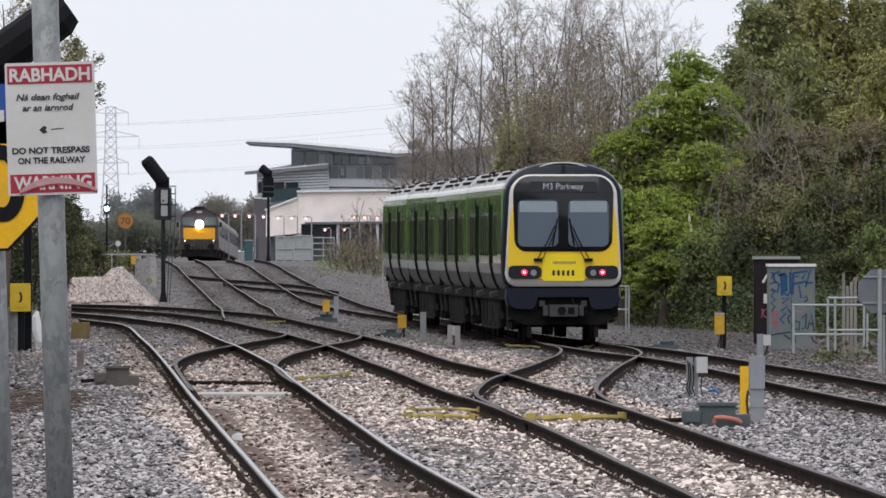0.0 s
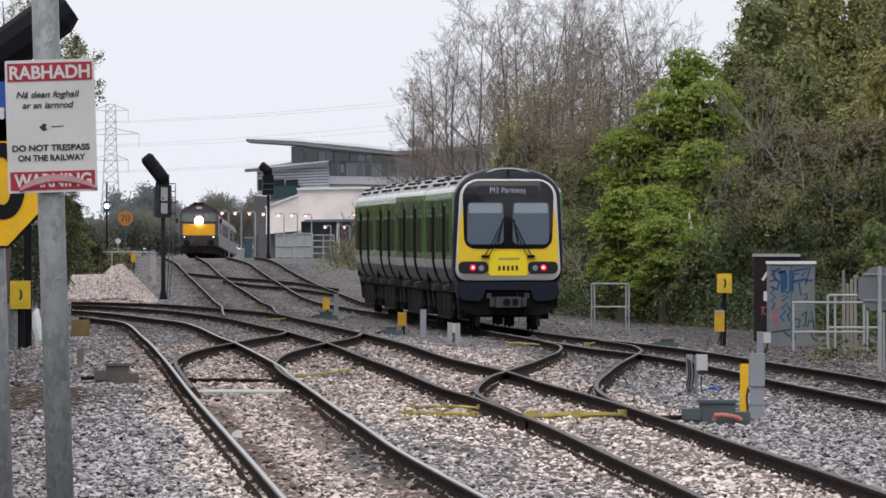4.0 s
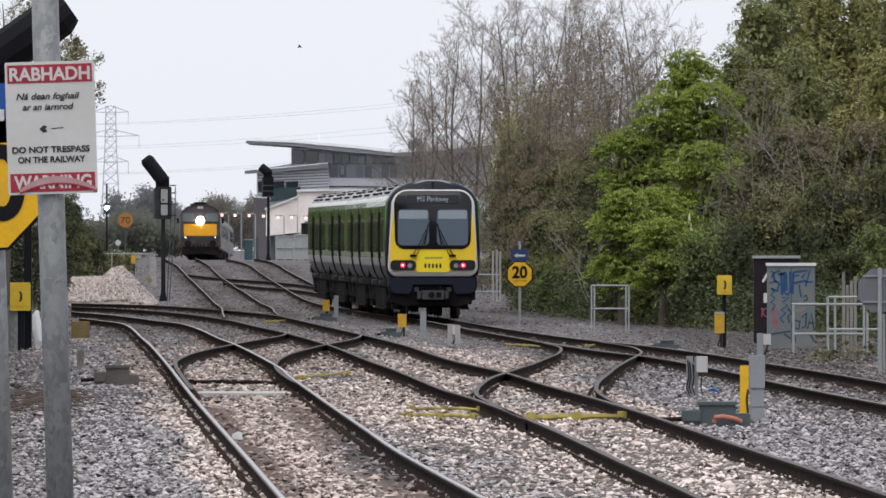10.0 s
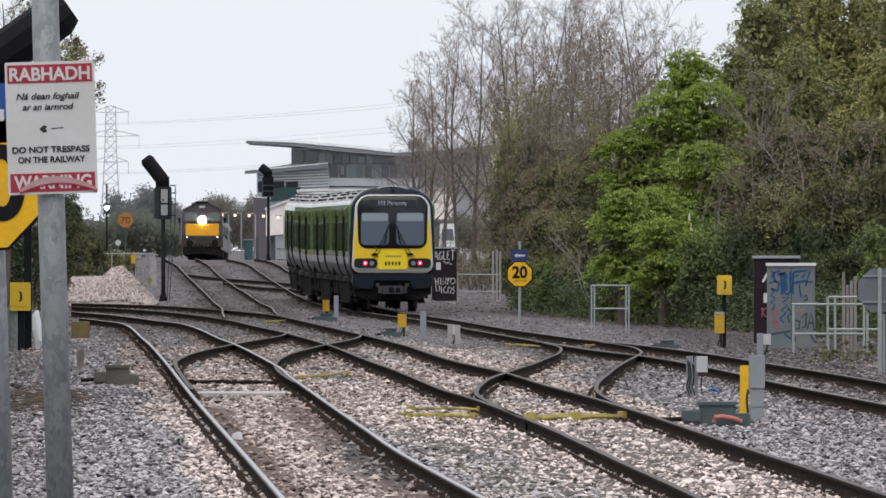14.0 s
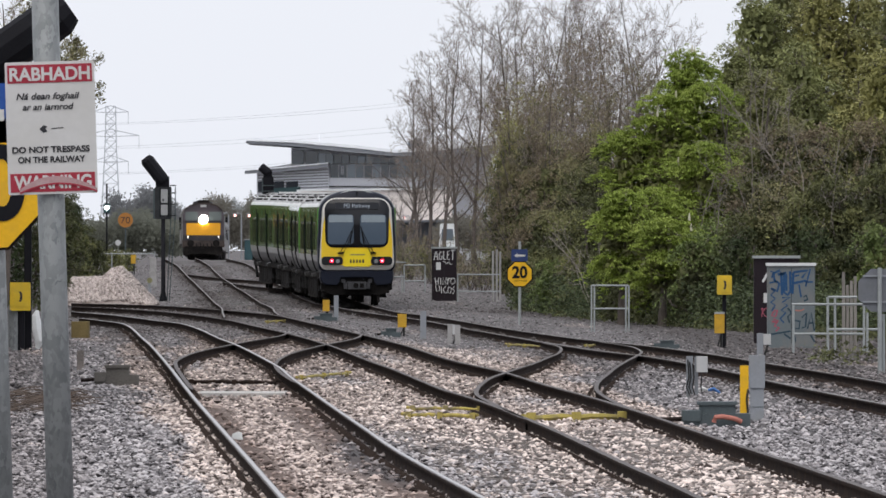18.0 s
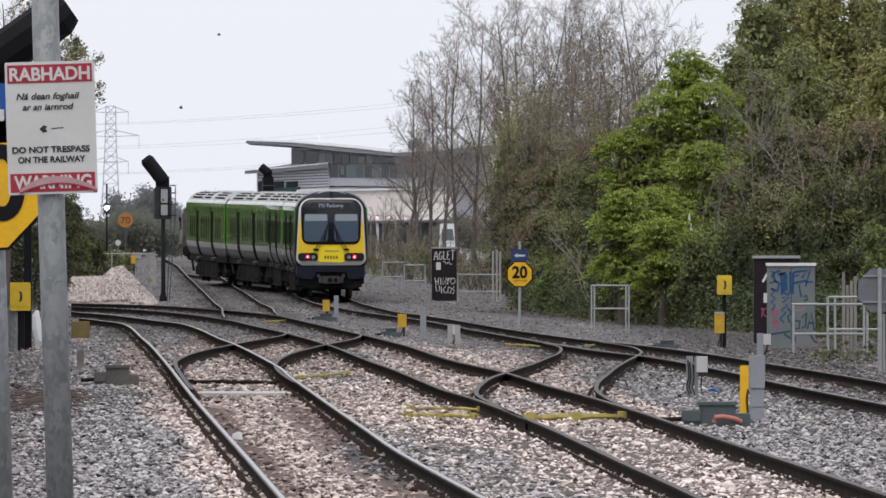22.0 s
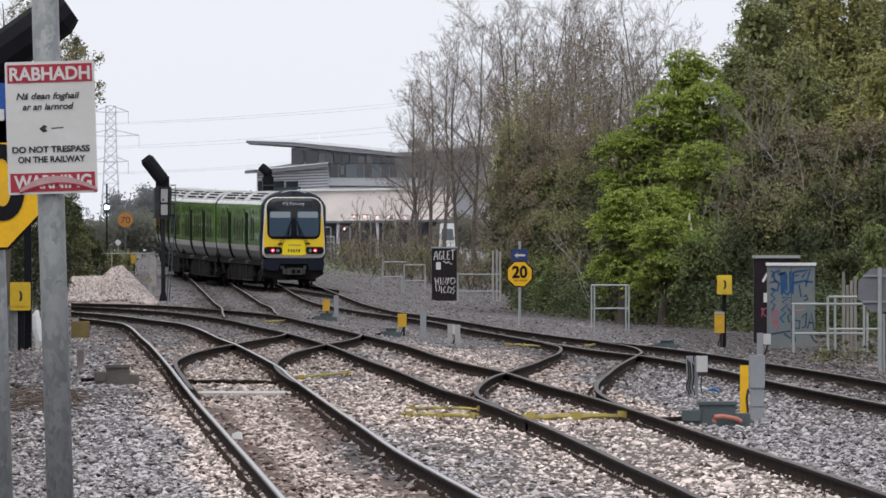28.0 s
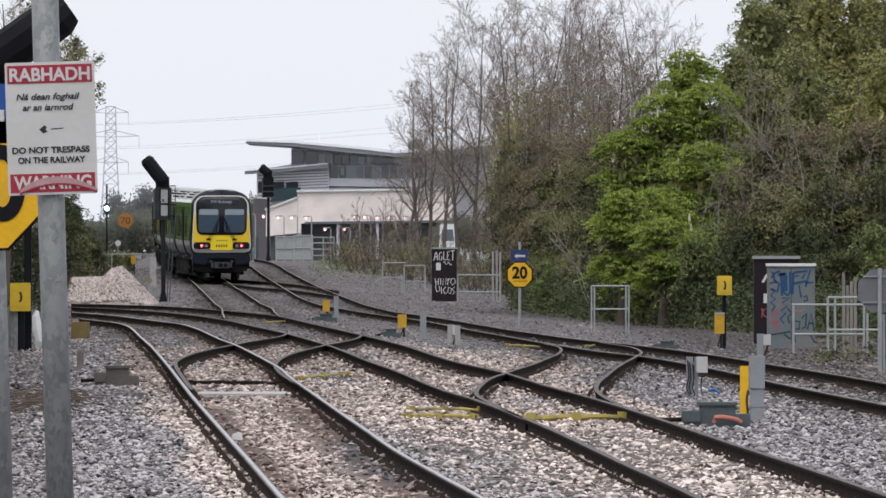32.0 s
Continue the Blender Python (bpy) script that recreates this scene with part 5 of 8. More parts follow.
# ---- cabinets with graffiti ----
M_CABDARK = surf("dark_brown_cabinet_paint", (0.022, 0.016, 0.02), 0.6, 0, 0.2, 2, 0.05, spec=0.12)
M_CABGREY = surf("grey_cabinet_paint", (0.15, 0.175, 0.185), 0.7, 0.0, 0.1, 1.5, 0.05, (0.22, 0.2, 0.18), 0.5, 2)
M_SPRAYBLUE = surf("blue_spray_paint", (0.018, 0.07, 0.17), 0.6, 0, 0.2, 5, 0)
M_SPRAYTEAL = surf("dark_teal_spray_paint", (0.02, 0.05, 0.075), 0.6, 0, 0.2, 5, 0)
M_SPRAYRED = surf("red_spray_paint", (0.36, 0.09, 0.13), 0.6, 0, 0.15, 5, 0)
M_SPRAYWHITE = surf("white_spray_paint", (0.6, 0.6, 0.6), 0.6, 0, 0.15, 5, 0)


def cabinet(where, w, h, mat_body, mat_lid, label, lid=0.07, depth=0.5):
    e = thing("lineside_cabinet", *where, label, "cabinet", "lineside cabinets")
    body = part("body", Build().box(-w / 2, w / 2, -depth / 2, depth / 2, -0.04, h - lid), mat_body, e)
    part("lid", Build().box(-w / 2 - 0.03, w / 2 + 0.03, -depth / 2 - 0.05, depth / 2 + 0.05, h - lid, h), mat_lid, e, "overhanging pale lid")
    part("door_gap", Build().box(-0.006, 0.006, -depth / 2 - 0.004, -depth / 2, 0.06, h - lid - 0.05), M_INK, e)
    for s in (-1, 1):
        part("hinge", Build().box(s * (w / 2 - 0.03) - 0.015, s * (w / 2 - 0.03) + 0.015, -depth / 2 - 0.02, -depth / 2, h * 0.7, h * 0.78), mat_body, e)
    return e, -depth / 2 - 0.007


def spray(e, y, strokes, material, r=0.018):
    """Painted strokes lying on a front, each a run of points in x and z."""
    for st in strokes:
        vs, fs = [], []
        for i, (x, z) in enumerate(st):
            d = Vector((st[min(i + 1, len(st) - 1)][0] - st[max(i - 1, 0)][0], st[min(i + 1, len(st) - 1)][1] - st[max(i - 1, 0)][1]))
            d = d.normalized() if d.length > 1e-6 else Vector((1, 0))
            vs += [(x - d.y * r, y, z + d.x * r), (x + d.y * r, y, z - d.x * r), (x + d.y * r, y + 0.005, z - d.x * r), (x - d.y * r, y + 0.005, z + d.x * r)]
            if i:
                o = 4 * i
                fs += [(o - 4 + k, o - 4 + (k + 1) % 4, o + (k + 1) % 4, o + k) for k in range(4)]
        fs += [(0, 1, 2, 3), tuple(len(vs) - 4 + k for k in range(4))]
        part("spray_stroke", Build().add(vs, fs), material, e)


def scrawl(rng, x0, x1, z0, z1, n, pts):
    """Looping tag letters side by side."""
    out = []
    for i in range(n):
        cx, w = x0 + (x1 - x0) * (i + 0.5) / n, (x1 - x0) / n * 0.62
        cz, h = (z0 + z1) / 2, (z1 - z0) / 2
        fa, fb, pa, pb = rng.choice((0.5, 1.0, 1.5)), rng.choice((1.0, 1.5, 2.0)), rng.uniform(0, 6.28), rng.uniform(0, 6.28)
        steps = pts * 3
        out.append([(cx + w * math.sin(fa * 5.5 * j / steps + pa), cz + h * math.sin(fb * 5.5 * j / steps + pb) * rng.uniform(0.93, 1.0)) for j in range(steps + 1)])
    return out


rng = random.Random(4)
e, yf = cabinet((8.40, 284.8, -0.48), 1.139, 2.164, M_CABDARK, M_GALV_DULL, "tall dark brown lineside cabinet with graffiti")
spray(e, yf, scrawl(rng, -0.44, 0.3, 1.5, 1.72, 3, 4), M_SPRAYWHITE, 0.03)
spray(e, yf, scrawl(rng, -0.36, -0.22, 0.62, 0.85, 1, 6), M_SPRAYRED, 0.011)
part("notice", Build().box(-0.33, -0.22, yf - 0.06, yf, 0.98, 1.22), M_WHITE, e, "small white notice box")
e, yf = cabinet((8.36, 271.5, -0.47), 1.140, 1.996, M_CABGREY, M_LIDWHITE, "grey lineside cabinet covered in blue graffiti with white lid")
on_grey = lambda strokes: [[(-0.57 + (a - 118) * 0.00452, 1.996 - (b - 80) * 0.00452) for a, b in st] for st in strokes]
spray(e, yf, on_grey([[(185, 120), (150, 135), (155, 170), (180, 190), (170, 230), (140, 215)], [(190, 130), (195, 250)], [(172, 142), (218, 132)], [(205, 130), (205, 235), (225, 250), (240, 230), (238, 125)],
                      [(217, 140), (218, 228)], [(255, 130), (250, 245)], [(255, 130), (330, 120), (300, 160)], [(255, 188), (322, 174)]]), M_SPRAYBLUE, 0.028)
spray(e, yf, on_grey([[(345, 112), (320, 205)], [(318, 182), (366, 180)], [(285, 195), (296, 262)], [(262, 150), (285, 145)], [(132, 125), (148, 128), (140, 160)], [(128, 186), (168, 178)],
                      [(135, 215), (155, 230), (135, 250), (160, 270), (135, 290), (158, 305), (140, 335)], [(195, 265), (236, 262), (195, 290), (225, 305), (190, 330), (215, 345), (185, 375), (205, 398)]]), M_SPRAYBLUE, 0.019)
spray(e, yf, on_grey([[(225, 320), (245, 345), (225, 365), (235, 398)], [(255, 355), (250, 425), (285, 430), (290, 390), (255, 385)], [(300, 370), (325, 345), (320, 420), (300, 425)], [(330, 430), (350, 345), (366, 440)],
                      [(335, 400), (362, 398)], [(255, 440), (266, 500)], [(345, 460), (368, 500)], [(122, 462), (160, 455), (240, 442)], [(205, 456), (240, 482)], [(310, 262), (324, 250), (331, 274), (312, 282)]]), M_SPRAYTEAL, 0.019)
spray(e, yf, on_grey([[(152, 335), (171, 330), (161, 365), (140, 360), (150, 337)], [(150, 380), (175, 386), (155, 415), (181, 425), (162, 442)], [(140, 390), (168, 396)]]), M_SPRAYRED, 0.02)
spray(e, yf, on_grey([[(265, 331), (290, 334), (312, 326)]]), M_ORANGE, 0.012)
e, yf = cabinet((0.05, 456.8, -0.33), 1.005, 2.147, M_CABDARK, M_GALV_DULL, "dark lineside cabinet with white graffiti scrawl")
tag = [[(0, 0), (0.35, 1), (0.55, 1), (0.8, 0)], [(0.1, 0.4), (0.75, 0.45)],
       [(1.65, 0.85), (1.3, 1), (1.05, 0.6), (1.1, 0.1), (1.5, 0), (1.7, 0.4), (1.4, 0.45)],
       [(2.0, 1.05), (1.95, 0.05), (2.45, 0.0)],
       [(3.2, 1.0), (2.75, 1.0), (2.7, 0.0), (3.25, -0.05)], [(2.7, 0.5), (3.1, 0.55)],
       [(3.4, 1.05), (4.3, 1.1)], [(3.85, 1.05), (3.8, -0.1)]]
spray(e, yf, [[(-0.42 + x * 0.2, 1.61 + z * 0.33 + x * 0.012) for x, z in st] for st in tag], M_SPRAYWHITE, 0.018)
spray(e, yf, [[(-0.05 + 0.36 * i / 14, 1.53 + 0.05 * math.sin(i * 0.9) - 0.004 * i) for i in range(15)]], M_SPRAYWHITE, 0.012)
on_dark = lambda strokes: [[(-0.5025 + (a - 68) * 0.00723, 2.147 - (b - 40) * 0.0076) for a, b in st] for st in strokes]
spray(e, yf, on_dark([[(86, 205), (92, 246)], [(106, 204), (103, 242)], [(87, 226), (106, 221)], [(118, 204), (118, 242)], [(130, 242), (130, 205), (146, 241), (148, 202)], [(162, 205), (155, 240)], [(150, 216), (173, 207)],
                      [(181, 205), (172, 225), (182, 241), (199, 228), (196, 208), (181, 205)]]), M_SPRAYWHITE, 0.0165)
spray(e, yf, on_dark([[(88, 248), (95, 276), (112, 272), (110, 246)], [(121, 250), (123, 287)], [(146, 250), (131, 265), (141, 286), (153, 281)], [(161, 252), (156, 281), (172, 286), (179, 260), (161, 252)], [(196, 250), (183, 263), (196, 275), (185, 290)]]), M_SPRAYWHITE, 0.0165)
part("notice", Build().box(-0.33, -0.14, yf - 0.02, yf, 1.22, 1.52), M_SPRAYWHITE, e, "torn white notice")


# ---- railings, speed sign, posts along the hedge ----
M_GREYTIMBER = surf("pale_weathered_timber", (0.33, 0.32, 0.31), 0.9, 0, 0.25, 3, 0.3, (0.2, 0.19, 0.18), 0.6, 4, stretch=(3, 3, 0.4), spec=0.1)


def far_speed_sign():
    e = thing("speed_sign", 2.37, 349.0, -0.49, "yellow octagonal 20 speed sign below dark blue arrow plate", "sign", "speed signs")
    k = 57.306590257879655
    part("post", Build().tube([(0, 0.03, -0.05), (0, 0.03, 145 / k)], 0.045, 10), M_GALV_DULL, e)
    zc = (572 - 485) / k
    part("plate_rim", Build().plate(octagon(0, zc, 46 / k), -0.02, -0.012), M_BLACK, e)
    b = part("octagon_plate", Build().plate(octagon(0, zc, 42 / k), -0.035, -0.02), M_YELLOW, e, "yellow octagonal plate")
    text_part("numeral", "20", 0.5, M_BLACK, b, (0, -0.04, zc - 0.11), 27 / k, bold=0.018, split=True)
    for i in range(6):
        x = -0.18 + i * 0.07
        part("scribble", Build().plate([(x, zc - 0.24), (x + 0.05, zc - 0.2), (x + 0.07, zc - 0.17), (x + 0.015, zc - 0.2)], -0.04, -0.034), M_RAIL, b)
    part("arrow_plate", Build().plate(round_rect(-15 / k, 14 / k, 110 / k, 131 / k, 0.03), -0.035, -0.015), M_NAVYSIGN, e, "dark blue plate")
    z = 120 / k
    part("arrow", Build().plate([(-0.17, z), (-0.06, z + 0.08), (-0.08, z + 0.03), (0.17, z + 0.03), (0.17, z - 0.03), (-0.08, z - 0.03), (-0.06, z - 0.08)], -0.042, -0.034), M_WHITE, e, "white arrow")


far_speed_sign()
k = 62.01550387596899
bar_frame("tube_railing", (4.77, 322.5, -0.49), [(-33 / k, 79 / k), (-28 / k, 79 / k), (28 / k, 79 / k), (33 / k, 79 / k)], [(-33 / k, 33 / k, 79 / k), (-33 / k, 33 / k, 38 / k)], 0.026, "galvanised tube railing frame beside the hedge", "tube railings")
k = 80.40201005025126
bar_frame("tube_railing", (8.66, 252.5, -0.42), [(-5 / k, 98 / k), (8 / k, 98 / k), (60 / k, 98 / k), (-67 / k, 85 / k), (66 / k, 70 / k)], [(-5 / k, 48 / k, 98 / k), (-70 / k, 60 / k, 85 / k), (-5 / k, 85 / k, 40 / k), (-67 / k, 60 / k, 32 / k)], 0.03, "galvanised tube railing beside the grey cabinet", "tube railings")
k = 44.223327805417355
bar_frame("tube_railing", (1.38, 452.2, -0.35), [(-35 / k, 47 / k)], [(-35 / k, 40 / k, 47 / k), (-35 / k, 40 / k, 17 / k)], 0.03, "galvanised tube railing with tall end posts", "tube railings")
e = thing("timber_post_group", 2.16, 454.5, -0.34, "three tall weathered pale timber posts at the railing end", "post")
for j, (x, h) in enumerate(((-0.15, 2.0), (0.0, 2.05), (0.14, 1.97))):
    part("timber_post", Build().box(x - 0.045, x + 0.045, 0.02 + 0.02 * j, 0.12 + 0.02 * j, -0.05, h), M_GREYTIMBER, e)
k = 40.50632911392405
bar_frame("tube_railing", (-1.70, 493.8, -0.16), [(-38 / k, 52 / k), (0, 47 / k), (37 / k, 47 / k), (-4 / k, 30 / k)], [(-38 / k, 4 / k, 52 / k), (0, 37 / k, 47 / k), (-38 / k, 0, 26 / k), (0, 37 / k, 19 / k)], 0.03, "pale galvanised railing by the bushes", "tube railings")
k = 48.86988393402566
bar_frame("tube_railing", (4.40, 403.5, -0.48), [(-6 / k, 40 / k), (3 / k, 38 / k)], [(-6 / k, 8 / k, 18 / k)], 0.022, "pair of thin grey posts in the hedge foot", "tube railings")
e = thing("speed_sign", 7.96, 206.0, -0.31, "plain grey back of an octagonal sign on post", "sign", "speed signs")
k = 97.0873786407767
part("post", Build().tube([(0, -0.05, -0.05), (0, -0.05, 182 / k)], 0.04, 10), M_GALV_DULL, e)
part("octagon_plate", Build().plate(octagon(0.0, 142 / k, 76 / k), -0.01, 0.01), M_SIGNBACK, e, "bare grey sign back")
for z in (120, 166):
    part("stiffener", Build().box(-30 / k, 30 / k, -0.04, -0.01, z / k, (z + 3) / k), M_GREYBOX, e)
part("second_post", Build().tube([(0.07, 0.03, -0.05), (0.07, 0.03, 100 / k)], 0.03, 8), M_GALV_DULL, e)
M_TIMBER = surf("weathered_grey_timber", (0.27, 0.25, 0.23), 0.9, 0, 0.3, 3, 0.3, (0.14, 0.13, 0.12), 0.6, 4, stretch=(3, 3, 0.4), spec=0.1)
e = thing("fence_post_bundle", 9.35, 260.0, -0.44, "bundle of weathered pale timber fence posts", "post")
for j in range(4):
    part("timber_post", Build().box(-0.17 + j * 0.09, -0.1 + j * 0.09, -0.05 + 0.03 * (j % 2), 0.04 + 0.03 * (j % 2), -0.05, 1.78 - 0.1 * ((j * 7) % 4)), M_TIMBER, e)


# ---- bits between the rails ----
def lying_bar(name, a, b, w, h, material, label, category):
    """A bar lying on the ballast between two places, dressed with brackets at its ends."""
    za, zb = ground_z(*a) + 0.02, ground_z(*b) + 0.02
    e = thing(name, a[0], a[1], za, label, category)
    d = Vector((b[0] - a[0], b[1] - a[1], zb - za))
    n = 8
    pts = [d * (i / n) + Vector((0, 0, h * (0.75 + 0.25 * math.cos(i * 2.3)))) for i in range(n + 1)]
    part("bar", Build().tube(pts, w, 6), material, e)
    for f in (0.08, 0.5, 0.93):
        p = d * f
        k = 1.0 if w > 0.03 else 0.55
        part("bracket", Build().box(p.x - 0.06 * k, p.x + 0.06 * k, p.y - 0.1, p.y + 0.1, p.z - 0.02, p.z + h + 0.05 * k), material, e)


lying_bar("stretcher_cover", (0.97, 138.0), (2.30, 139.2), 0.04, 0.05, M_YBAR, "weathered yellow stretcher cover between the rails", "point gear")
lying_bar("stretcher_cover", (-0.51, 141.0), (0.43, 140.0), 0.025, 0.04, M_YBAR, "tangled yellow point gear on ballast", "point gear")
lying_bar("stretcher_cover", (-0.47, 145.8), (0.54, 145.2), 0.02, 0.05, M_YBAR, "weathered yellow point gear on ballast", "point gear")
lying_bar("stretcher_cover", (1.52, 274.2), (2.38, 267.8), 0.025, 0.05, M_YBAR, "thin yellow point gear between the rails", "point gear")
lying_bar("stretcher_cover", (3.39, 269.8), (4.06, 274.2), 0.03, 0.05, M_YBAR, "short yellow point gear between the rails", "point gear")
lying_bar("stretcher_cover", (-5.03, 320.5), (-4.50, 326.0), 0.025, 0.05, M_YBAR, "dull yellow point gear by the crossover", "point gear")
lying_bar("stretcher_cover", (-2.32, 179.0), (-1.52, 185.8), 0.022, 0.04, M_YBAR, "rusty yellow point gear on ballast", "point gear")
lying_bar("stretcher_bar", (-4.00, 174.2), (-2.41, 172.8), 0.03, 0.04, M_RAIL, "rusty stretcher bar between switch rails", "point gear")
e = thing("sleeper_stack", -8.43, 262.8, -0.18, "dirty yellow-brown block beside the rail", "block")
part("block", Build().box(-0.2, 0.2, -0.5, 0.5, -0.02, 0.36), surf("dirty_ochre", (0.17, 0.13, 0.06), 0.9, 0, 0.35, 3, 0.2, spec=0.05), e)
e = thing("crossing_slab", -2.87, 162.0, ground_z(-2.87, 162.0) + 0.02, "pale concrete slab between the rails", "slab")
part("slab", Build().box(-0.62, 0.62, -1.2, 1.2, -0.05, 0.03), M_CONCRETE, e)
e = thing("litter", -2.22, 121.8, -0.12, "scrap of white paper beside the rail", "litter")
part("scrap", Build().plate([(-0.06, 0.04), (0.06, 0.03), (0.05, 0.1), (0.01, 0.115), (-0.05, 0.09)], -0.1, 0.1), M_LIDWHITE, e)
e = thing("litter", 3.96, 172.5, -0.25, "crumpled pale plastic scrap on ballast", "litter")
part("scrap", Build().tube([(-0.07, 0, 0.02), (0.0, 0, 0.05), (0.08, 0, 0.03)], [0.02, 0.04, 0.015], 6), M_WHITE, e)
e = thing("litter", 4.10, 171.2, -0.25, "scrap of blue plastic sheet on ballast", "litter")
part("scrap", Build().tube([(-0.08, 0, 0.04), (0.0, 0, 0.06), (0.1, 0, 0.0)], [0.02, 0.03, 0.015], 5), surf("blue_plastic", (0.06, 0.16, 0.4), 0.5), e)


# ---- turnout bearers just showing through the ballast ----
bearer_mesh = Build().box(-1.7, 1.7, -0.12, 0.12, -0.15, 0.0).mesh("bearer")
bearer_mesh.materials.append(M_SLEEPER)
bearers = thing("turnout_bearers", 1.32, 122.2, 0, "grey timber bearers under the turnout rails", "sleepers")
for i in range(46):
    y = 98 + i * 0.72
    x = 5.35 - 0.0329 * y
    b = new("bearer", bearer_mesh)
    b.parent = bearers
    b.matrix_world = pose(x, y, ground_z(x, y) + 0.024, 0, 0, 1.9)


# ---- heap of new ballast ----
def heap():
    r = np.random.default_rng(8)
    cx, cy, cz = -12.59, 431.0, -0.41
    k = 46.403712296983755
    def top(x, y):
        u = (x - cx) * k
        prof = np.interp(u, [-90, -75, -20, -5, 12, 35, 60, 78], [0, 46, 48, 62, 66, 44, 18, 0]) / k
        return prof * np.clip(1.15 - ((y - cy - 3) / 3.4) ** 2, 0, 1)
    xs, ys = np.arange(cx - 1.9, cx + 1.7, 0.06), np.arange(cy - 0.6, cy + 6.6, 0.15)
    gx, gy = np.meshgrid(xs, ys)
    z = cz + top(gx, gy) + r.uniform(-0.06, 0.05, gx.shape) - 0.03
    i = (np.arange(len(ys) - 1)[:, None] * len(xs) + np.arange(len(xs) - 1)[None]).ravel()
    me = numpy_mesh("ballast_heap", np.stack([gx.ravel(), gy.ravel(), z.ravel()], 1), np.stack([i, i + 1, i + len(xs) + 1, i + len(xs)], 1))
    e = thing("ballast_heap", cx, cy, cz, "heap of pale pinkish crushed stone beside the track", "heap")
    ob = part("mound", me, M_HEAP, e)
    ob.matrix_parent_inverse = e.matrix_world.inverted()
    n = 6000
    x, y = r.uniform(cx - 1.85, cx + 1.65, n), r.uniform(cy - 0.4, cy + 4, n)
    keep = top(x, y) > 0.03
    x, y = x[keep], y[keep]
    n = len(x)
    base = np.array([(1, 0, 0), (0, 1, 0), (-1, 0, 0), (0, -1, 0), (0, 0, 1), (0, 0, -1)], float)
    v = base[None] * r.uniform(0.035, 0.1, (n, 1, 1)) * r.uniform(0.6, 1.3, (n, 6, 1)) + np.stack([x, y, cz + top(x, y)], 1)[:, None]
    tri = np.array([(0, 1, 4), (1, 2, 4), (2, 3, 4), (3, 0, 4), (1, 0, 5), (2, 1, 5), (3, 2, 5), (0, 3, 5)])
    me = numpy_mesh("loose_stone", v.reshape(-1, 3), (tri[None] + (np.arange(n) * 6)[:, None, None]).reshape(-1, 3))
    ob = tagged(part("loose_stone", me, M_HEAP, e), kind="stuff")
    ob.matrix_parent_inverse = e.matrix_world.inverted()


M_HEAP = surf("pale_pink_crushed_stone", (0.44, 0.38, 0.355), 0.9, 0, 0.6, 6, 0.5, island=1.4, spec=0.06)
heap()

# ---- buildings behind the station ----
# wall tones are lifted so that distance haze lies in their colours
M_CLAD = surf("grey_cladding", (0.57, 0.575, 0.605), 0.6, 0.1, 0.08, 0.3, 0.02)
M_CLADPALE = surf("pale_cladding", (0.82, 0.83, 0.87), 0.6, 0.1, 0.06, 0.3, 0.02)
M_WALLWHITE = surf("cream_wall_panels", (0.86, 0.785, 0.745), 0.8, 0, 0.05, 0.2, 0.05, (0.55, 0.5, 0.47), 0.4, 0.3)
# near-white colour for strips that paint the sky's sheen on the roof tops
M_ROOFSHEEN = surf("white_roof_sheen", (0.88, 0.9, 0.93), 0.4, 0.0, 0.05, 0.2, 0.0)
M_STRIPPANE = surf("dark_strip_glass", (0.035, 0.04, 0.05), 0.35, 0, 0.1, 0.5, 0, spec=0.15)
M_ROOFMETAL = surf("zinc_roof", (0.27, 0.28, 0.305), 0.5, 0.3, 0.08, 0.2, 0.02)
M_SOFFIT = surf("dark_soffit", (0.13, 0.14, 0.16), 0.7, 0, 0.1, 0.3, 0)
# pale base colour stands in for the sky mirrored in these panes
M_SKYGLASS = glass_mat("sky_tinted_office_glass", (0.34, 0.41, 0.48), 0.05)
M_DARKPANE = glass_mat("dark_office_glass", (0.11, 0.135, 0.16), 0.05)
M_MIDPANE = glass_mat("blue_grey_office_glass", (0.21, 0.26, 0.3), 0.05)
M_CLADDARK = surf("shadowed_cladding_joint", (0.27, 0.27, 0.29), 0.7, 0, 0.08, 0.3, 0)
M_DUSK = surf("dark_purple_grey", (0.13, 0.12, 0.13), 0.85, 0, 0.15, 0.6, 0.05)
M_DARKGREEN = surf("dark_green_panel", (0.035, 0.07, 0.075), 0.6, 0, 0.1, 0.5, 0)
BS = 15.0


def bx(px):
    return (px - 784) / BS


def bz(py):
    return 2.05 + (427 - py) / BS


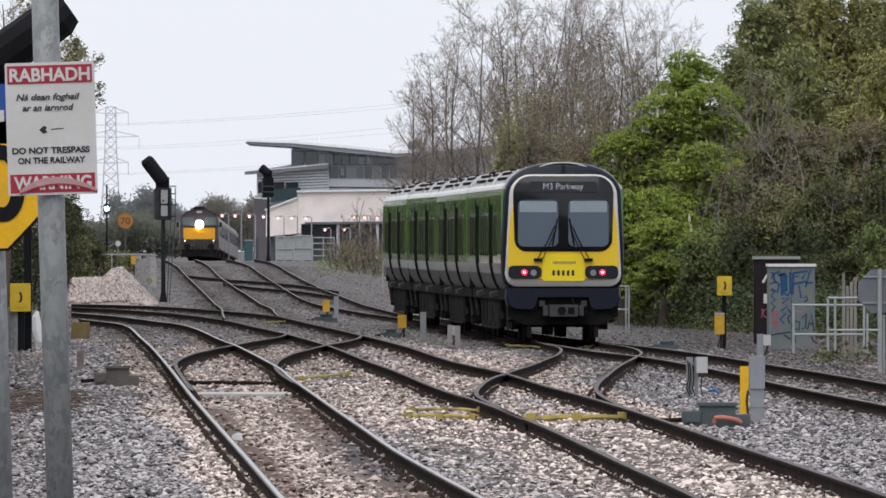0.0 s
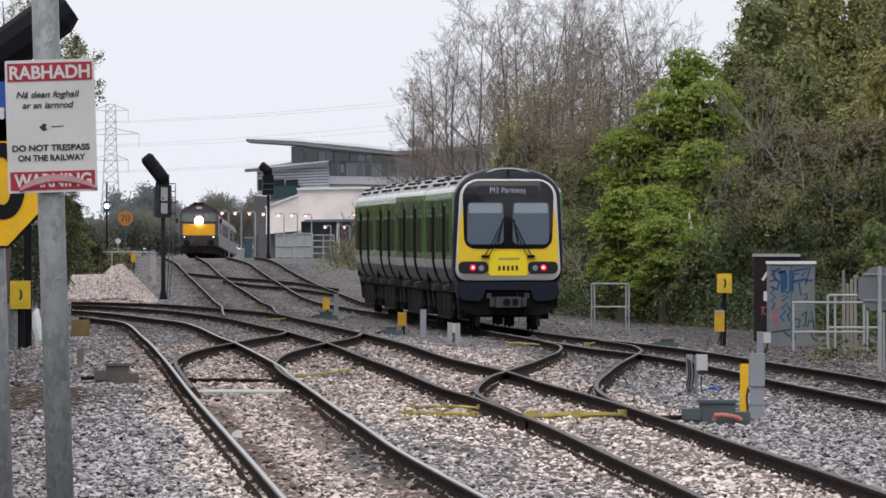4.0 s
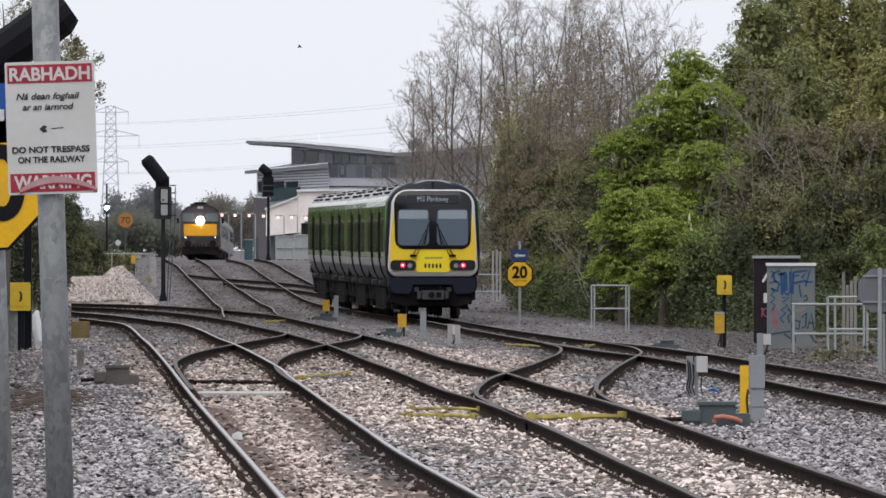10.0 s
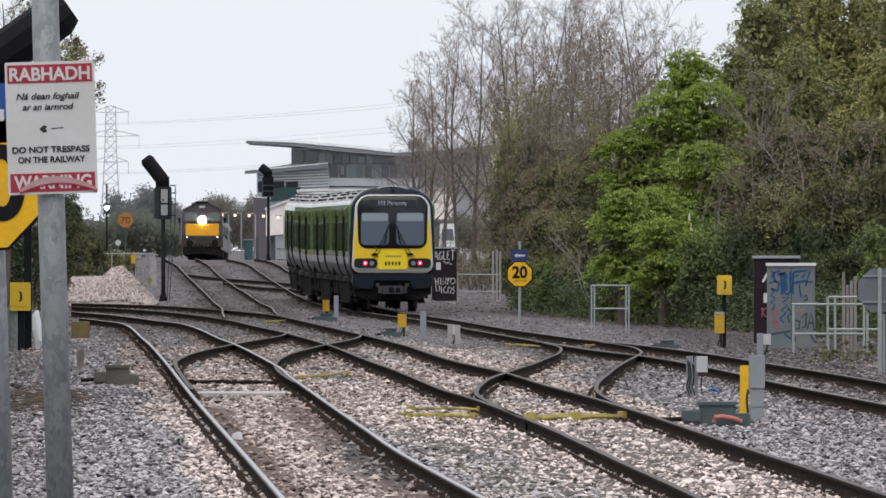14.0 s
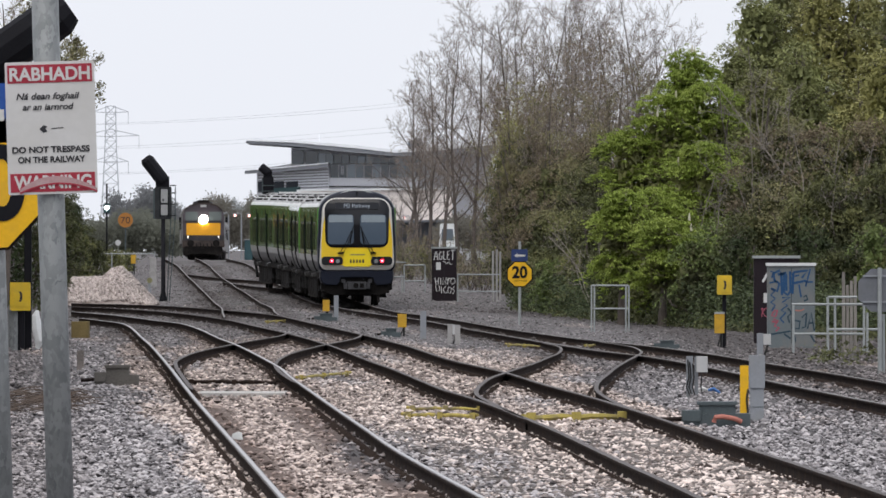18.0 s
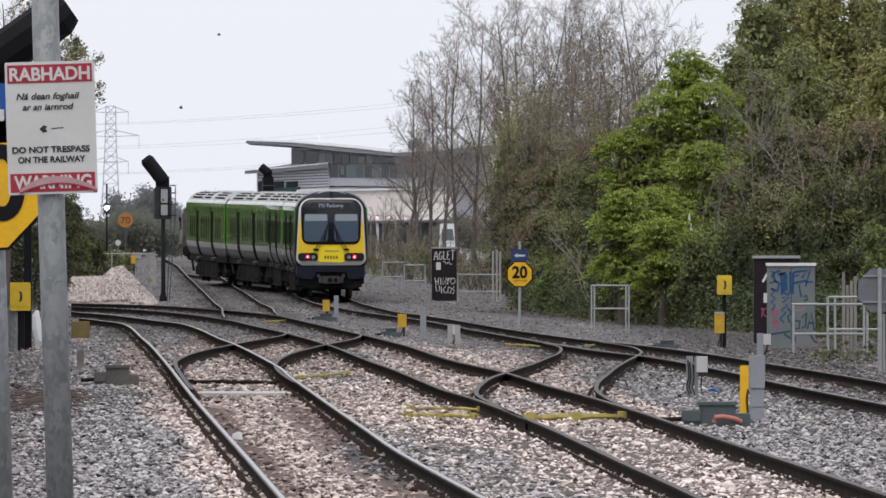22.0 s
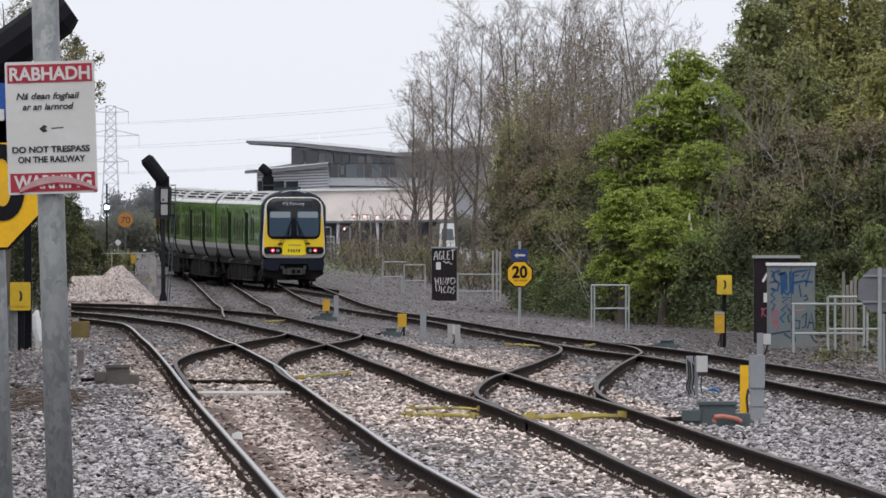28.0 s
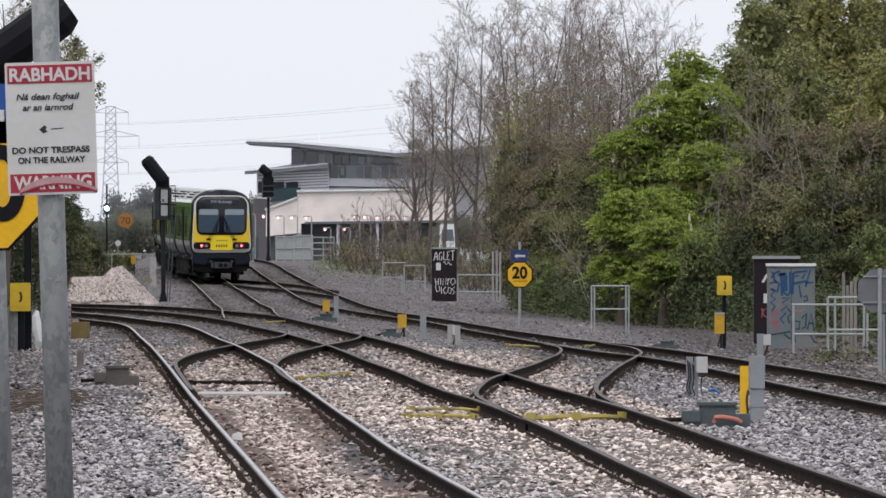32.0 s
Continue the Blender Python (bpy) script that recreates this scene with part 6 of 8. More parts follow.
def office():
    y = 20000.0 / BS
    e = thing("office_building", bx(640), y, -2.2, "modern grey office building with sweeping overhanging roof", "building")
    o = Matrix.Translation((-bx(640), -y, 2.2))
    add = lambda name, b, m, parent=e, label="": part(name, b, m, parent, label)
    pl = lambda pts, d0, d1: Build().plate([(bx(a), bz(b)) for a, b in pts], y + d0, y + d1, o)
    add("wall", pl([(515, 262), (870, 268), (870, 470), (455, 470), (455, 300), (515, 290)], 2, 22), M_CLAD, label="grey clad wall")
    add("main_roof", pl([(437, 250), (520, 253), (640, 264), (700, 271), (780, 266), (880, 256), (880, 266), (780, 274), (700, 277.5), (600, 268.5), (520, 259.5), (437, 254)], -6, 24), M_ROOFMETAL, label="sweeping zinc roof")
    add("roof_sheet", pl([(438, 248), (520, 249.5), (640, 259), (700, 266), (780, 261), (880, 251), (880, 256.5), (780, 266.5), (700, 271.5), (640, 264.5), (520, 253.5), (438, 250.5)], -6.2, 23), M_ROOFSHEEN, label="white strip added for sky sheen along the upper roof")
    add("lower_roof", pl([(434, 303), (500, 298), (582, 290), (582, 296), (500, 304), (434, 308)], -4, 2.2), M_ROOFMETAL, label="sloping lower roof")
    add("lower_roof_sheet", pl([(435, 301.5), (500, 296), (582, 288), (582, 290.2), (500, 298.2), (435, 303.2)], -4.2, 2), M_ROOFSHEEN, label="white strip added for sky sheen along the lower roof")
    # plain dark block added over the pale wall left of the hall
    add("side_block", pl([(449, 350), (477, 352), (477, 470), (449, 470)], -2.6, -2.05), M_DUSK, label="added dark block below the lower wing")
    w = add("lower_wing", pl([(455, 306), (582, 296), (582, 345), (455, 400)], -2, 2), M_CLADPALE, label="horizontally clad lower wing")
    for i in range(9):
        z = 300 + i * 5
        add("cladding_joint", pl([(457, z + 5), (581, z), (581, z + 1.6), (457, z + 6.6)], -2.12, -2.0), M_CLADDARK, w)
    add("spandrel", pl([(582, 315), (740, 317), (740, 331), (582, 329)], -1.2, 2), M_CLADPALE, label="pale spandrel band")
    add("spandrel", pl([(582, 331), (740, 333), (740, 341), (582, 341)], -0.8, 2), M_CLAD)
    for i, x in enumerate((515, 540, 563)):
        add("window", pl([(x + 1, 266 + i), (x + 22, 267 + i), (x + 22, 290), (x + 1, 291)], 1.8, 2), M_DARKPANE)
    for i in range(13):
        x = 563 + i * 14
        z = 268 + 0.07 * (x - 563)
        add("window", pl([(x, z + 3), (x + 12.5, z + 4), (x + 12.5, 289), (x, 289)], 1.75, 2), (M_SKYGLASS, M_DARKPANE, M_DARKPANE, M_MIDPANE)[(i * 3 + i // 4) % 4], label="narrow clerestory window")
    for i in range(11):
        x = 585 + i * 15
        f = add("window", pl([(x, 291), (x + 13, 291), (x + 13, 314), (x, 314)], 1.7, 2), (M_DARKPANE, M_DARKPANE, M_SKYGLASS, M_MIDPANE, M_DARKPANE, M_SKYGLASS)[i % 6], label="large office window")
        add("mullion", pl([(x + 13, 290), (x + 15, 290), (x + 15, 315), (x + 13, 315)], 1.5, 2), M_CLAD, f)
    for x in (603, 606):
        add("blind", pl([(x, 294), (x + 2, 294), (x + 2, 309), (x, 309)], 1.6, 1.7), M_CLADPALE)
    for i in range(3):
        add("window", pl([(457 + i * 25, 322), (478 + i * 25, 321), (478 + i * 25, 339), (457 + i * 25, 340)], -2.3, -2.0), M_STRIPPANE, label="dark strip window")
    add("dark_panel", pl([(478, 334), (532, 331), (532, 349), (480, 357)], -3.0, -2.1), M_DARKGREEN, label="dark green panel")
    add("mast", Build().tube([Vector((bx(565), y + 4, bz(262))) + o.translation, Vector((bx(565), y + 4, bz(238))) + o.translation], 0.06, 6), M_CLADPALE)
    add("roof_plant", pl([(722, 250), (745, 244), (750, 262), (722, 266)], 4, 8), M_SOFFIT)


def white_hall():
    y = 20000.0 / BS - 30
    e = thing("station_hall", bx(620), y, -2.2, "long cream panelled hall beside the station", "building")
    o = Matrix.Translation((-bx(620), -y, 2.2))
    pl = lambda pts, d0, d1: Build().plate([(bx(a), bz(b)) for a, b in pts], y + d0, y + d1, o)
    part("wall", pl([(478, 371), (532, 351), (532, 341), (800, 337), (800, 394), (600, 395), (538, 396), (538, 412), (478, 418)], -1, 10), M_WALLWHITE, e, "cream wall panels")
    part("roof_edge", pl([(531, 338), (804, 334), (804, 337.5), (531, 341.5)], -1.4, 10.4), M_LIDWHITE, e)
    # a solid block coloured dark stands in for the shaded void below the wall
    part("undercroft", pl([(480, 412), (537, 412), (537, 395), (800, 393), (800, 470), (480, 470)], 3, 9), M_SOFFIT, e, "undercroft block with its shade in the colour")
    for x in (534, 600, 668, 736):
        part("pillar", pl([(x, 394), (x + 5, 394), (x + 5, 470), (x, 470)], -0.8, 0.4), M_CLAD, e, "grey pillar")
    part("wing_edge", pl([(476, 370), (532, 349), (532, 352), (476, 373)], -1.3, 10), M_LIDWHITE, e)
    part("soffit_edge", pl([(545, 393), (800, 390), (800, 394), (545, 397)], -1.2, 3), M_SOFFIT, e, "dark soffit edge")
    part("panel_joint", pl([(532, 342), (533, 342), (533, 396), (532, 396)], -1.06, -1.0), M_CLAD, e)


office()
white_hall()

# ---- station lamps, fences and huts past the crest ----
M_GLOW = surf("lit_lamp_lens", (1.0, 0.5, 0.46), 0.4, emit=2.4, var=0.02, bump=0)
M_LAMPPOST = surf("grey_lamp_post", (0.33, 0.34, 0.36), 0.6, 0.2, 0.1, 1, 0)


def station_lamp(px, py, s, lit):
    x, y, z = (px - 784) / s, 20000.0 / s, 2.05 + (427 - py) / s
    g = ground_z(x, y)
    e = thing("platform_lamp", x, y, g, "slender grey platform lamp with lit head" if lit else "slender grey platform lamp", "street lamp", "platform lamps")
    h = z - g
    part("pole", Build().tube([(0.55, 0, 0), (0.55, 0, h), (0.4, 0, h + 0.16), (0, 0, h + 0.12)], [0.08, 0.06, 0.05, 0.05], 8), M_LAMPPOST, e)
    hd = part("lamp_head", Build().box(-0.3, 0.25, -0.15, 0.15, h + 0.04, h + 0.16), M_LAMPPOST, e)
    part("lens", Build().tube([(-0.05, -0.17, h - 0.06), (-0.05, 0.1, h - 0.02)], 0.125, 10), M_GLOW if lit else M_PALEBOX, hd)


for px, py, s in ((394, 380, 19), (417, 380.5, 18.6), (442, 381, 18.2), (467, 382, 17.8), (493, 384, 17.4), (517, 384, 17.2), (542, 385, 17.0), (627, 383, 17.6), (646, 383, 17.5), (668, 384, 17.4), (690, 384, 17.3), (716, 385, 17.2)):
    station_lamp(px, py, s, True)
for px in (576, 610):
    station_lamp(px, 405, 17.2, True)


def panel_fence(px0, px1, py0, s, label):
    x0, x1, y = (px0 - 784) / s, (px1 - 784) / s, 20000.0 / s
    g = ground_z((x0 + x1) / 2, y)
    h = 2.05 + (427 - py0) / s - g
    e = thing("metal_gate", x0, y, g, label, "gate", "metal gates")
    part("sheet", Build().box(0.05, x1 - x0 - 0.05, 0.0, 0.05, 0.12, h - 0.05), M_GALV_DULL, e, "grey sheet infill")
    for x in (0.0, (x1 - x0) / 2, x1 - x0):
        part("post", Build().tube([(x, 0, 0), (x, 0, h)], 0.06, 8), M_GALV_DULL, e)
    for z in (0.12, h * 0.5, h - 0.05):
        part("rail_bar", Build().tube([(0, -0.06, z), (x1 - x0, -0.06, z)], 0.035, 6), M_LAMPPOST, e)


panel_fence(489, 519, 417, 27, "grey sheeted metal gate beside the line")
panel_fence(521, 552, 415, 27.5, "grey sheeted metal gate leaning slightly")
k = 28.0
bar_frame("tube_railing", (-7.57, 714.3, 0.85), [(-19 / k, 42 / k), (0, 40 / k), (19 / k, 42 / k)], [(-19 / k, 19 / k, z / k) for z in (41, 31, 20, 9)], 0.04, "four-bar galvanised railing near the gates", "tube railings")
e = thing("equipment_hut", -14.33, 833.3, 0.62, "small blue-green equipment hut by the line", "hut")
part("walls", Build().box(-0.3, 0.3, -0.5, 0.5, 0, 1.5), surf("teal_paint", (0.045, 0.095, 0.11), 0.6), e)
part("roof", Build().box(-0.34, 0.34, -0.56, 0.56, 1.5, 1.58), M_LAMPPOST, e)
for px, pt, w in ((405, 405, 0.1), (427, 385, 0.12), (455, 415, 0.25), (487, 412, 0.2), (530, 408, 0.16)):
    s = 23.0
    e = thing("utility_post", (px - 784) / s, 20000.0 / s, ground_z((px - 784) / s, 20000.0 / s), "slim dark post beside the platform", "post", "platform posts")
    part("upright", Build().tube([(0, 0, 0), (0, 0, (462 - pt) / s)], w / 2, 8), M_LAMPPOST if w < 0.2 else M_MACHINE, e)

# far signal with a white light, and the 70 speed sign
e = thing("railway_signal", -27.05, 909.1, 0.11, "far signal post with bright white light", "signal", "railway signals")
part("post", Build().tube([(0, 0, 0), (0, 0, 4.55 + 2)], 0.07, 8), M_BLACK, e)
zl = 4.69 - ground_z((-27.05, 909.1)[0], (-27.05, 909.1)[1])
part("signal_head", Build().plate(round_rect(-0.28, 0.28, zl - 0.45, zl + 0.4, 0.2), -0.05, 0.1), M_DARKGREEN, e)
part("lamp", Build().tube([(0, -0.12, zl), (0, -0.05, zl)], 0.19, 14), surf("lit_signal_lamp", (0.9, 1.0, 0.96), 0.4, emit=6.0, var=0.01, bump=0), e, "bright white signal lamp")
e = thing("speed_sign", -17.03, 606.1, 0.61, "round orange 70 speed sign on thin post", "sign", "speed signs")
zl = 3.14 - ground_z((-17.03, 606.1)[0], (-17.03, 606.1)[1])
part("post", Build().tube([(0, 0.03, 0), (0, 0.03, zl)], 0.04, 8), M_MACHINE, e)
disc = part("plate", Build().tube([(0, 0.0, zl), (0, -0.02, zl)], 0.40, 24), surf("faded_orange_enamel", (0.40, 0.17, 0.04), 0.6), e, "faded orange round plate")
text_part("numeral", "70", 0.5, M_INK, disc, (0, -0.025, zl - 0.17), 0.5, split=True)
e = bar_frame("tube_railing", (-16.28, 555.6, 0.28), [(-2.0, 1.25), (0.0, 1.2), (2.1, 1.25)], [(-2.0, 2.1, 1.15)], 0.03, "single-bar pale fence beyond the ballast heap", "tube railings")
e = thing("lamp_bracket", -19.17, 666.7, 0.80, "small pale lamp on a short bracket", "lamp")
part("pole", Build().tube([(-0.6, 0, 0.9), (0, 0, 1.35), (0, 0, 0)], 0.03, 6), M_GALV_DULL, e)
part("disc", Build().tube([(0, -0.05, 2.05 - 0.9), (0, 0, 2.05 - 0.9)], 0.17, 12), M_PALEBOX, e)


# ---- pylon and wires ----
def pylon():
    s = 5.0
    x, y = (196 - 784) / s, 20000.0 / s
    e = thing("electricity_pylon", x, y, -2.2, "grey lattice electricity pylon in the distance", "pylon")
    z = lambda py: 2.05 + (427 - py) / s + 2.2
    wid = lambda h: np.interp(h, [0, z(360), z(260), z(188)], [5.2, 3.0, 2.0, 1.7])
    levels = [0, 8, 15] + [z(p) for p in (345, 325, 305, 286, 268, 250, 234, 218, 203, 188)]
    b = Build()
    for sx in (-1, 1):
        for sy in (-1, 1):
            b.tube([(sx * wid(h), sy * wid(h), h) for h in levels], 0.16, 4)
    for h0, h1 in zip(levels, levels[1:]):
        for sx in (-1, 1):
            b.tube([(sx * wid(h0), -wid(h0), h0), (-sx * wid(h1), -wid(h1), h1)], 0.11, 4)
            b.tube([(sx * wid(h0), wid(h0), h0), (-sx * wid(h1), wid(h1), h1)], 0.11, 4)
        b.tube([(-wid(h1), -wid(h1), h1), (wid(h1), -wid(h1), h1)], 0.1, 4)
    part("tower", b, M_PYLON, e)
    for py, reach in ((198, 6.2), (240, 10.0), (286, 6.2)):
        arm = Build()
        for k in (-1, 1):
            arm.tube([(0, 0, z(py) + 2.2), (k * reach, 0, z(py))], 0.15, 4)
            arm.tube([(0, 0, z(py) - 0.4), (k * reach, 0, z(py))], 0.13, 4)
            arm.tube([(k * reach, 0, z(py)), (k * reach, 0, z(py) - 4.4)], 0.12, 4)
        part("cross_arm", arm, M_PYLON, e)
        for k in (-1, 1):
            for far in (-1, 1):
                pts = [(k * reach + far * i * 22, -i * 10 * far, z(py) - 4.4 + (0.65 * i + 0.15 * i * i if far > 0 else -0.3 * i)) for i in range(13)]
                part("wire", Build().tube(pts, 0.05, 4), M_PYLON, e, "thin overhead wire")


# steel paled towards the sky, its distance haze put into the colour
M_PYLON = surf("hazy_grey_steel", (0.56, 0.58, 0.62), 0.7, 0.0, 0.05, 0.5, 0)
pylon()


# ---- a parked van glimpsed behind the bare trees ----
def parked_van():
    s = 19.0
    x, y = (792 - 784) / s, 20000.0 / s
    e = thing("parked_van", x, y, ground_z(x, y) + 0.0, "white parked van behind the bare trees", "van")
    h = 2.05 + (427 - 396) / s - ground_z(x, y)
    prof = [(-0.78, 0.35), (0.78, 0.35), (0.8, h * 0.55), (0.7, h - 0.1), (0.56, h), (-0.56, h), (-0.7, h - 0.1), (-0.8, h * 0.55)]
    part("body", Build().plate(prof, 0.0, 4.6), M_LIDWHITE, e, "white body")
    part("windscreen", Build().plate([(-0.6, h * 0.66), (0.6, h * 0.66), (0.5, h - 0.5), (-0.5, h - 0.5)], -0.03, 0.0), M_DARKPANE, e, "dark windscreen")
    for k in (-1, 1):
        part("headlight", Build().box(k * 0.58 - 0.12, k * 0.58 + 0.12, -0.03, 0.0, h * 0.34, h * 0.42), M_PALEBOX, e)
        for yy in (0.9, 3.7):
            part("wheel", Build().tube([(k * 0.6, yy, 0.34), (k * 0.8, yy, 0.34)], 0.34, 16), M_CABLE, e)
    part("bumper", Build().box(-0.78, 0.78, -0.08, 0.0, 0.35, 0.62), M_MACHINE, e)


parked_van()


# ---- trees and hedges ----
def leaf_mat(name, col, var=0.55, warm=None, thin=0.0):
    """Leaves that differ one from the next; thin: the share of light that passes through them."""
    m = surf(name, col, 0.55, 0, var, 0.5, 0, warm, 0.85, 1.1, island=1.2, spec=0.08)
    if thin:
        n, l = m.node_tree.nodes, m.node_tree.links
        b, out = n["Principled BSDF"], n["Material Output"]
        through_leaf, mix = n.new("ShaderNodeBsdfTranslucent"), n.new("ShaderNodeMixShader")
        l.new(b.inputs["Base Color"].links[0].from_socket, through_leaf.inputs["Color"])
        mix.inputs[0].default_value = thin
        l.new(b.outputs[0], mix.inputs[1])
        l.new(through_leaf.outputs[0], mix.inputs[2])
        l.new(mix.outputs[0], out.inputs["Surface"])
    return m


M_BARK = surf("grey_brown_bark", (0.115, 0.098, 0.087), 0.9, 0, 0.35, 3, 0.3, spec=0.05)
M_TWIG = surf("pale_grey_twigs", (0.25, 0.213, 0.187), 0.9, 0, 0.3, 3, 0, spec=0.05)
M_LEAF_OLIVE = leaf_mat("olive_spring_leaves", (0.19, 0.178, 0.096), 0.6, (0.29, 0.27, 0.13))
M_LEAF_BROWN = leaf_mat("brownish_opening_buds", (0.188, 0.15, 0.106), 0.55, (0.225, 0.2, 0.105))
M_LEAF_BRIGHT = leaf_mat("fresh_chestnut_leaves", (0.205, 0.265, 0.052), 0.55, (0.325, 0.385, 0.095), thin=0.3)
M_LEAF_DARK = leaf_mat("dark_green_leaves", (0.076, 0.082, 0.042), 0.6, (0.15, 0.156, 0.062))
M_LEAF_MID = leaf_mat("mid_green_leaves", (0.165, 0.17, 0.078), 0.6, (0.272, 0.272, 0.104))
M_LEAF_CROWN = leaf_mat("olive_green_crown_leaves", (0.195, 0.208, 0.09), 0.6, (0.30, 0.32, 0.12))
M_LEAF_YELLOW = leaf_mat("yellow_green_new_leaves", (0.27, 0.262, 0.1), 0.6, (0.40, 0.38, 0.17))
M_LEAF_FRESH = leaf_mat("small_fresh_green_leaves", (0.135, 0.175, 0.062), 0.65, (0.25, 0.30, 0.11))
M_PALETWIG = surf("pale_bleached_twigs", (0.24, 0.215, 0.19), 0.9, 0, 0.25, 3, 0, spec=0.05)
# distance haze is painted here: pale tones, little variation, translucency to soften shading
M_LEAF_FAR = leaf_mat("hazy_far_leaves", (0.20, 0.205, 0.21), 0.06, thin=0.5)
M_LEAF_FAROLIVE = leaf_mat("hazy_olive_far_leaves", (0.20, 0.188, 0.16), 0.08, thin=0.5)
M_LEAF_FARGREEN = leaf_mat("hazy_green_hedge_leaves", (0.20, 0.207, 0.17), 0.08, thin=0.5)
# ivy green lowered further to paint the dark gaps low in the hedge
M_LEAF_IVY = leaf_mat("shade_darkened_ivy_leaves", (0.052, 0.068, 0.034), 0.7, (0.12, 0.14, 0.06))
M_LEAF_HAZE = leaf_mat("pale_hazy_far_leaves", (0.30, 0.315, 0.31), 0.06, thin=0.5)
M_BLOSSOM = surf("cream_blossom", (0.5, 0.47, 0.36), 0.7, 0, 0.2, 3, 0)


def leaf_mesh(name, centres, per, scatter, size, seed, flat=0.5, squash=0.75):
    """Many small folded leaves in clumps round the centres."""
    r = np.random.default_rng(seed)
    c = np.repeat(np.array([tuple(p) for p in centres]), per, axis=0)
    n = len(c)
    c = c + r.normal(0, 1, (n, 3)) * np.array([scatter, scatter, scatter * squash])
    a, t = r.uniform(0, 6.283, n), r.normal(0.0, flat, n)
    u = np.stack([np.cos(a) * np.cos(t), np.sin(a) * np.cos(t), np.sin(t)], 1)
    w = np.cross(u, r.normal(0, 1, (n, 3)))
    w /= np.linalg.norm(w, axis=1)[:, None] + 1e-9
    ln = (size * r.uniform(0.6, 1.4, n))[:, None]
    v = np.stack([c - u * ln * 0.8 + w * ln * 0.55, c - u * ln * 0.8 - w * ln * 0.55, c + u * ln], 1)
    return numpy_mesh(name, v.reshape(-1, 3), np.arange(n * 3).reshape(-1, 3))


def unit(v):
    return v / (np.linalg.norm(v, axis=-1, keepdims=True) + 1e-9)


def tubes(pts, rad, sides):
    """Round tapering bars through rows of points, as arrays of vertices and quads."""
    n, k, _ = pts.shape
    t = unit(np.gradient(pts, axis=1))
    ref = np.where(np.abs(t[..., 2:]) > 0.9, np.array([1.0, 0, 0]), np.array([0, 0, 1.0]))
    a = unit(np.cross(t, ref))
    b = np.cross(t, a)
    w = 2 * np.pi * np.arange(sides) / sides
    v = pts[:, :, None] + rad[:, :, None, None] * (a[:, :, None] * np.cos(w)[:, None] + b[:, :, None] * np.sin(w)[:, None])
    base = (np.arange(n)[:, None] * k + np.arange(k - 1)[None]).ravel() * sides
    f = [np.stack([base + j, base + (j + 1) % sides, base + sides + (j + 1) % sides, base + sides + j], 1) for j in range(sides)]
    return v.reshape(-1, 3), np.concatenate(f)


def joined(name, pieces):
    vs, fs, o = [], [], 0
    for v, f in pieces:
        vs.append(v)
        fs.append(f + o)
        o += len(v)
    return numpy_mesh(name, np.concatenate(vs), np.concatenate(fs))


def run_out(r, start, d, length, r0, r1, k, up, wob):
    """Limbs that leave in a direction and bend upwards as they go."""
    n = len(start)
    pts, rad, p = [start], [r0], start
    for i in range(1, k + 1):
        d = unit(d + np.array([0, 0, 1.0]) * (up / k) + r.normal(0, wob, (n, 3)))
        p = p + d * (length / k)[:, None]
        pts.append(p)
        rad.append(r0 + (r1 - r0) * i / k)
    return np.stack(pts, 1), np.stack(rad, 1)


def bud(r, pts, rad, length, n, f0, f1, lo, hi, ratio, k, up, wob, fall, rmin, shrink=0.6):
    """The next order of branches along each limb."""
    m, kp = len(pts), pts.shape[1] - 1
    f = f0 + (f1 - f0) * (np.arange(n)[None] + r.random((m, n))) / n
    u = np.clip(f * kp, 0, kp - 1e-4)
    i = u.astype(int)
    q = (u - i)[..., None]
    row = np.arange(m)[:, None]
    p = pts[row, i] * (1 - q) + pts[row, i + 1] * q
    t = unit(pts[row, i + 1] - pts[row, i]).reshape(-1, 3)
    rr = (rad[row, i] * (1 - q[..., 0]) + rad[row, i + 1] * q[..., 0]).ravel()
    ref = np.where(np.abs(t[:, 2:]) > 0.9, np.array([1.0, 0, 0]), np.array([0, 0, 1.0]))
    a = unit(np.cross(t, ref))
    b = np.cross(t, a)
    az = (np.arange(n)[None] * 2.4 + r.uniform(0, 6.283, (m, 1)) + r.normal(0, 0.5, (m, n))).ravel()[:, None]
    ang = r.uniform(lo, hi, (m * n, 1))
    d = t * np.cos(ang) + (a * np.cos(az) + b * np.sin(az)) * np.sin(ang)
    ln = np.repeat(length, n) * ratio * (1 - fall * f.ravel()) * r.uniform(0.7, 1.25, m * n)
    r0 = np.maximum(rr * shrink, rmin)
    pp, rd = run_out(r, p.reshape(-1, 3), d, ln, r0, np.maximum(r0 * 0.45, rmin * 0.8), k, up, wob)
    return pp, rd, ln


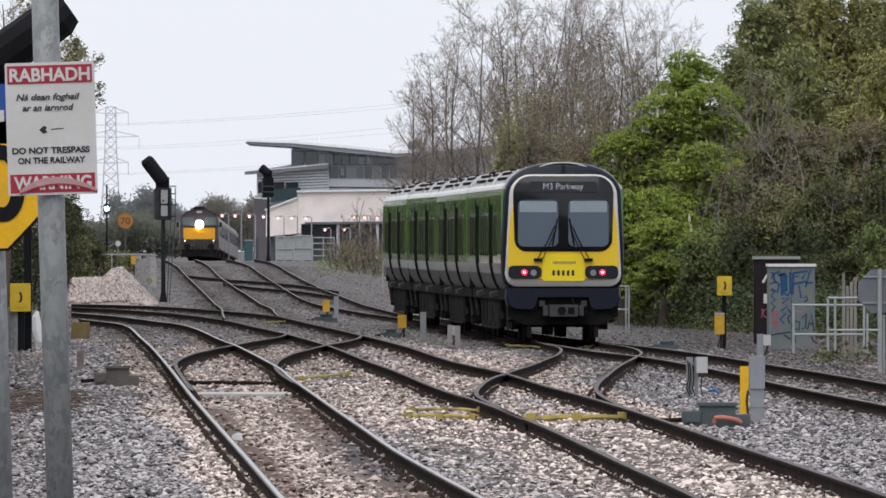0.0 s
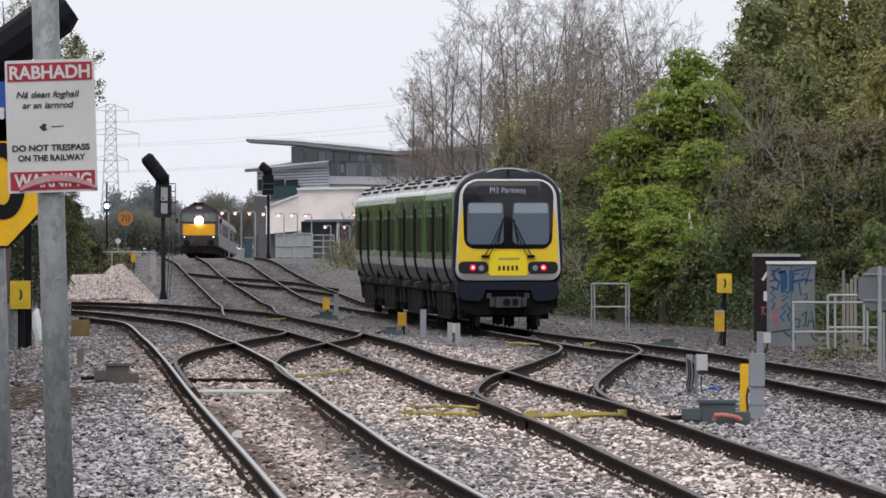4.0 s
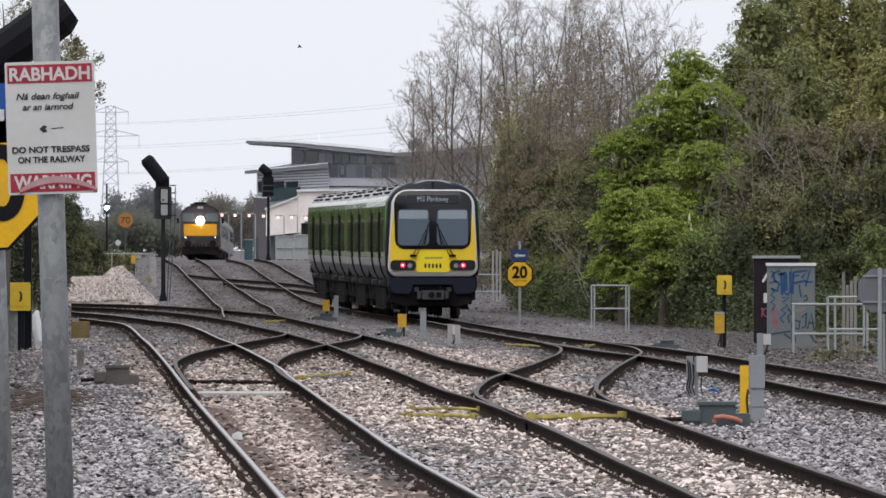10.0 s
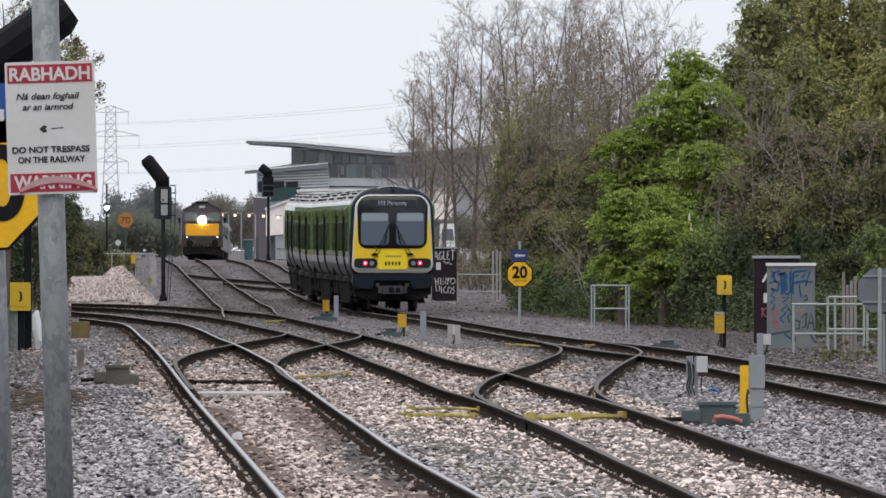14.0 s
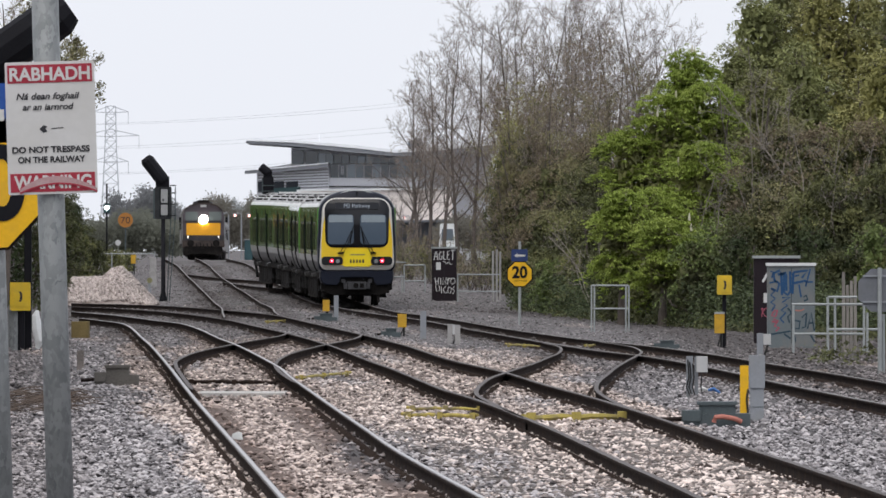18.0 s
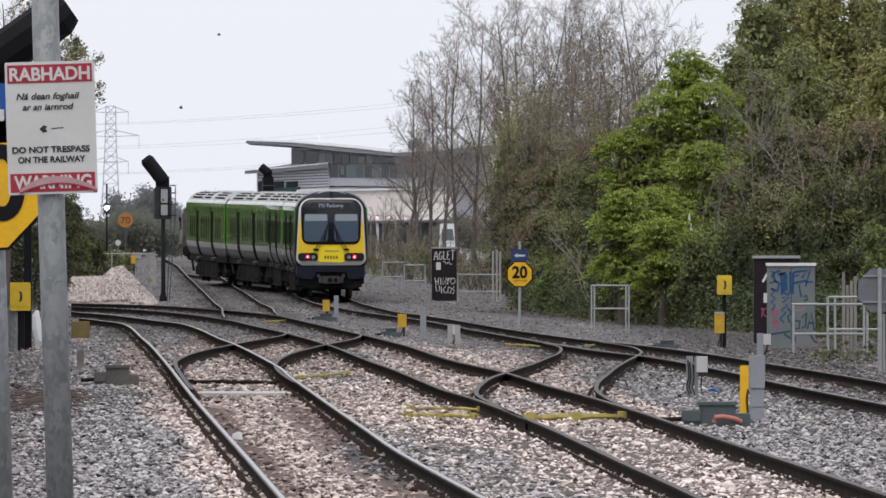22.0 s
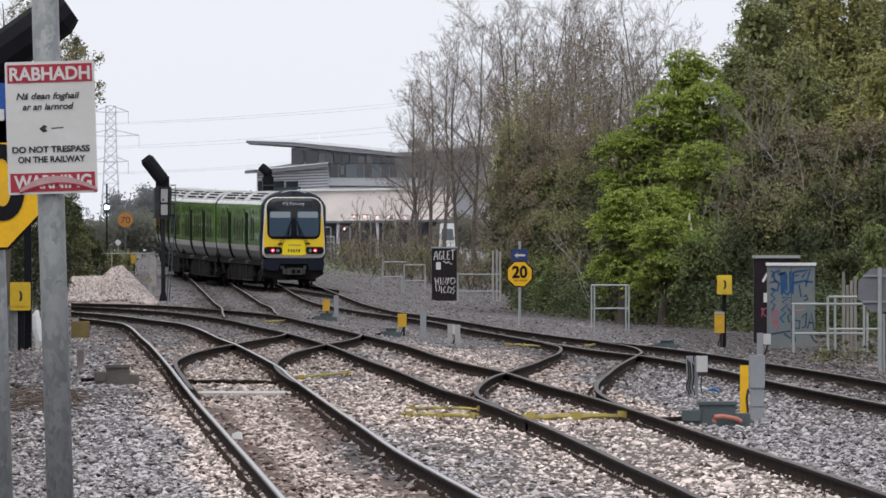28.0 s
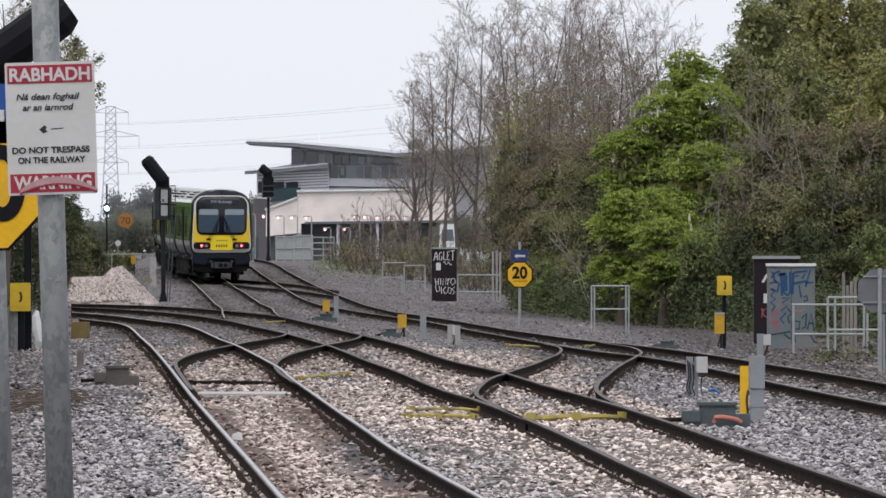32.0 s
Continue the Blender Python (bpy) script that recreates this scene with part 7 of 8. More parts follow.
def twiggy(r, h, stems=1, fan=0.12, limbs=14, low=0.2, wide=0.34, kids=(6, 5, 4), rmin=0.006, trunk_r=0.1, up=0.75, wob=0.07):
    """A bare crown: stems, rising limbs, and ever finer shoots. Returns the thick pieces, the fine ones and the shoots' points."""
    a = r.uniform(0, 6.283, stems)
    d = unit(np.stack([np.cos(a) * fan, np.sin(a) * fan, np.ones(stems)], 1) + r.normal(0, 0.03, (stems, 3)))
    if stems == 1:
        d = unit(np.array([[r.normal(0, 0.03), r.normal(0, 0.03), 1.0]]))
    start = np.stack([np.cos(a) * 0.15, np.sin(a) * 0.15, np.full(stems, -0.1)], 1) * (stems > 1) + np.array([0, 0, -0.05])
    ln = h * r.uniform(0.86, 1.0, stems)
    ln[0] = h
    p0, r0 = run_out(r, start, d, ln, np.full(stems, trunk_r), np.full(stems, 0.012), 9, 0.15, wob * 0.6)
    p1, r1, l1 = bud(r, p0, r0, ln, limbs, low, 0.97, 0.65, 1.15, wide, 5, up, wob, 0.62, rmin, 0.5)
    p2, r2, l2 = bud(r, p1, r1, l1, kids[0], 0.12, 1.0, 0.5, 1.05, 0.5, 4, up * 0.8, wob, 0.4, rmin)
    p3, r3, l3 = bud(r, p2, r2, l2, kids[1], 0.12, 1.0, 0.5, 1.05, 0.55, 2, up * 0.6, wob, 0.35, rmin)
    thick = [tubes(p0, r0, 8), tubes(p1, r1, 5)]
    fine = [tubes(p2, r2, 3), tubes(p3, r3, 3)]
    last = p3
    if len(kids) > 2 and kids[2]:
        p4, r4, l4 = bud(r, p3, r3, l3, kids[2], 0.1, 1.0, 0.4, 0.9, 0.55, 1, up * 0.5, wob, 0.3, rmin * 0.8)
        fine.append(tubes(p4, r4, 3))
        last = p4
    return thick, fine, last.reshape(-1, 3)


def small_leaves(name, r, c, size, flat=0.6):
    """Small single leaves at points, mostly lying flat."""
    n = len(c)
    a = r.uniform(0, 6.283, n)
    t = r.normal(0, flat, n)
    u = np.stack([np.cos(a) * np.cos(t), np.sin(a) * np.cos(t), np.sin(t)], 1)
    w = unit(np.cross(u, np.array([0, 0, 1.0]) + r.normal(0, flat, (n, 3))))
    ln = (size * r.uniform(0.6, 1.4, n))[:, None]
    v = np.stack([c - u * ln * 0.7 + w * ln * 0.5, c - u * ln * 0.7 - w * ln * 0.5, c + u * ln], 1)
    return numpy_mesh(name, v.reshape(-1, 3), np.arange(n * 3).reshape(-1, 3))


def palm_leaves(name, r, c, size):
    """Chestnut leaves: six drooping leaflets spread from each stalk's end."""
    n, k = len(c), 6
    az = r.uniform(0, 6.283, (n, 1)) + np.arange(k)[None] * (2 * np.pi / k) + r.normal(0, 0.12, (n, k))
    droop = -r.uniform(0.15, 0.95, (n, 1)) + r.normal(0, 0.12, (n, k))
    u = unit(np.stack([np.cos(az), np.sin(az), droop], -1))
    w = np.stack([-np.sin(az), np.cos(az), np.zeros_like(az)], -1)
    ln = (size * r.uniform(0.65, 1.2, (n, 1)) * r.uniform(0.8, 1.1, (n, k)))[..., None]
    c = c[:, None]
    v = np.stack([c + u * ln * 0.06, c + u * ln * 0.62 + w * ln * 0.2, c + u * ln - np.array([0, 0, 0.25]) * ln * 0.5, c + u * ln * 0.62 - w * ln * 0.2], 2)
    m = n * k
    return numpy_mesh(name, v.reshape(-1, 3), np.arange(m * 4).reshape(-1, 4))


def pad_centres(r, h, wide, low, n, shape):
    """Places of leafy shelves through a crown: half-width by height given by shape at even steps from foot to top."""
    z = low + (1 - low) * r.random(n) ** 0.85
    rad = np.interp(z, np.linspace(low, 1, len(shape)), shape) * wide
    a = r.uniform(0, 6.283, n)
    q = r.uniform(0.2, 1.1, n) ** 0.7 * r.uniform(0.8, 1.2, n)
    return np.stack([np.cos(a) * rad * q, np.sin(a) * rad * q, z * h], 1), a


def pad_points(r, centres, out, per, rx, rz):
    """Leaf places over each shelf: thick on its domed top, drooping at the outer rim."""
    n = len(centres)
    k = r.uniform(0.55, 1.3, n)
    a, q = r.uniform(0, 6.283, (n, per)), np.sqrt(r.random((n, per)))
    dx, dy = np.cos(a) * q, np.sin(a) * q
    away = dx * np.cos(out)[:, None] + dy * np.sin(out)[:, None]
    z = (1 - q * q) * 0.9 - 0.55 * away + r.normal(0, 0.28, (n, per))
    p = np.stack([dx * rx * k[:, None], dy * rx * k[:, None], z * rz * k[:, None]], -1) + centres[:, None]
    return p.reshape(-1, 3)


def arms(r, centres, h, low, trunk_r, share):
    """Limbs that leave the trunk and reach some of the shelves."""
    c = centres[r.random(len(centres)) < share]
    n = len(c)
    z0 = np.clip(c[:, 2] - np.linalg.norm(c[:, :2], axis=1) * r.uniform(0.5, 1.1, n), 0.08 * h, None)
    s = np.stack([np.zeros(n), np.zeros(n), z0], 1)
    mid = s * 0.45 + c * 0.55 + np.stack([r.normal(0, 0.1, n), r.normal(0, 0.1, n), 0.12 * (c[:, 2] - z0)], 1)
    pts = np.stack([s, (s + mid) / 2 + r.normal(0, 0.04, (n, 3)), mid, (mid + c) / 2 + r.normal(0, 0.06, (n, 3)), c], 1)
    r0 = trunk_r * 0.42 * (1 - 0.6 * z0 / h)
    return pts, r0[:, None] * np.array([1, 0.8, 0.6, 0.4, 0.2])[None]


def stand(px, s, top):
    """The foot and the height of a tree from its bearing, scale and the level of its top."""
    x, y = (px - 784) / s, 20000.0 / s
    g = ground_z(x, y)
    return (x, y, g), (427 - top) / s + 2.05 - g


GROUP = "trees and shrubs along the line"


def bare_tree(where, h, label, seed, twig=None, leaf=None, leaves=0.0, size=0.04, category="tree", bark=None, **shape):
    """A leafless tree, or one with a sprinkle of opening leaves on its shoots."""
    r = np.random.default_rng(seed)
    e = thing("tree" if category == "tree" else "shrub", *where, label, category, GROUP, float(r.uniform(-180, 180)))
    thick, fine, ends = twiggy(r, h, **shape)
    part("trunk", joined("trunk", thick), bark or M_BARK, e, "tapered trunk with rising limbs", True)
    part("twig_crown", joined("twig_crown", fine), twig or M_TWIG, e, "fine branching twigs")
    if leaf and leaves:
        k = int(math.ceil(leaves))
        c = np.repeat(ends, k, 0)
        c = c[r.random(len(c)) < leaves / k]
        patch = np.sin(c[:, 0] * 1.9 + seed) + np.sin(c[:, 2] * 1.7 + c[:, 1]) + r.normal(0, 0.5, len(c))
        c = c[patch > -0.8] + r.normal(0, 0.07, (int((patch > -0.8).sum()), 3))
        part("crown", small_leaves("crown", r, c, size), leaf, e, "sprinkle of small opening leaves")
    return e


def leafy_tree(where, h, label, leaf, seed, wide, low=0.08, shape=(0.6, 0.9, 1.0, 0.95, 0.8, 0.45), shelves=70, per=170, rx=0.62, rz=0.3, size=0.05, trunk_r=0.13,
               palm=False, candles=0.0, share=0.55, twig=None, category="tree", flat=0.6, shoots=0, inner=0.22, shade=None):
    """A leafy tree built of many uneven shelves of foliage carried on limbs."""
    r = np.random.default_rng(seed)
    e = thing("tree" if category == "tree" else "shrub", *where, label, category, GROUP)
    c, out = pad_centres(r, h * 0.97, wide, low, shelves, shape)
    ap, ar = arms(r, c, h, low, trunk_r, share)
    tp, tr = run_out(r, np.array([[0, 0, -0.1]]), np.array([[r.normal(0, 0.05), r.normal(0, 0.05), 1.0]]), np.array([h * 0.9]), np.array([trunk_r]), np.array([0.02]), 8, 0.2, 0.05)
    part("trunk", joined("trunk", [tubes(tp, tr, 8), tubes(ap, ar, 5)]), M_BARK, e, "tapered trunk with limbs", True)
    if shoots:
        sp, sr, sl = bud(r, ap, ar, np.linalg.norm(ap[:, -1] - ap[:, 0], axis=1), shoots, 0.3, 1.0, 0.4, 1.0, 0.45, 2, 0.6, 0.12, 0.3, 0.006)
        sq, st, _ = bud(r, sp, sr, sl, 2, 0.2, 1.0, 0.4, 0.9, 0.5, 1, 0.3, 0.1, 0.3, 0.005)
        part("twig_crown", joined("twig_crown", [tubes(sp, sr, 3), tubes(sq, st, 3)]), twig or M_TWIG, e, "bare pale shoots among the leaves")
    pts = pad_points(r, c, out, per, rx, rz)
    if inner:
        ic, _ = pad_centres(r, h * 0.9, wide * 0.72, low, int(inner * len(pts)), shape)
        # shade, where given, is a darker leaf colour that paints the crown's inner shade
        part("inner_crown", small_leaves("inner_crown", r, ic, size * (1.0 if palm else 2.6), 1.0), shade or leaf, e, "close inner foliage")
    if palm:
        part("crown", palm_leaves("crown", r, pts, size), leaf, e, "broad drooping leaves")
    else:
        part("crown", small_leaves("crown", r, pts, size, flat), leaf, e)
    if candles:
        tops = pts.reshape(len(c), per, 3)
        b = Build()
        for i in range(len(c)):
            for j in r.choice(per, int(r.poisson(candles)), replace=False):
                if tops[i, j, 2] < c[i, 2] + 0.2:
                    continue
                p = Vector(tops[i, j]) + Vector((0, 0, 0.05))
                b.tube([p, p + Vector((0, 0, 0.1)), p + Vector((0, 0, 0.24))], [0.04, 0.036, 0.01], 6)
        if b.v:
            part("blossom", b, M_BLOSSOM, e, "cream candle blossoms")
    return e


BARE = "bare grey-brown tree with a fine twiggy crown"
BUDDING = "tall twiggy tree with brownish buds"
# leafless trees at the far end of the hedge
for i, (px, s, top, wide) in enumerate(((738, 32, 142, 0.25), (760, 33, 108, 0.27), (788, 32, 86, 0.30), (812, 34, 70, 0.28), (838, 35, 38, 0.34), (870, 35, 70, 0.28), (897, 36, 22, 0.32), (720, 31, 212, 0.27), (932, 36, 40, 0.28))):
    where, h = stand(px, s, top)
    bare_tree(where, h, BARE, 20 + i, stems=1, limbs=17, low=0.2, wide=wide * 1.3, kids=(7, 5, 3), rmin=0.0075, trunk_r=0.12, up=0.5)
# the twiggy wood behind the hedge
for i, (px, s, top, k) in enumerate(((948, 38, -8, 0), (975, 39, 8, 0), (1004, 38, 0, 0), (1034, 39, 12, 0), (1068, 38, 18, 0), (1100, 40, 42, 0), (1152, 39, -5, 0), (1128, 40, 72, 1), (1185, 40, 62, 0), (1215, 40, 62, 0),
                                     (905, 39, 92, 1), (940, 40, 84, 2), (985, 41, 95, 1), (1035, 41, 92, 2), (1080, 42, 100, 1), (1125, 42, 110, 2))):
    where, h = stand(px, s, top)
    leaf, amount = ((None, 0), (M_LEAF_BROWN, 0.7), (M_LEAF_OLIVE, 0.8))[k]
    bare_tree(where, h, BUDDING if k else BARE, 50 + i, leaf=leaf, leaves=amount, size=0.045, stems=1, limbs=17, low=0.25, wide=0.4, kids=(6, 5, 3) if k else (6, 5, 2), rmin=0.0072, trunk_r=0.1, up=0.5)
# half-open trees that thin out into the twiggy wood
for i, (px, s, top, k, amount) in enumerate(((902, 42, 150, 2, 1.6), (930, 43, 165, 0, 1.5), (965, 43, 150, 0, 1.2), (1000, 44, 165, 1, 1.2), (1040, 45, 150, 0, 1.2), (1075, 45, 170, 1, 1.3), (885, 41, 205, 2, 1.6))):
    where, h = stand(px, s, top)
    bare_tree(where, h, ("half-open tree in brown bud", "half-open tree in olive leaf", "half-open tree in pale yellow-green leaf")[k], 520 + i, leaf=(M_LEAF_BROWN, M_LEAF_OLIVE, M_LEAF_YELLOW)[k], leaves=amount, size=0.05, stems=2, fan=0.14, limbs=13, low=0.15, wide=0.34, kids=(6, 4, 3), rmin=0.0065, trunk_r=0.07, up=0.5)
# brown and olive growth that fills the hedge before them
for i, (px, s, top, k, wide) in enumerate(((898, 42, 215, 3, 0.7), (930, 43, 232, 1, 0.8), (960, 43, 250, 0, 0.9), (992, 44, 238, 1, 0.9), (1026, 45, 242, 0, 1.0), (1062, 46, 225, 1, 0.9), (884, 42, 300, 2, 0.5), (912, 43, 290, 1, 0.7),
                                           (942, 45, 300, 0, 0.9), (974, 46, 275, 0, 0.9), (1008, 47, 280, 1, 0.9), (1040, 48, 290, 2, 0.9), (932, 46, 400, 0, 0.6), (962, 48, 372, 1, 0.8), (996, 49, 385, 4, 0.9), (1026, 50, 380, 4, 0.8), (1056, 51, 345, 2, 0.7))):
    where, h = stand(px, s, top)
    leaf = (M_LEAF_BROWN, M_LEAF_OLIVE, M_LEAF_DARK, M_LEAF_YELLOW, M_LEAF_MID)[k]
    leafy_tree(where, h, ("tall shrub in brown-green opening leaf", "tall shrub in olive spring leaf", "tall shrub in dark green leaf", "shrub in pale yellow-green new leaf", "bushy shrub in fresh mid-green leaf")[k], leaf, 250 + i, wide, 0.05,
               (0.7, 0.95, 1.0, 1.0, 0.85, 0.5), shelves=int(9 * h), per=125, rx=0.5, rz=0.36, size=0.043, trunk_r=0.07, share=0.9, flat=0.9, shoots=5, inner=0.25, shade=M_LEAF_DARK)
# the fresh green chestnut
for i, (px, s, top, wide, low) in enumerate(((1120, 55, 222, 1.15, 0.12), (1212, 54, 92, 1.05, 0.25), (1182, 55, 170, 1.2, 0.12), (1258, 55, 150, 0.95, 0.35), (1150, 57, 330, 1.1, 0.05), (1232, 56, 240, 0.95, 0.2), (1100, 57.5, 340, 0.7, 0.35), (1172, 58.5, 395, 0.8, 0.4))):
    where, h = stand(px, s, top)
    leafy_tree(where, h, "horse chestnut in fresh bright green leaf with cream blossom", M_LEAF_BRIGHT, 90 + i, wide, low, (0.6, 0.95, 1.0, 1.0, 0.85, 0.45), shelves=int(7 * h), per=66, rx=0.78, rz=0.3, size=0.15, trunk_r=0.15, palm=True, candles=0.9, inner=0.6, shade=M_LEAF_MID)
# dark leafy trees to the edge of the view
for i, (px, s, top, wide, k) in enumerate(((1340, 50, -45, 1.35, 0), (1400, 49, -90, 1.6, 1), (1460, 50, -70, 1.5, 2), (1300, 51, 62, 0.75, 0), (1530, 50, -60, 1.4, 2), (1600, 51, -60, 1.6, 1), (1420, 53, 70, 1.3, 0), (1350, 54, 120, 0.8, 1), (1560, 54, 90, 1.2, 2))):
    where, h = stand(px, s, top)
    leafy_tree(where, h, "tall dense tree in olive-green spring leaf", (M_LEAF_CROWN, M_LEAF_MID, M_LEAF_YELLOW)[k], 120 + i, wide, 0.15, (0.5, 0.85, 1.0, 1.0, 0.85, 0.5), shelves=int(9 * h), per=160, rx=0.62, rz=0.3, size=0.055, trunk_r=0.16, share=0.5, flat=0.5, shoots=4, inner=0.28)
# half-bare tangle before the dark trees
for i, (px, s, top, wide, k) in enumerate(((1300, 56, 300, 0.95, 0), (1345, 57, 235, 1.0, 3), (1395, 57, 205, 1.0, 0), (1440, 58, 225, 1.0, 3), (1490, 58, 235, 1.0, 1), (1535, 58, 215, 1.0, 3), (1585, 58, 200, 1.0, 1),
                                           (1275, 58, 395, 0.9, 4), (1320, 59, 385, 0.9, 2), (1370, 59, 330, 0.9, 0), (1420, 60, 345, 0.9, 1), (1470, 60, 325, 0.9, 2), (1520, 60, 330, 0.9, 1), (1565, 61, 300, 0.9, 2), (1235, 59, 415, 0.8, 4), (1190, 58, 425, 0.8, 2), (1105, 56, 425, 0.7, 2), (1085, 55, 345, 0.5, 2))):
    where, h = stand(px, s, top)
    leaf = (M_LEAF_OLIVE, M_LEAF_MID, M_LEAF_DARK, M_LEAF_BROWN, M_LEAF_FRESH)[k]
    leafy_tree(where, h, ("tangled shrub in olive spring leaf", "tangled shrub in mid-green leaf", "dense dark green shrub", "half-bare shrub in brown-green bud", "shrub in small fresh green leaf")[k], leaf, 200 + i, wide, 0.03,
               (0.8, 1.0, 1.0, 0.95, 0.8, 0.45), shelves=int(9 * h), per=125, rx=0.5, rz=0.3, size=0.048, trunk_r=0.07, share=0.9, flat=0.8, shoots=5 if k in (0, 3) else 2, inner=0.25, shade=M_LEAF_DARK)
# leafless saplings standing in the hedge front
for i, (px, s, top) in enumerate(((1330, 57, 62), (1345, 57, 120), (1535, 58, 15), (1448, 59, 205), (1505, 60, 250), (1268, 58, 300), (1062, 53, 345))):
    where, h = stand(px, s, top)
    bare_tree(where, h, "leafless pale sapling in the hedge", 160 + i, twig=M_PALETWIG, bark=M_PALETWIG, stems=3, fan=0.3, limbs=8, low=0.35, wide=0.3, kids=(4, 3), rmin=0.006, trunk_r=0.016, up=0.2, wob=0.2)
# shrubs that close the hedge down to the ground
for i in range(34):
    rng = random.Random(300 + i)
    px = 925 + i * 20.5 + rng.uniform(-8, 8)
    s = float(np.interp(px, [860, 1000, 1240, 1400, 1568], [43, 50, 58, 61, 63])) + rng.uniform(-2, 1)
    k = (0, 2, 0, 4, 0, 1, 2, 0, 2)[i % 9]
    x, y = (px - 784) / s, 20000.0 / s
    leafy_tree((x, y, ground_z(x, y)), rng.uniform(1.6, 3.2), ("hedge shrub in dark green leaf", "hedge shrub in mid-green leaf", "hedge shrub overgrown with dark ivy", "half-bare brownish hedge shrub in bud", "hedge shrub in fresh green leaf")[k], (M_LEAF_DARK, M_LEAF_MID, M_LEAF_IVY, M_LEAF_BROWN, M_LEAF_FRESH)[k],
               300 + i, rng.uniform(0.55, 0.85), 0.02, (1.0, 1.0, 0.95, 0.8, 0.4), shelves=28, per=70, rx=0.32, rz=0.2, size=0.045, trunk_r=0.04, share=0.6, category="shrub", flat=0.8, shoots=2, inner=0.25)
# low scrub beyond the dark cabinet
for i in range(22):
    rng = random.Random(400 + i)
    px, s = 592 + i * 13.5 + rng.uniform(-6, 6), 33 + i * 0.38
    x, y = (px - 784) / s, 20000.0 / s
    bare_tree((x, y, ground_z(x, y)), rng.uniform(1.3, 3.0), "low brownish half-bare scrub bush", 400 + i, leaf=(M_LEAF_BROWN, M_LEAF_OLIVE, M_LEAF_MID)[i % 3 if i > 10 else i % 2], leaves=1.2, size=0.045, category="shrub", stems=5, fan=0.5, limbs=6, low=0.05, wide=0.4, kids=(3, 3), rmin=0.007, trunk_r=0.02, up=0.8, wob=0.1)
# thin leafless shoots in front of the hall
for i in range(16):
    rng = random.Random(700 + i)
    px, s = 602 + i * 10.5 + rng.uniform(-4, 4), 30 + 0.2 * i
    x, y = (px - 784) / s, 20000.0 / s
    bare_tree((x, y, ground_z(x, y)), rng.uniform(1.8, 4.4), "thin leafless pale sapling by the fence", 700 + i, stems=2, fan=0.15, limbs=8, low=0.2, wide=0.3, kids=(4, 2), rmin=0.0075, trunk_r=0.03, up=0.9)
# bank on the other side of the line
for i, (px, s, top, k, wide) in enumerate(((128, 40, 345, 1, 0.9), (112, 42, 330, 0, 1.0), (150, 38, 405, 0, 0.8), (138, 40, 400, 2, 0.8), (200, 35, 445, 2, 0.7), (172, 38, 428, 0, 0.7), (225, 34, 450, 2, 0.6), (20, 50, 330, 1, 0.9), (60, 48, 300, 1, 1.0), (90, 50, 340, 0, 0.8))):
    where, h = stand(px, s, top)
    leafy_tree(where, h, "dense green bush on the line-side bank", (M_LEAF_DARK, M_LEAF_IVY, M_LEAF_MID)[k], 440 + i, wide, 0.03, (0.9, 1.0, 0.95, 0.8, 0.4), shelves=max(8, int(13 * h)), per=66, rx=0.36, rz=0.24, size=0.05, trunk_r=0.06, share=0.8, category="shrub", shoots=2)
bare_tree((-12.75, 322.6, -0.26), 9.4, "tall tree with sparse opening leaves behind the signs", 470, leaf=M_LEAF_OLIVE, leaves=2.5, size=0.06, stems=2, fan=0.1, limbs=14, low=0.45, wide=0.36, kids=(6, 4, 2), rmin=0.006, trunk_r=0.12, up=0.3)
bare_tree((-11.1, 322.6, -0.26), 8.0, "slender tree with tufts of opening leaves behind the sign", 474, leaf=M_LEAF_OLIVE, leaves=4.0, size=0.06, stems=1, limbs=12, low=0.66, wide=0.27, kids=(5, 3, 2), rmin=0.006, trunk_r=0.09, up=0.1)


def far_wood(name, px0, px1, top0, top1, s, n, seed, label, mat=None):
    """A distant wood: crowns of many leaf clumps with an uneven skyline."""
    rng = random.Random(seed)
    pts = []
    for _ in range(n):
        f = rng.random()
        px = px0 + (px1 - px0) * f
        hump = 0.72 + 0.2 * math.sin(f * 9 + seed) + 0.08 * math.sin(f * 31)
        top = (top0 + (top1 - top0) * f)
        zt = (427 - top) / s * hump + 2
        pts.append(((px - 784) / s, 20000.0 / s + rng.uniform(-8, 8), 2.0 + (zt - 2) * rng.random() ** 0.7 * 1.0 - rng.random() * 1.0))
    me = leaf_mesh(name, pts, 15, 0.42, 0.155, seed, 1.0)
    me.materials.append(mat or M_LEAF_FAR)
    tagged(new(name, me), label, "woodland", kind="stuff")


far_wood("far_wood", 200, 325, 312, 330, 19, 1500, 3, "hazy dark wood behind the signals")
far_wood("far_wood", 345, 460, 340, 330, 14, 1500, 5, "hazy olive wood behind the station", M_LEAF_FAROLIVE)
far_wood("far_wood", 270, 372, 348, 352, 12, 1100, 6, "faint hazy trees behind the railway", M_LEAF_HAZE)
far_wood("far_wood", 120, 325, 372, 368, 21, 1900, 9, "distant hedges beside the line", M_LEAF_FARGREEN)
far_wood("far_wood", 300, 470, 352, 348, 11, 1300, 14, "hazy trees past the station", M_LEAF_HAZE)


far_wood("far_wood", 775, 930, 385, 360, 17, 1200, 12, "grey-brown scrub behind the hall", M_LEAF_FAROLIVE)


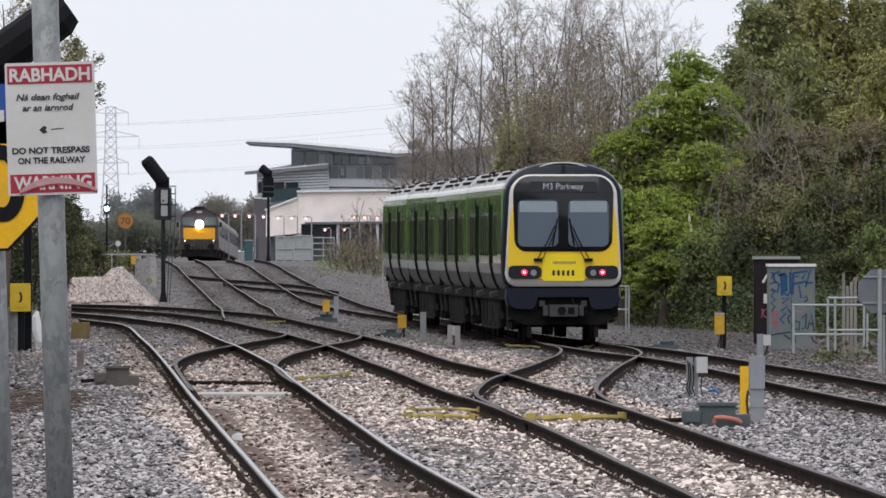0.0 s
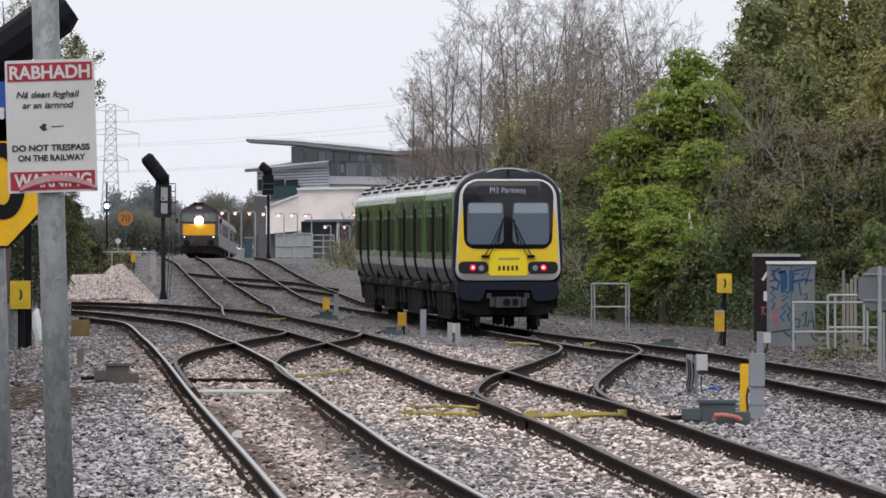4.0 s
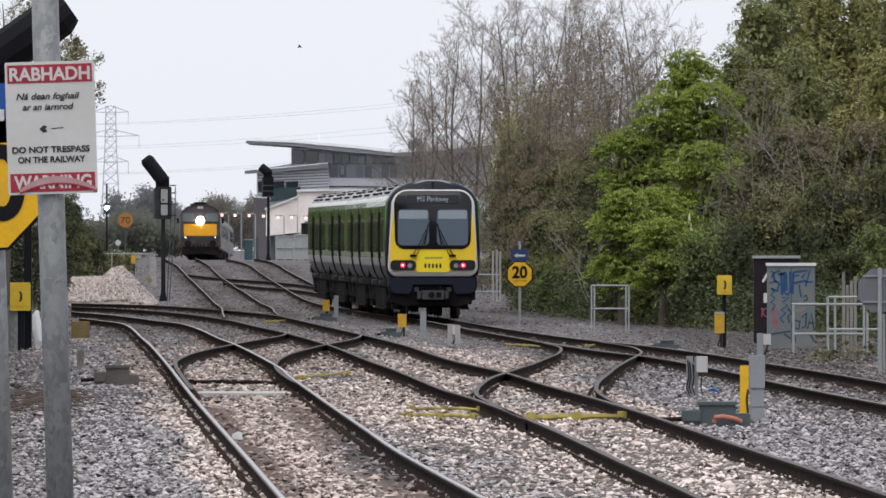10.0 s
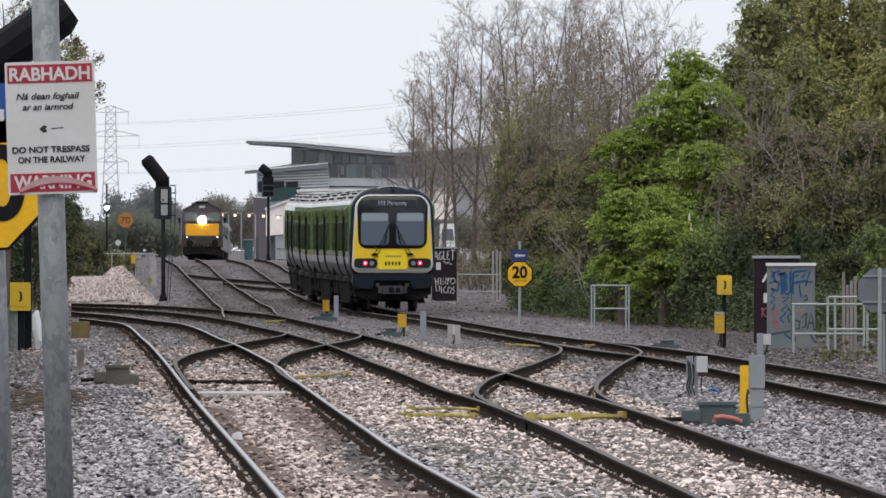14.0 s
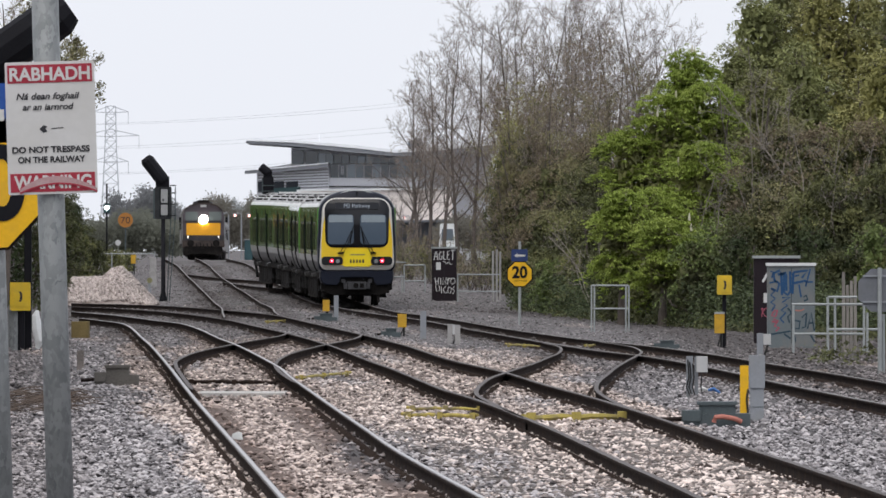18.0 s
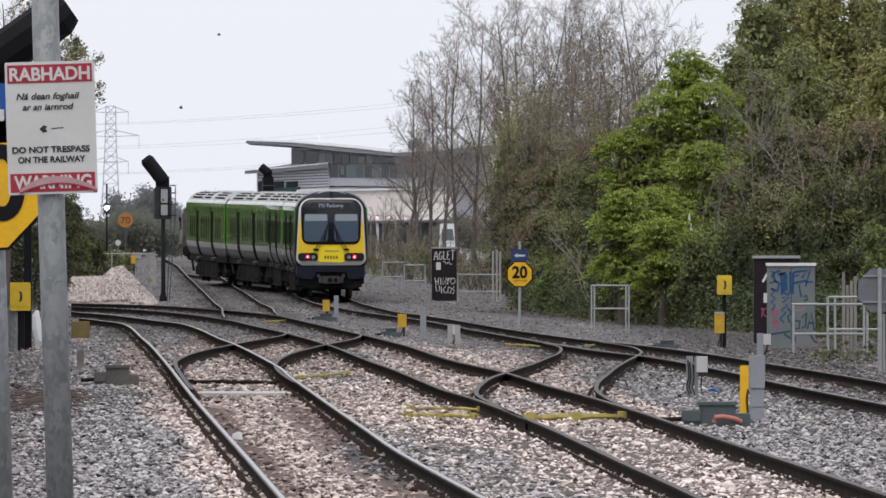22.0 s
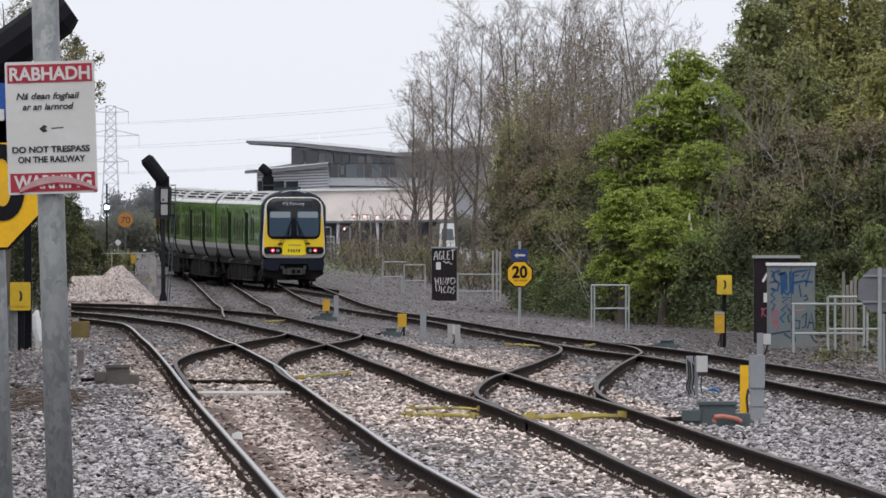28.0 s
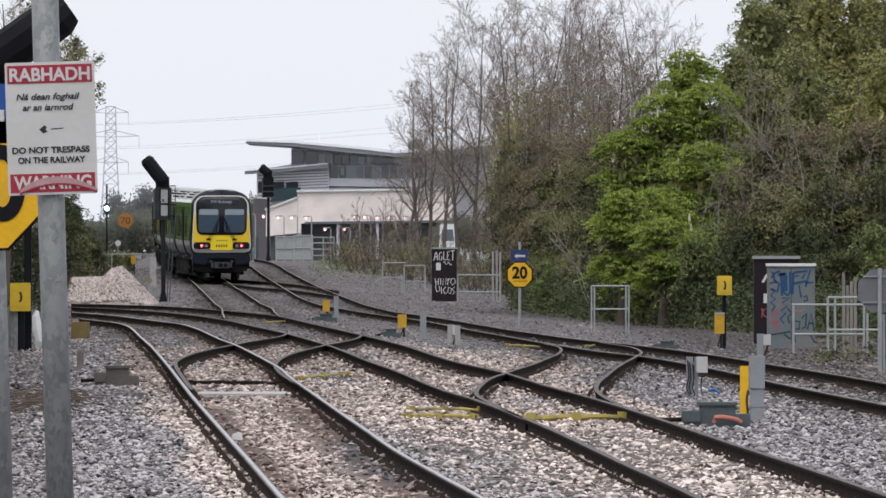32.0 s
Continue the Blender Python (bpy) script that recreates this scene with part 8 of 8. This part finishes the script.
def undergrowth():
    """Ivy, grass and litter that close the foot of the hedge."""
    rng = random.Random(77)
    for name, mat, n, label, hgt in (("undergrowth", M_LEAF_IVY, 2200, "ivy and bramble undergrowth darkened for the hedge-foot shade", 1.3), ("grass_verge", M_LEAF_DARK, 480, "rough patches of grass along the hedge foot", 0.12)):
        pts = []
        for _ in range(n):
            px = rng.uniform(905, 1600)
            s = float(np.interp(px, [850, 1000, 1240, 1400, 1600], [43.5, 51.5, 59.5, 63.5, 66])) + (rng.uniform(-1.5, 0.8) if hgt > 0.5 else rng.uniform(-0.5, 1.4 + 1.6 * (px > 1430)))
            if hgt < 0.5 and rng.random() < 0.14:
                px, s = rng.uniform(1440, 1600), rng.uniform(68, 92)
            x, y = (px - 784) / s, 20000.0 / s
            pts.append((x, y, ground_z(x, y) + rng.random() ** 1.6 * hgt))
        me = leaf_mesh(name, pts, 16, 0.14, 0.05, 5)
        me.materials.append(mat)
        tagged(new(name, me), label, "undergrowth", kind="stuff")


def gate_grass():
    """Rough green grass and weeds on the slope past the gates."""
    rng = random.Random(78)
    pts = []
    for _ in range(190):
        px, s = rng.uniform(560, 700), rng.uniform(30.0, 36.0)
        x, y = (px - 784) / s, 20000.0 / s
        pts.append((x, y, ground_z(x, y) + rng.random() ** 1.5 * 0.5))
    me = leaf_mesh("weeds", pts, 12, 0.2, 0.05, 6)
    me.materials.append(M_LEAF_FRESH)
    tagged(new("weeds", me), "rough green weeds and grass by the fence", "weeds", kind="stuff")


undergrowth()
gate_grass()


def unseen_belt():
    """A wood added beyond the view on the other side of the railway, to darken what the train's glossy side mirrors."""
    rng = random.Random(91)
    pts = []
    for _ in range(7500):
        y = 150 + 2450 * rng.random() ** 1.2
        x = -0.0425 * y - 5 + rng.uniform(-2.5, 2.5)
        pts.append((x, y, ground_z(x, y) + (9.5 + 0.003 * y) * rng.random() ** 0.8 * (0.8 + 0.2 * math.sin(y * 0.09))))
    me = leaf_mesh("side_wood", pts, 9, 1.1, 0.6, 17)
    me.materials.append(M_LEAF_DARK)
    tagged(new("side_wood", me), "dense green unseen wood, added for the train to mirror", "woodland", kind="stuff")


def brush_pile():
    e = thing("brush_pile", -5.24, 140.8, -0.12, "heap of dry brown cut twigs on the ballast", "twigs")
    rng = random.Random(6)
    b = Build()
    for _ in range(120):
        x, y, z = rng.uniform(-0.5, 0.45), rng.uniform(0, 9), rng.uniform(0, 0.22)
        a = rng.uniform(-0.5, 0.5)
        ln = rng.uniform(0.2, 0.5)
        b.tube([(x, y, z), (x + ln * 0.5, y + 0.1, z + 0.03 + ln * a * 0.2), (x + ln, y + 0.2, z + ln * a * 0.4)], [0.008, 0.007, 0.004], 3)
    tagged(part("dry_twig", b, surf("dry_twigs", (0.115, 0.09, 0.075), 0.9, 0, 0.3, 4, 0, spec=0.05), e), kind="stuff")


unseen_belt()
brush_pile()


# ---- what moves ----
TAIL_PATH = smooth_line([(2.86, 268.9), (1.93, 292.2), (1.02, 315.6), (0.34, 331.1), (-0.36, 348.9), (-1.37, 375.6), (-2.82, 410.0), (-3.58, 426.7), (-4.25, 441.7), (-4.7, 455.6), (-5.35, 470.7), (-6.6, 493.3), (-8.48, 510.0), (-10.3, 526.7), (-12.2, 553.3), (-13.9, 597.8), (-15.9, 688.9), (-17.7, 816.7)], 1.0)
TAIL_S = np.concatenate([[0], np.cumsum(np.hypot(*np.diff(TAIL_PATH, axis=0).T))])
LOCO_PATH = smooth_line([(-15.2, 711.1), (-16.5, 777.8), (-17.6, 816.7), (-18.2, 844.4), (-18.8, 888.9), (-19.5, 1000.0), (-21, 1177.8), (-23, 1333.3)], 2.0)
LOCO_S = np.concatenate([[0], np.cumsum(np.hypot(*np.diff(LOCO_PATH, axis=0).T))])


def on_line(path, dist, s):
    x, y = np.interp(s, dist, path[:, 0]), np.interp(s, dist, path[:, 1])
    return Vector((x, y, float(rail_level(x, y))))


def ride(path, dist, s, first, second):
    """A vehicle whose near end is at s along the line, carried on bogies at two distances behind that end."""
    a, b = on_line(path, dist, s + first), on_line(path, dist, s + second)
    d = (b - a).normalized()
    p = a - d * first
    return pose(p.x, p.y, p.z, math.degrees(math.asin(d.z)), 0, math.degrees(math.atan2(-d.x, d.y)))


def bird():
    e = thing("bird", 0, 0, 0, "small dark bird in flight", "bird", "birds in flight")
    part("body", Build().tube([(-0.16, 0, 0), (-0.08, 0, 0.01), (0.05, 0, 0.01), (0.14, 0, 0)], [0.008, 0.035, 0.04, 0.012], 8), M_BLACK, e)
    for k in (-1, 1):
        part("wing", Build().plate([(-0.05, 0.0), (0.06, 0.0), (0.04, k * 0.16), (0.0, k * 0.3), (-0.03, k * 0.16)], 0.015, 0.03, Matrix.Rotation(k * 0.5, 4, "X"), "z"), M_BLACK, e)
    return e


birds = [bird() for _ in range(5)]
# height and drift of each crossing, 333 m off; the birds fly 2.1 times as far away
FLIGHTS = ([(0, (48.60, 333.3, 13.33)), (8.5, (3.68, 333.3, 8.87)), (9, (1.10, 333.3, 8.42)), (9.5, (-1.40, 333.3, 8.03)), (10, (-4.23, 333.3, 7.77)), (10.5, (-6.93, 333.3, 7.22)), (11, (-9.73, 333.3, 6.83)), (14, (-26.40, 333.3, 5.83)), (32, (-113.07, 333.3, 5.83))],
           [(0, (-76.40, 333.3, 2.17)), (8, (-11.07, 333.3, 6.83)), (8.5, (-7.07, 333.3, 7.70)), (9, (-3.17, 333.3, 8.53)), (9.5, (1.10, 333.3, 8.97)), (10, (5.27, 333.3, 9.50)), (32, (186.93, 333.3, 34.17))],
           [(0, (-148.5, 333.3, 8.0)), (21.8, (-7.9, 333.3, 8.0)), (22.2, (-5.3, 333.3, 8.25)), (22.6, (-2.6, 333.3, 8.17)), (32, (58.0, 333.3, 8.3))],
           [(0, (-206.0, 333.3, 4.0)), (21.8, (-9.5, 333.3, 5.87)), (22.2, (-5.93, 333.3, 6.13)), (22.6, (-2.2, 333.3, 6.42)), (32, (84.0, 333.3, 9.0))],
           [(0, (-98.0, 333.3, 6.7)), (19.0, (-8.58, 333.3, 6.7)), (19.4, (-6.75, 333.3, 6.72)), (19.8, (-4.85, 333.3, 6.67)), (32, (52.0, 333.3, 6.7))])


def motions():
    times = [i * 1.0 for i in range(33)]
    y_at = lambda t: np.interp(t, [0, 4, 8, 13, 19, 23, 28, 32], [268.9, 297.8, 328.9, 375.6, 426.7, 455.6, 493.3, 526.7])
    along = lambda t: np.interp(y_at(t), TAIL_PATH[:, 1], TAIL_S)
    for i, c in enumerate(cars):
        walk(c, [(t, ride(TAIL_PATH, TAIL_S, along(t) + i * CAR_PITCH, 3.1, 16.9)) for t in times])
    for b, rows, turn in zip(birds, FLIGHTS, (170, 10, 5, 12, 8)):
        walk(b, [(t, pose(x * 2.1, y * 2.1, 2.05 + (z - 2.05) * 2.1, 0, 0, turn)) for t, (x, y, z) in rows])
    loco_y = lambda t: np.interp(t, [0, 8, 19, 24, 32], [841.1, 813.3, 775.6, 766.7, 766.7])
    l_along = lambda t: np.interp(loco_y(t), LOCO_PATH[:, 1], LOCO_S)
    walk(loco, [(t, ride(LOCO_PATH, LOCO_S, l_along(t), 3.6, 13.4)) for t in times])
    for i, c in enumerate(coaches):
        walk(c, [(t, ride(LOCO_PATH, LOCO_S, l_along(t) + 17.6 + i * 23.2, 3.5, 19.5)) for t in times])


motions()
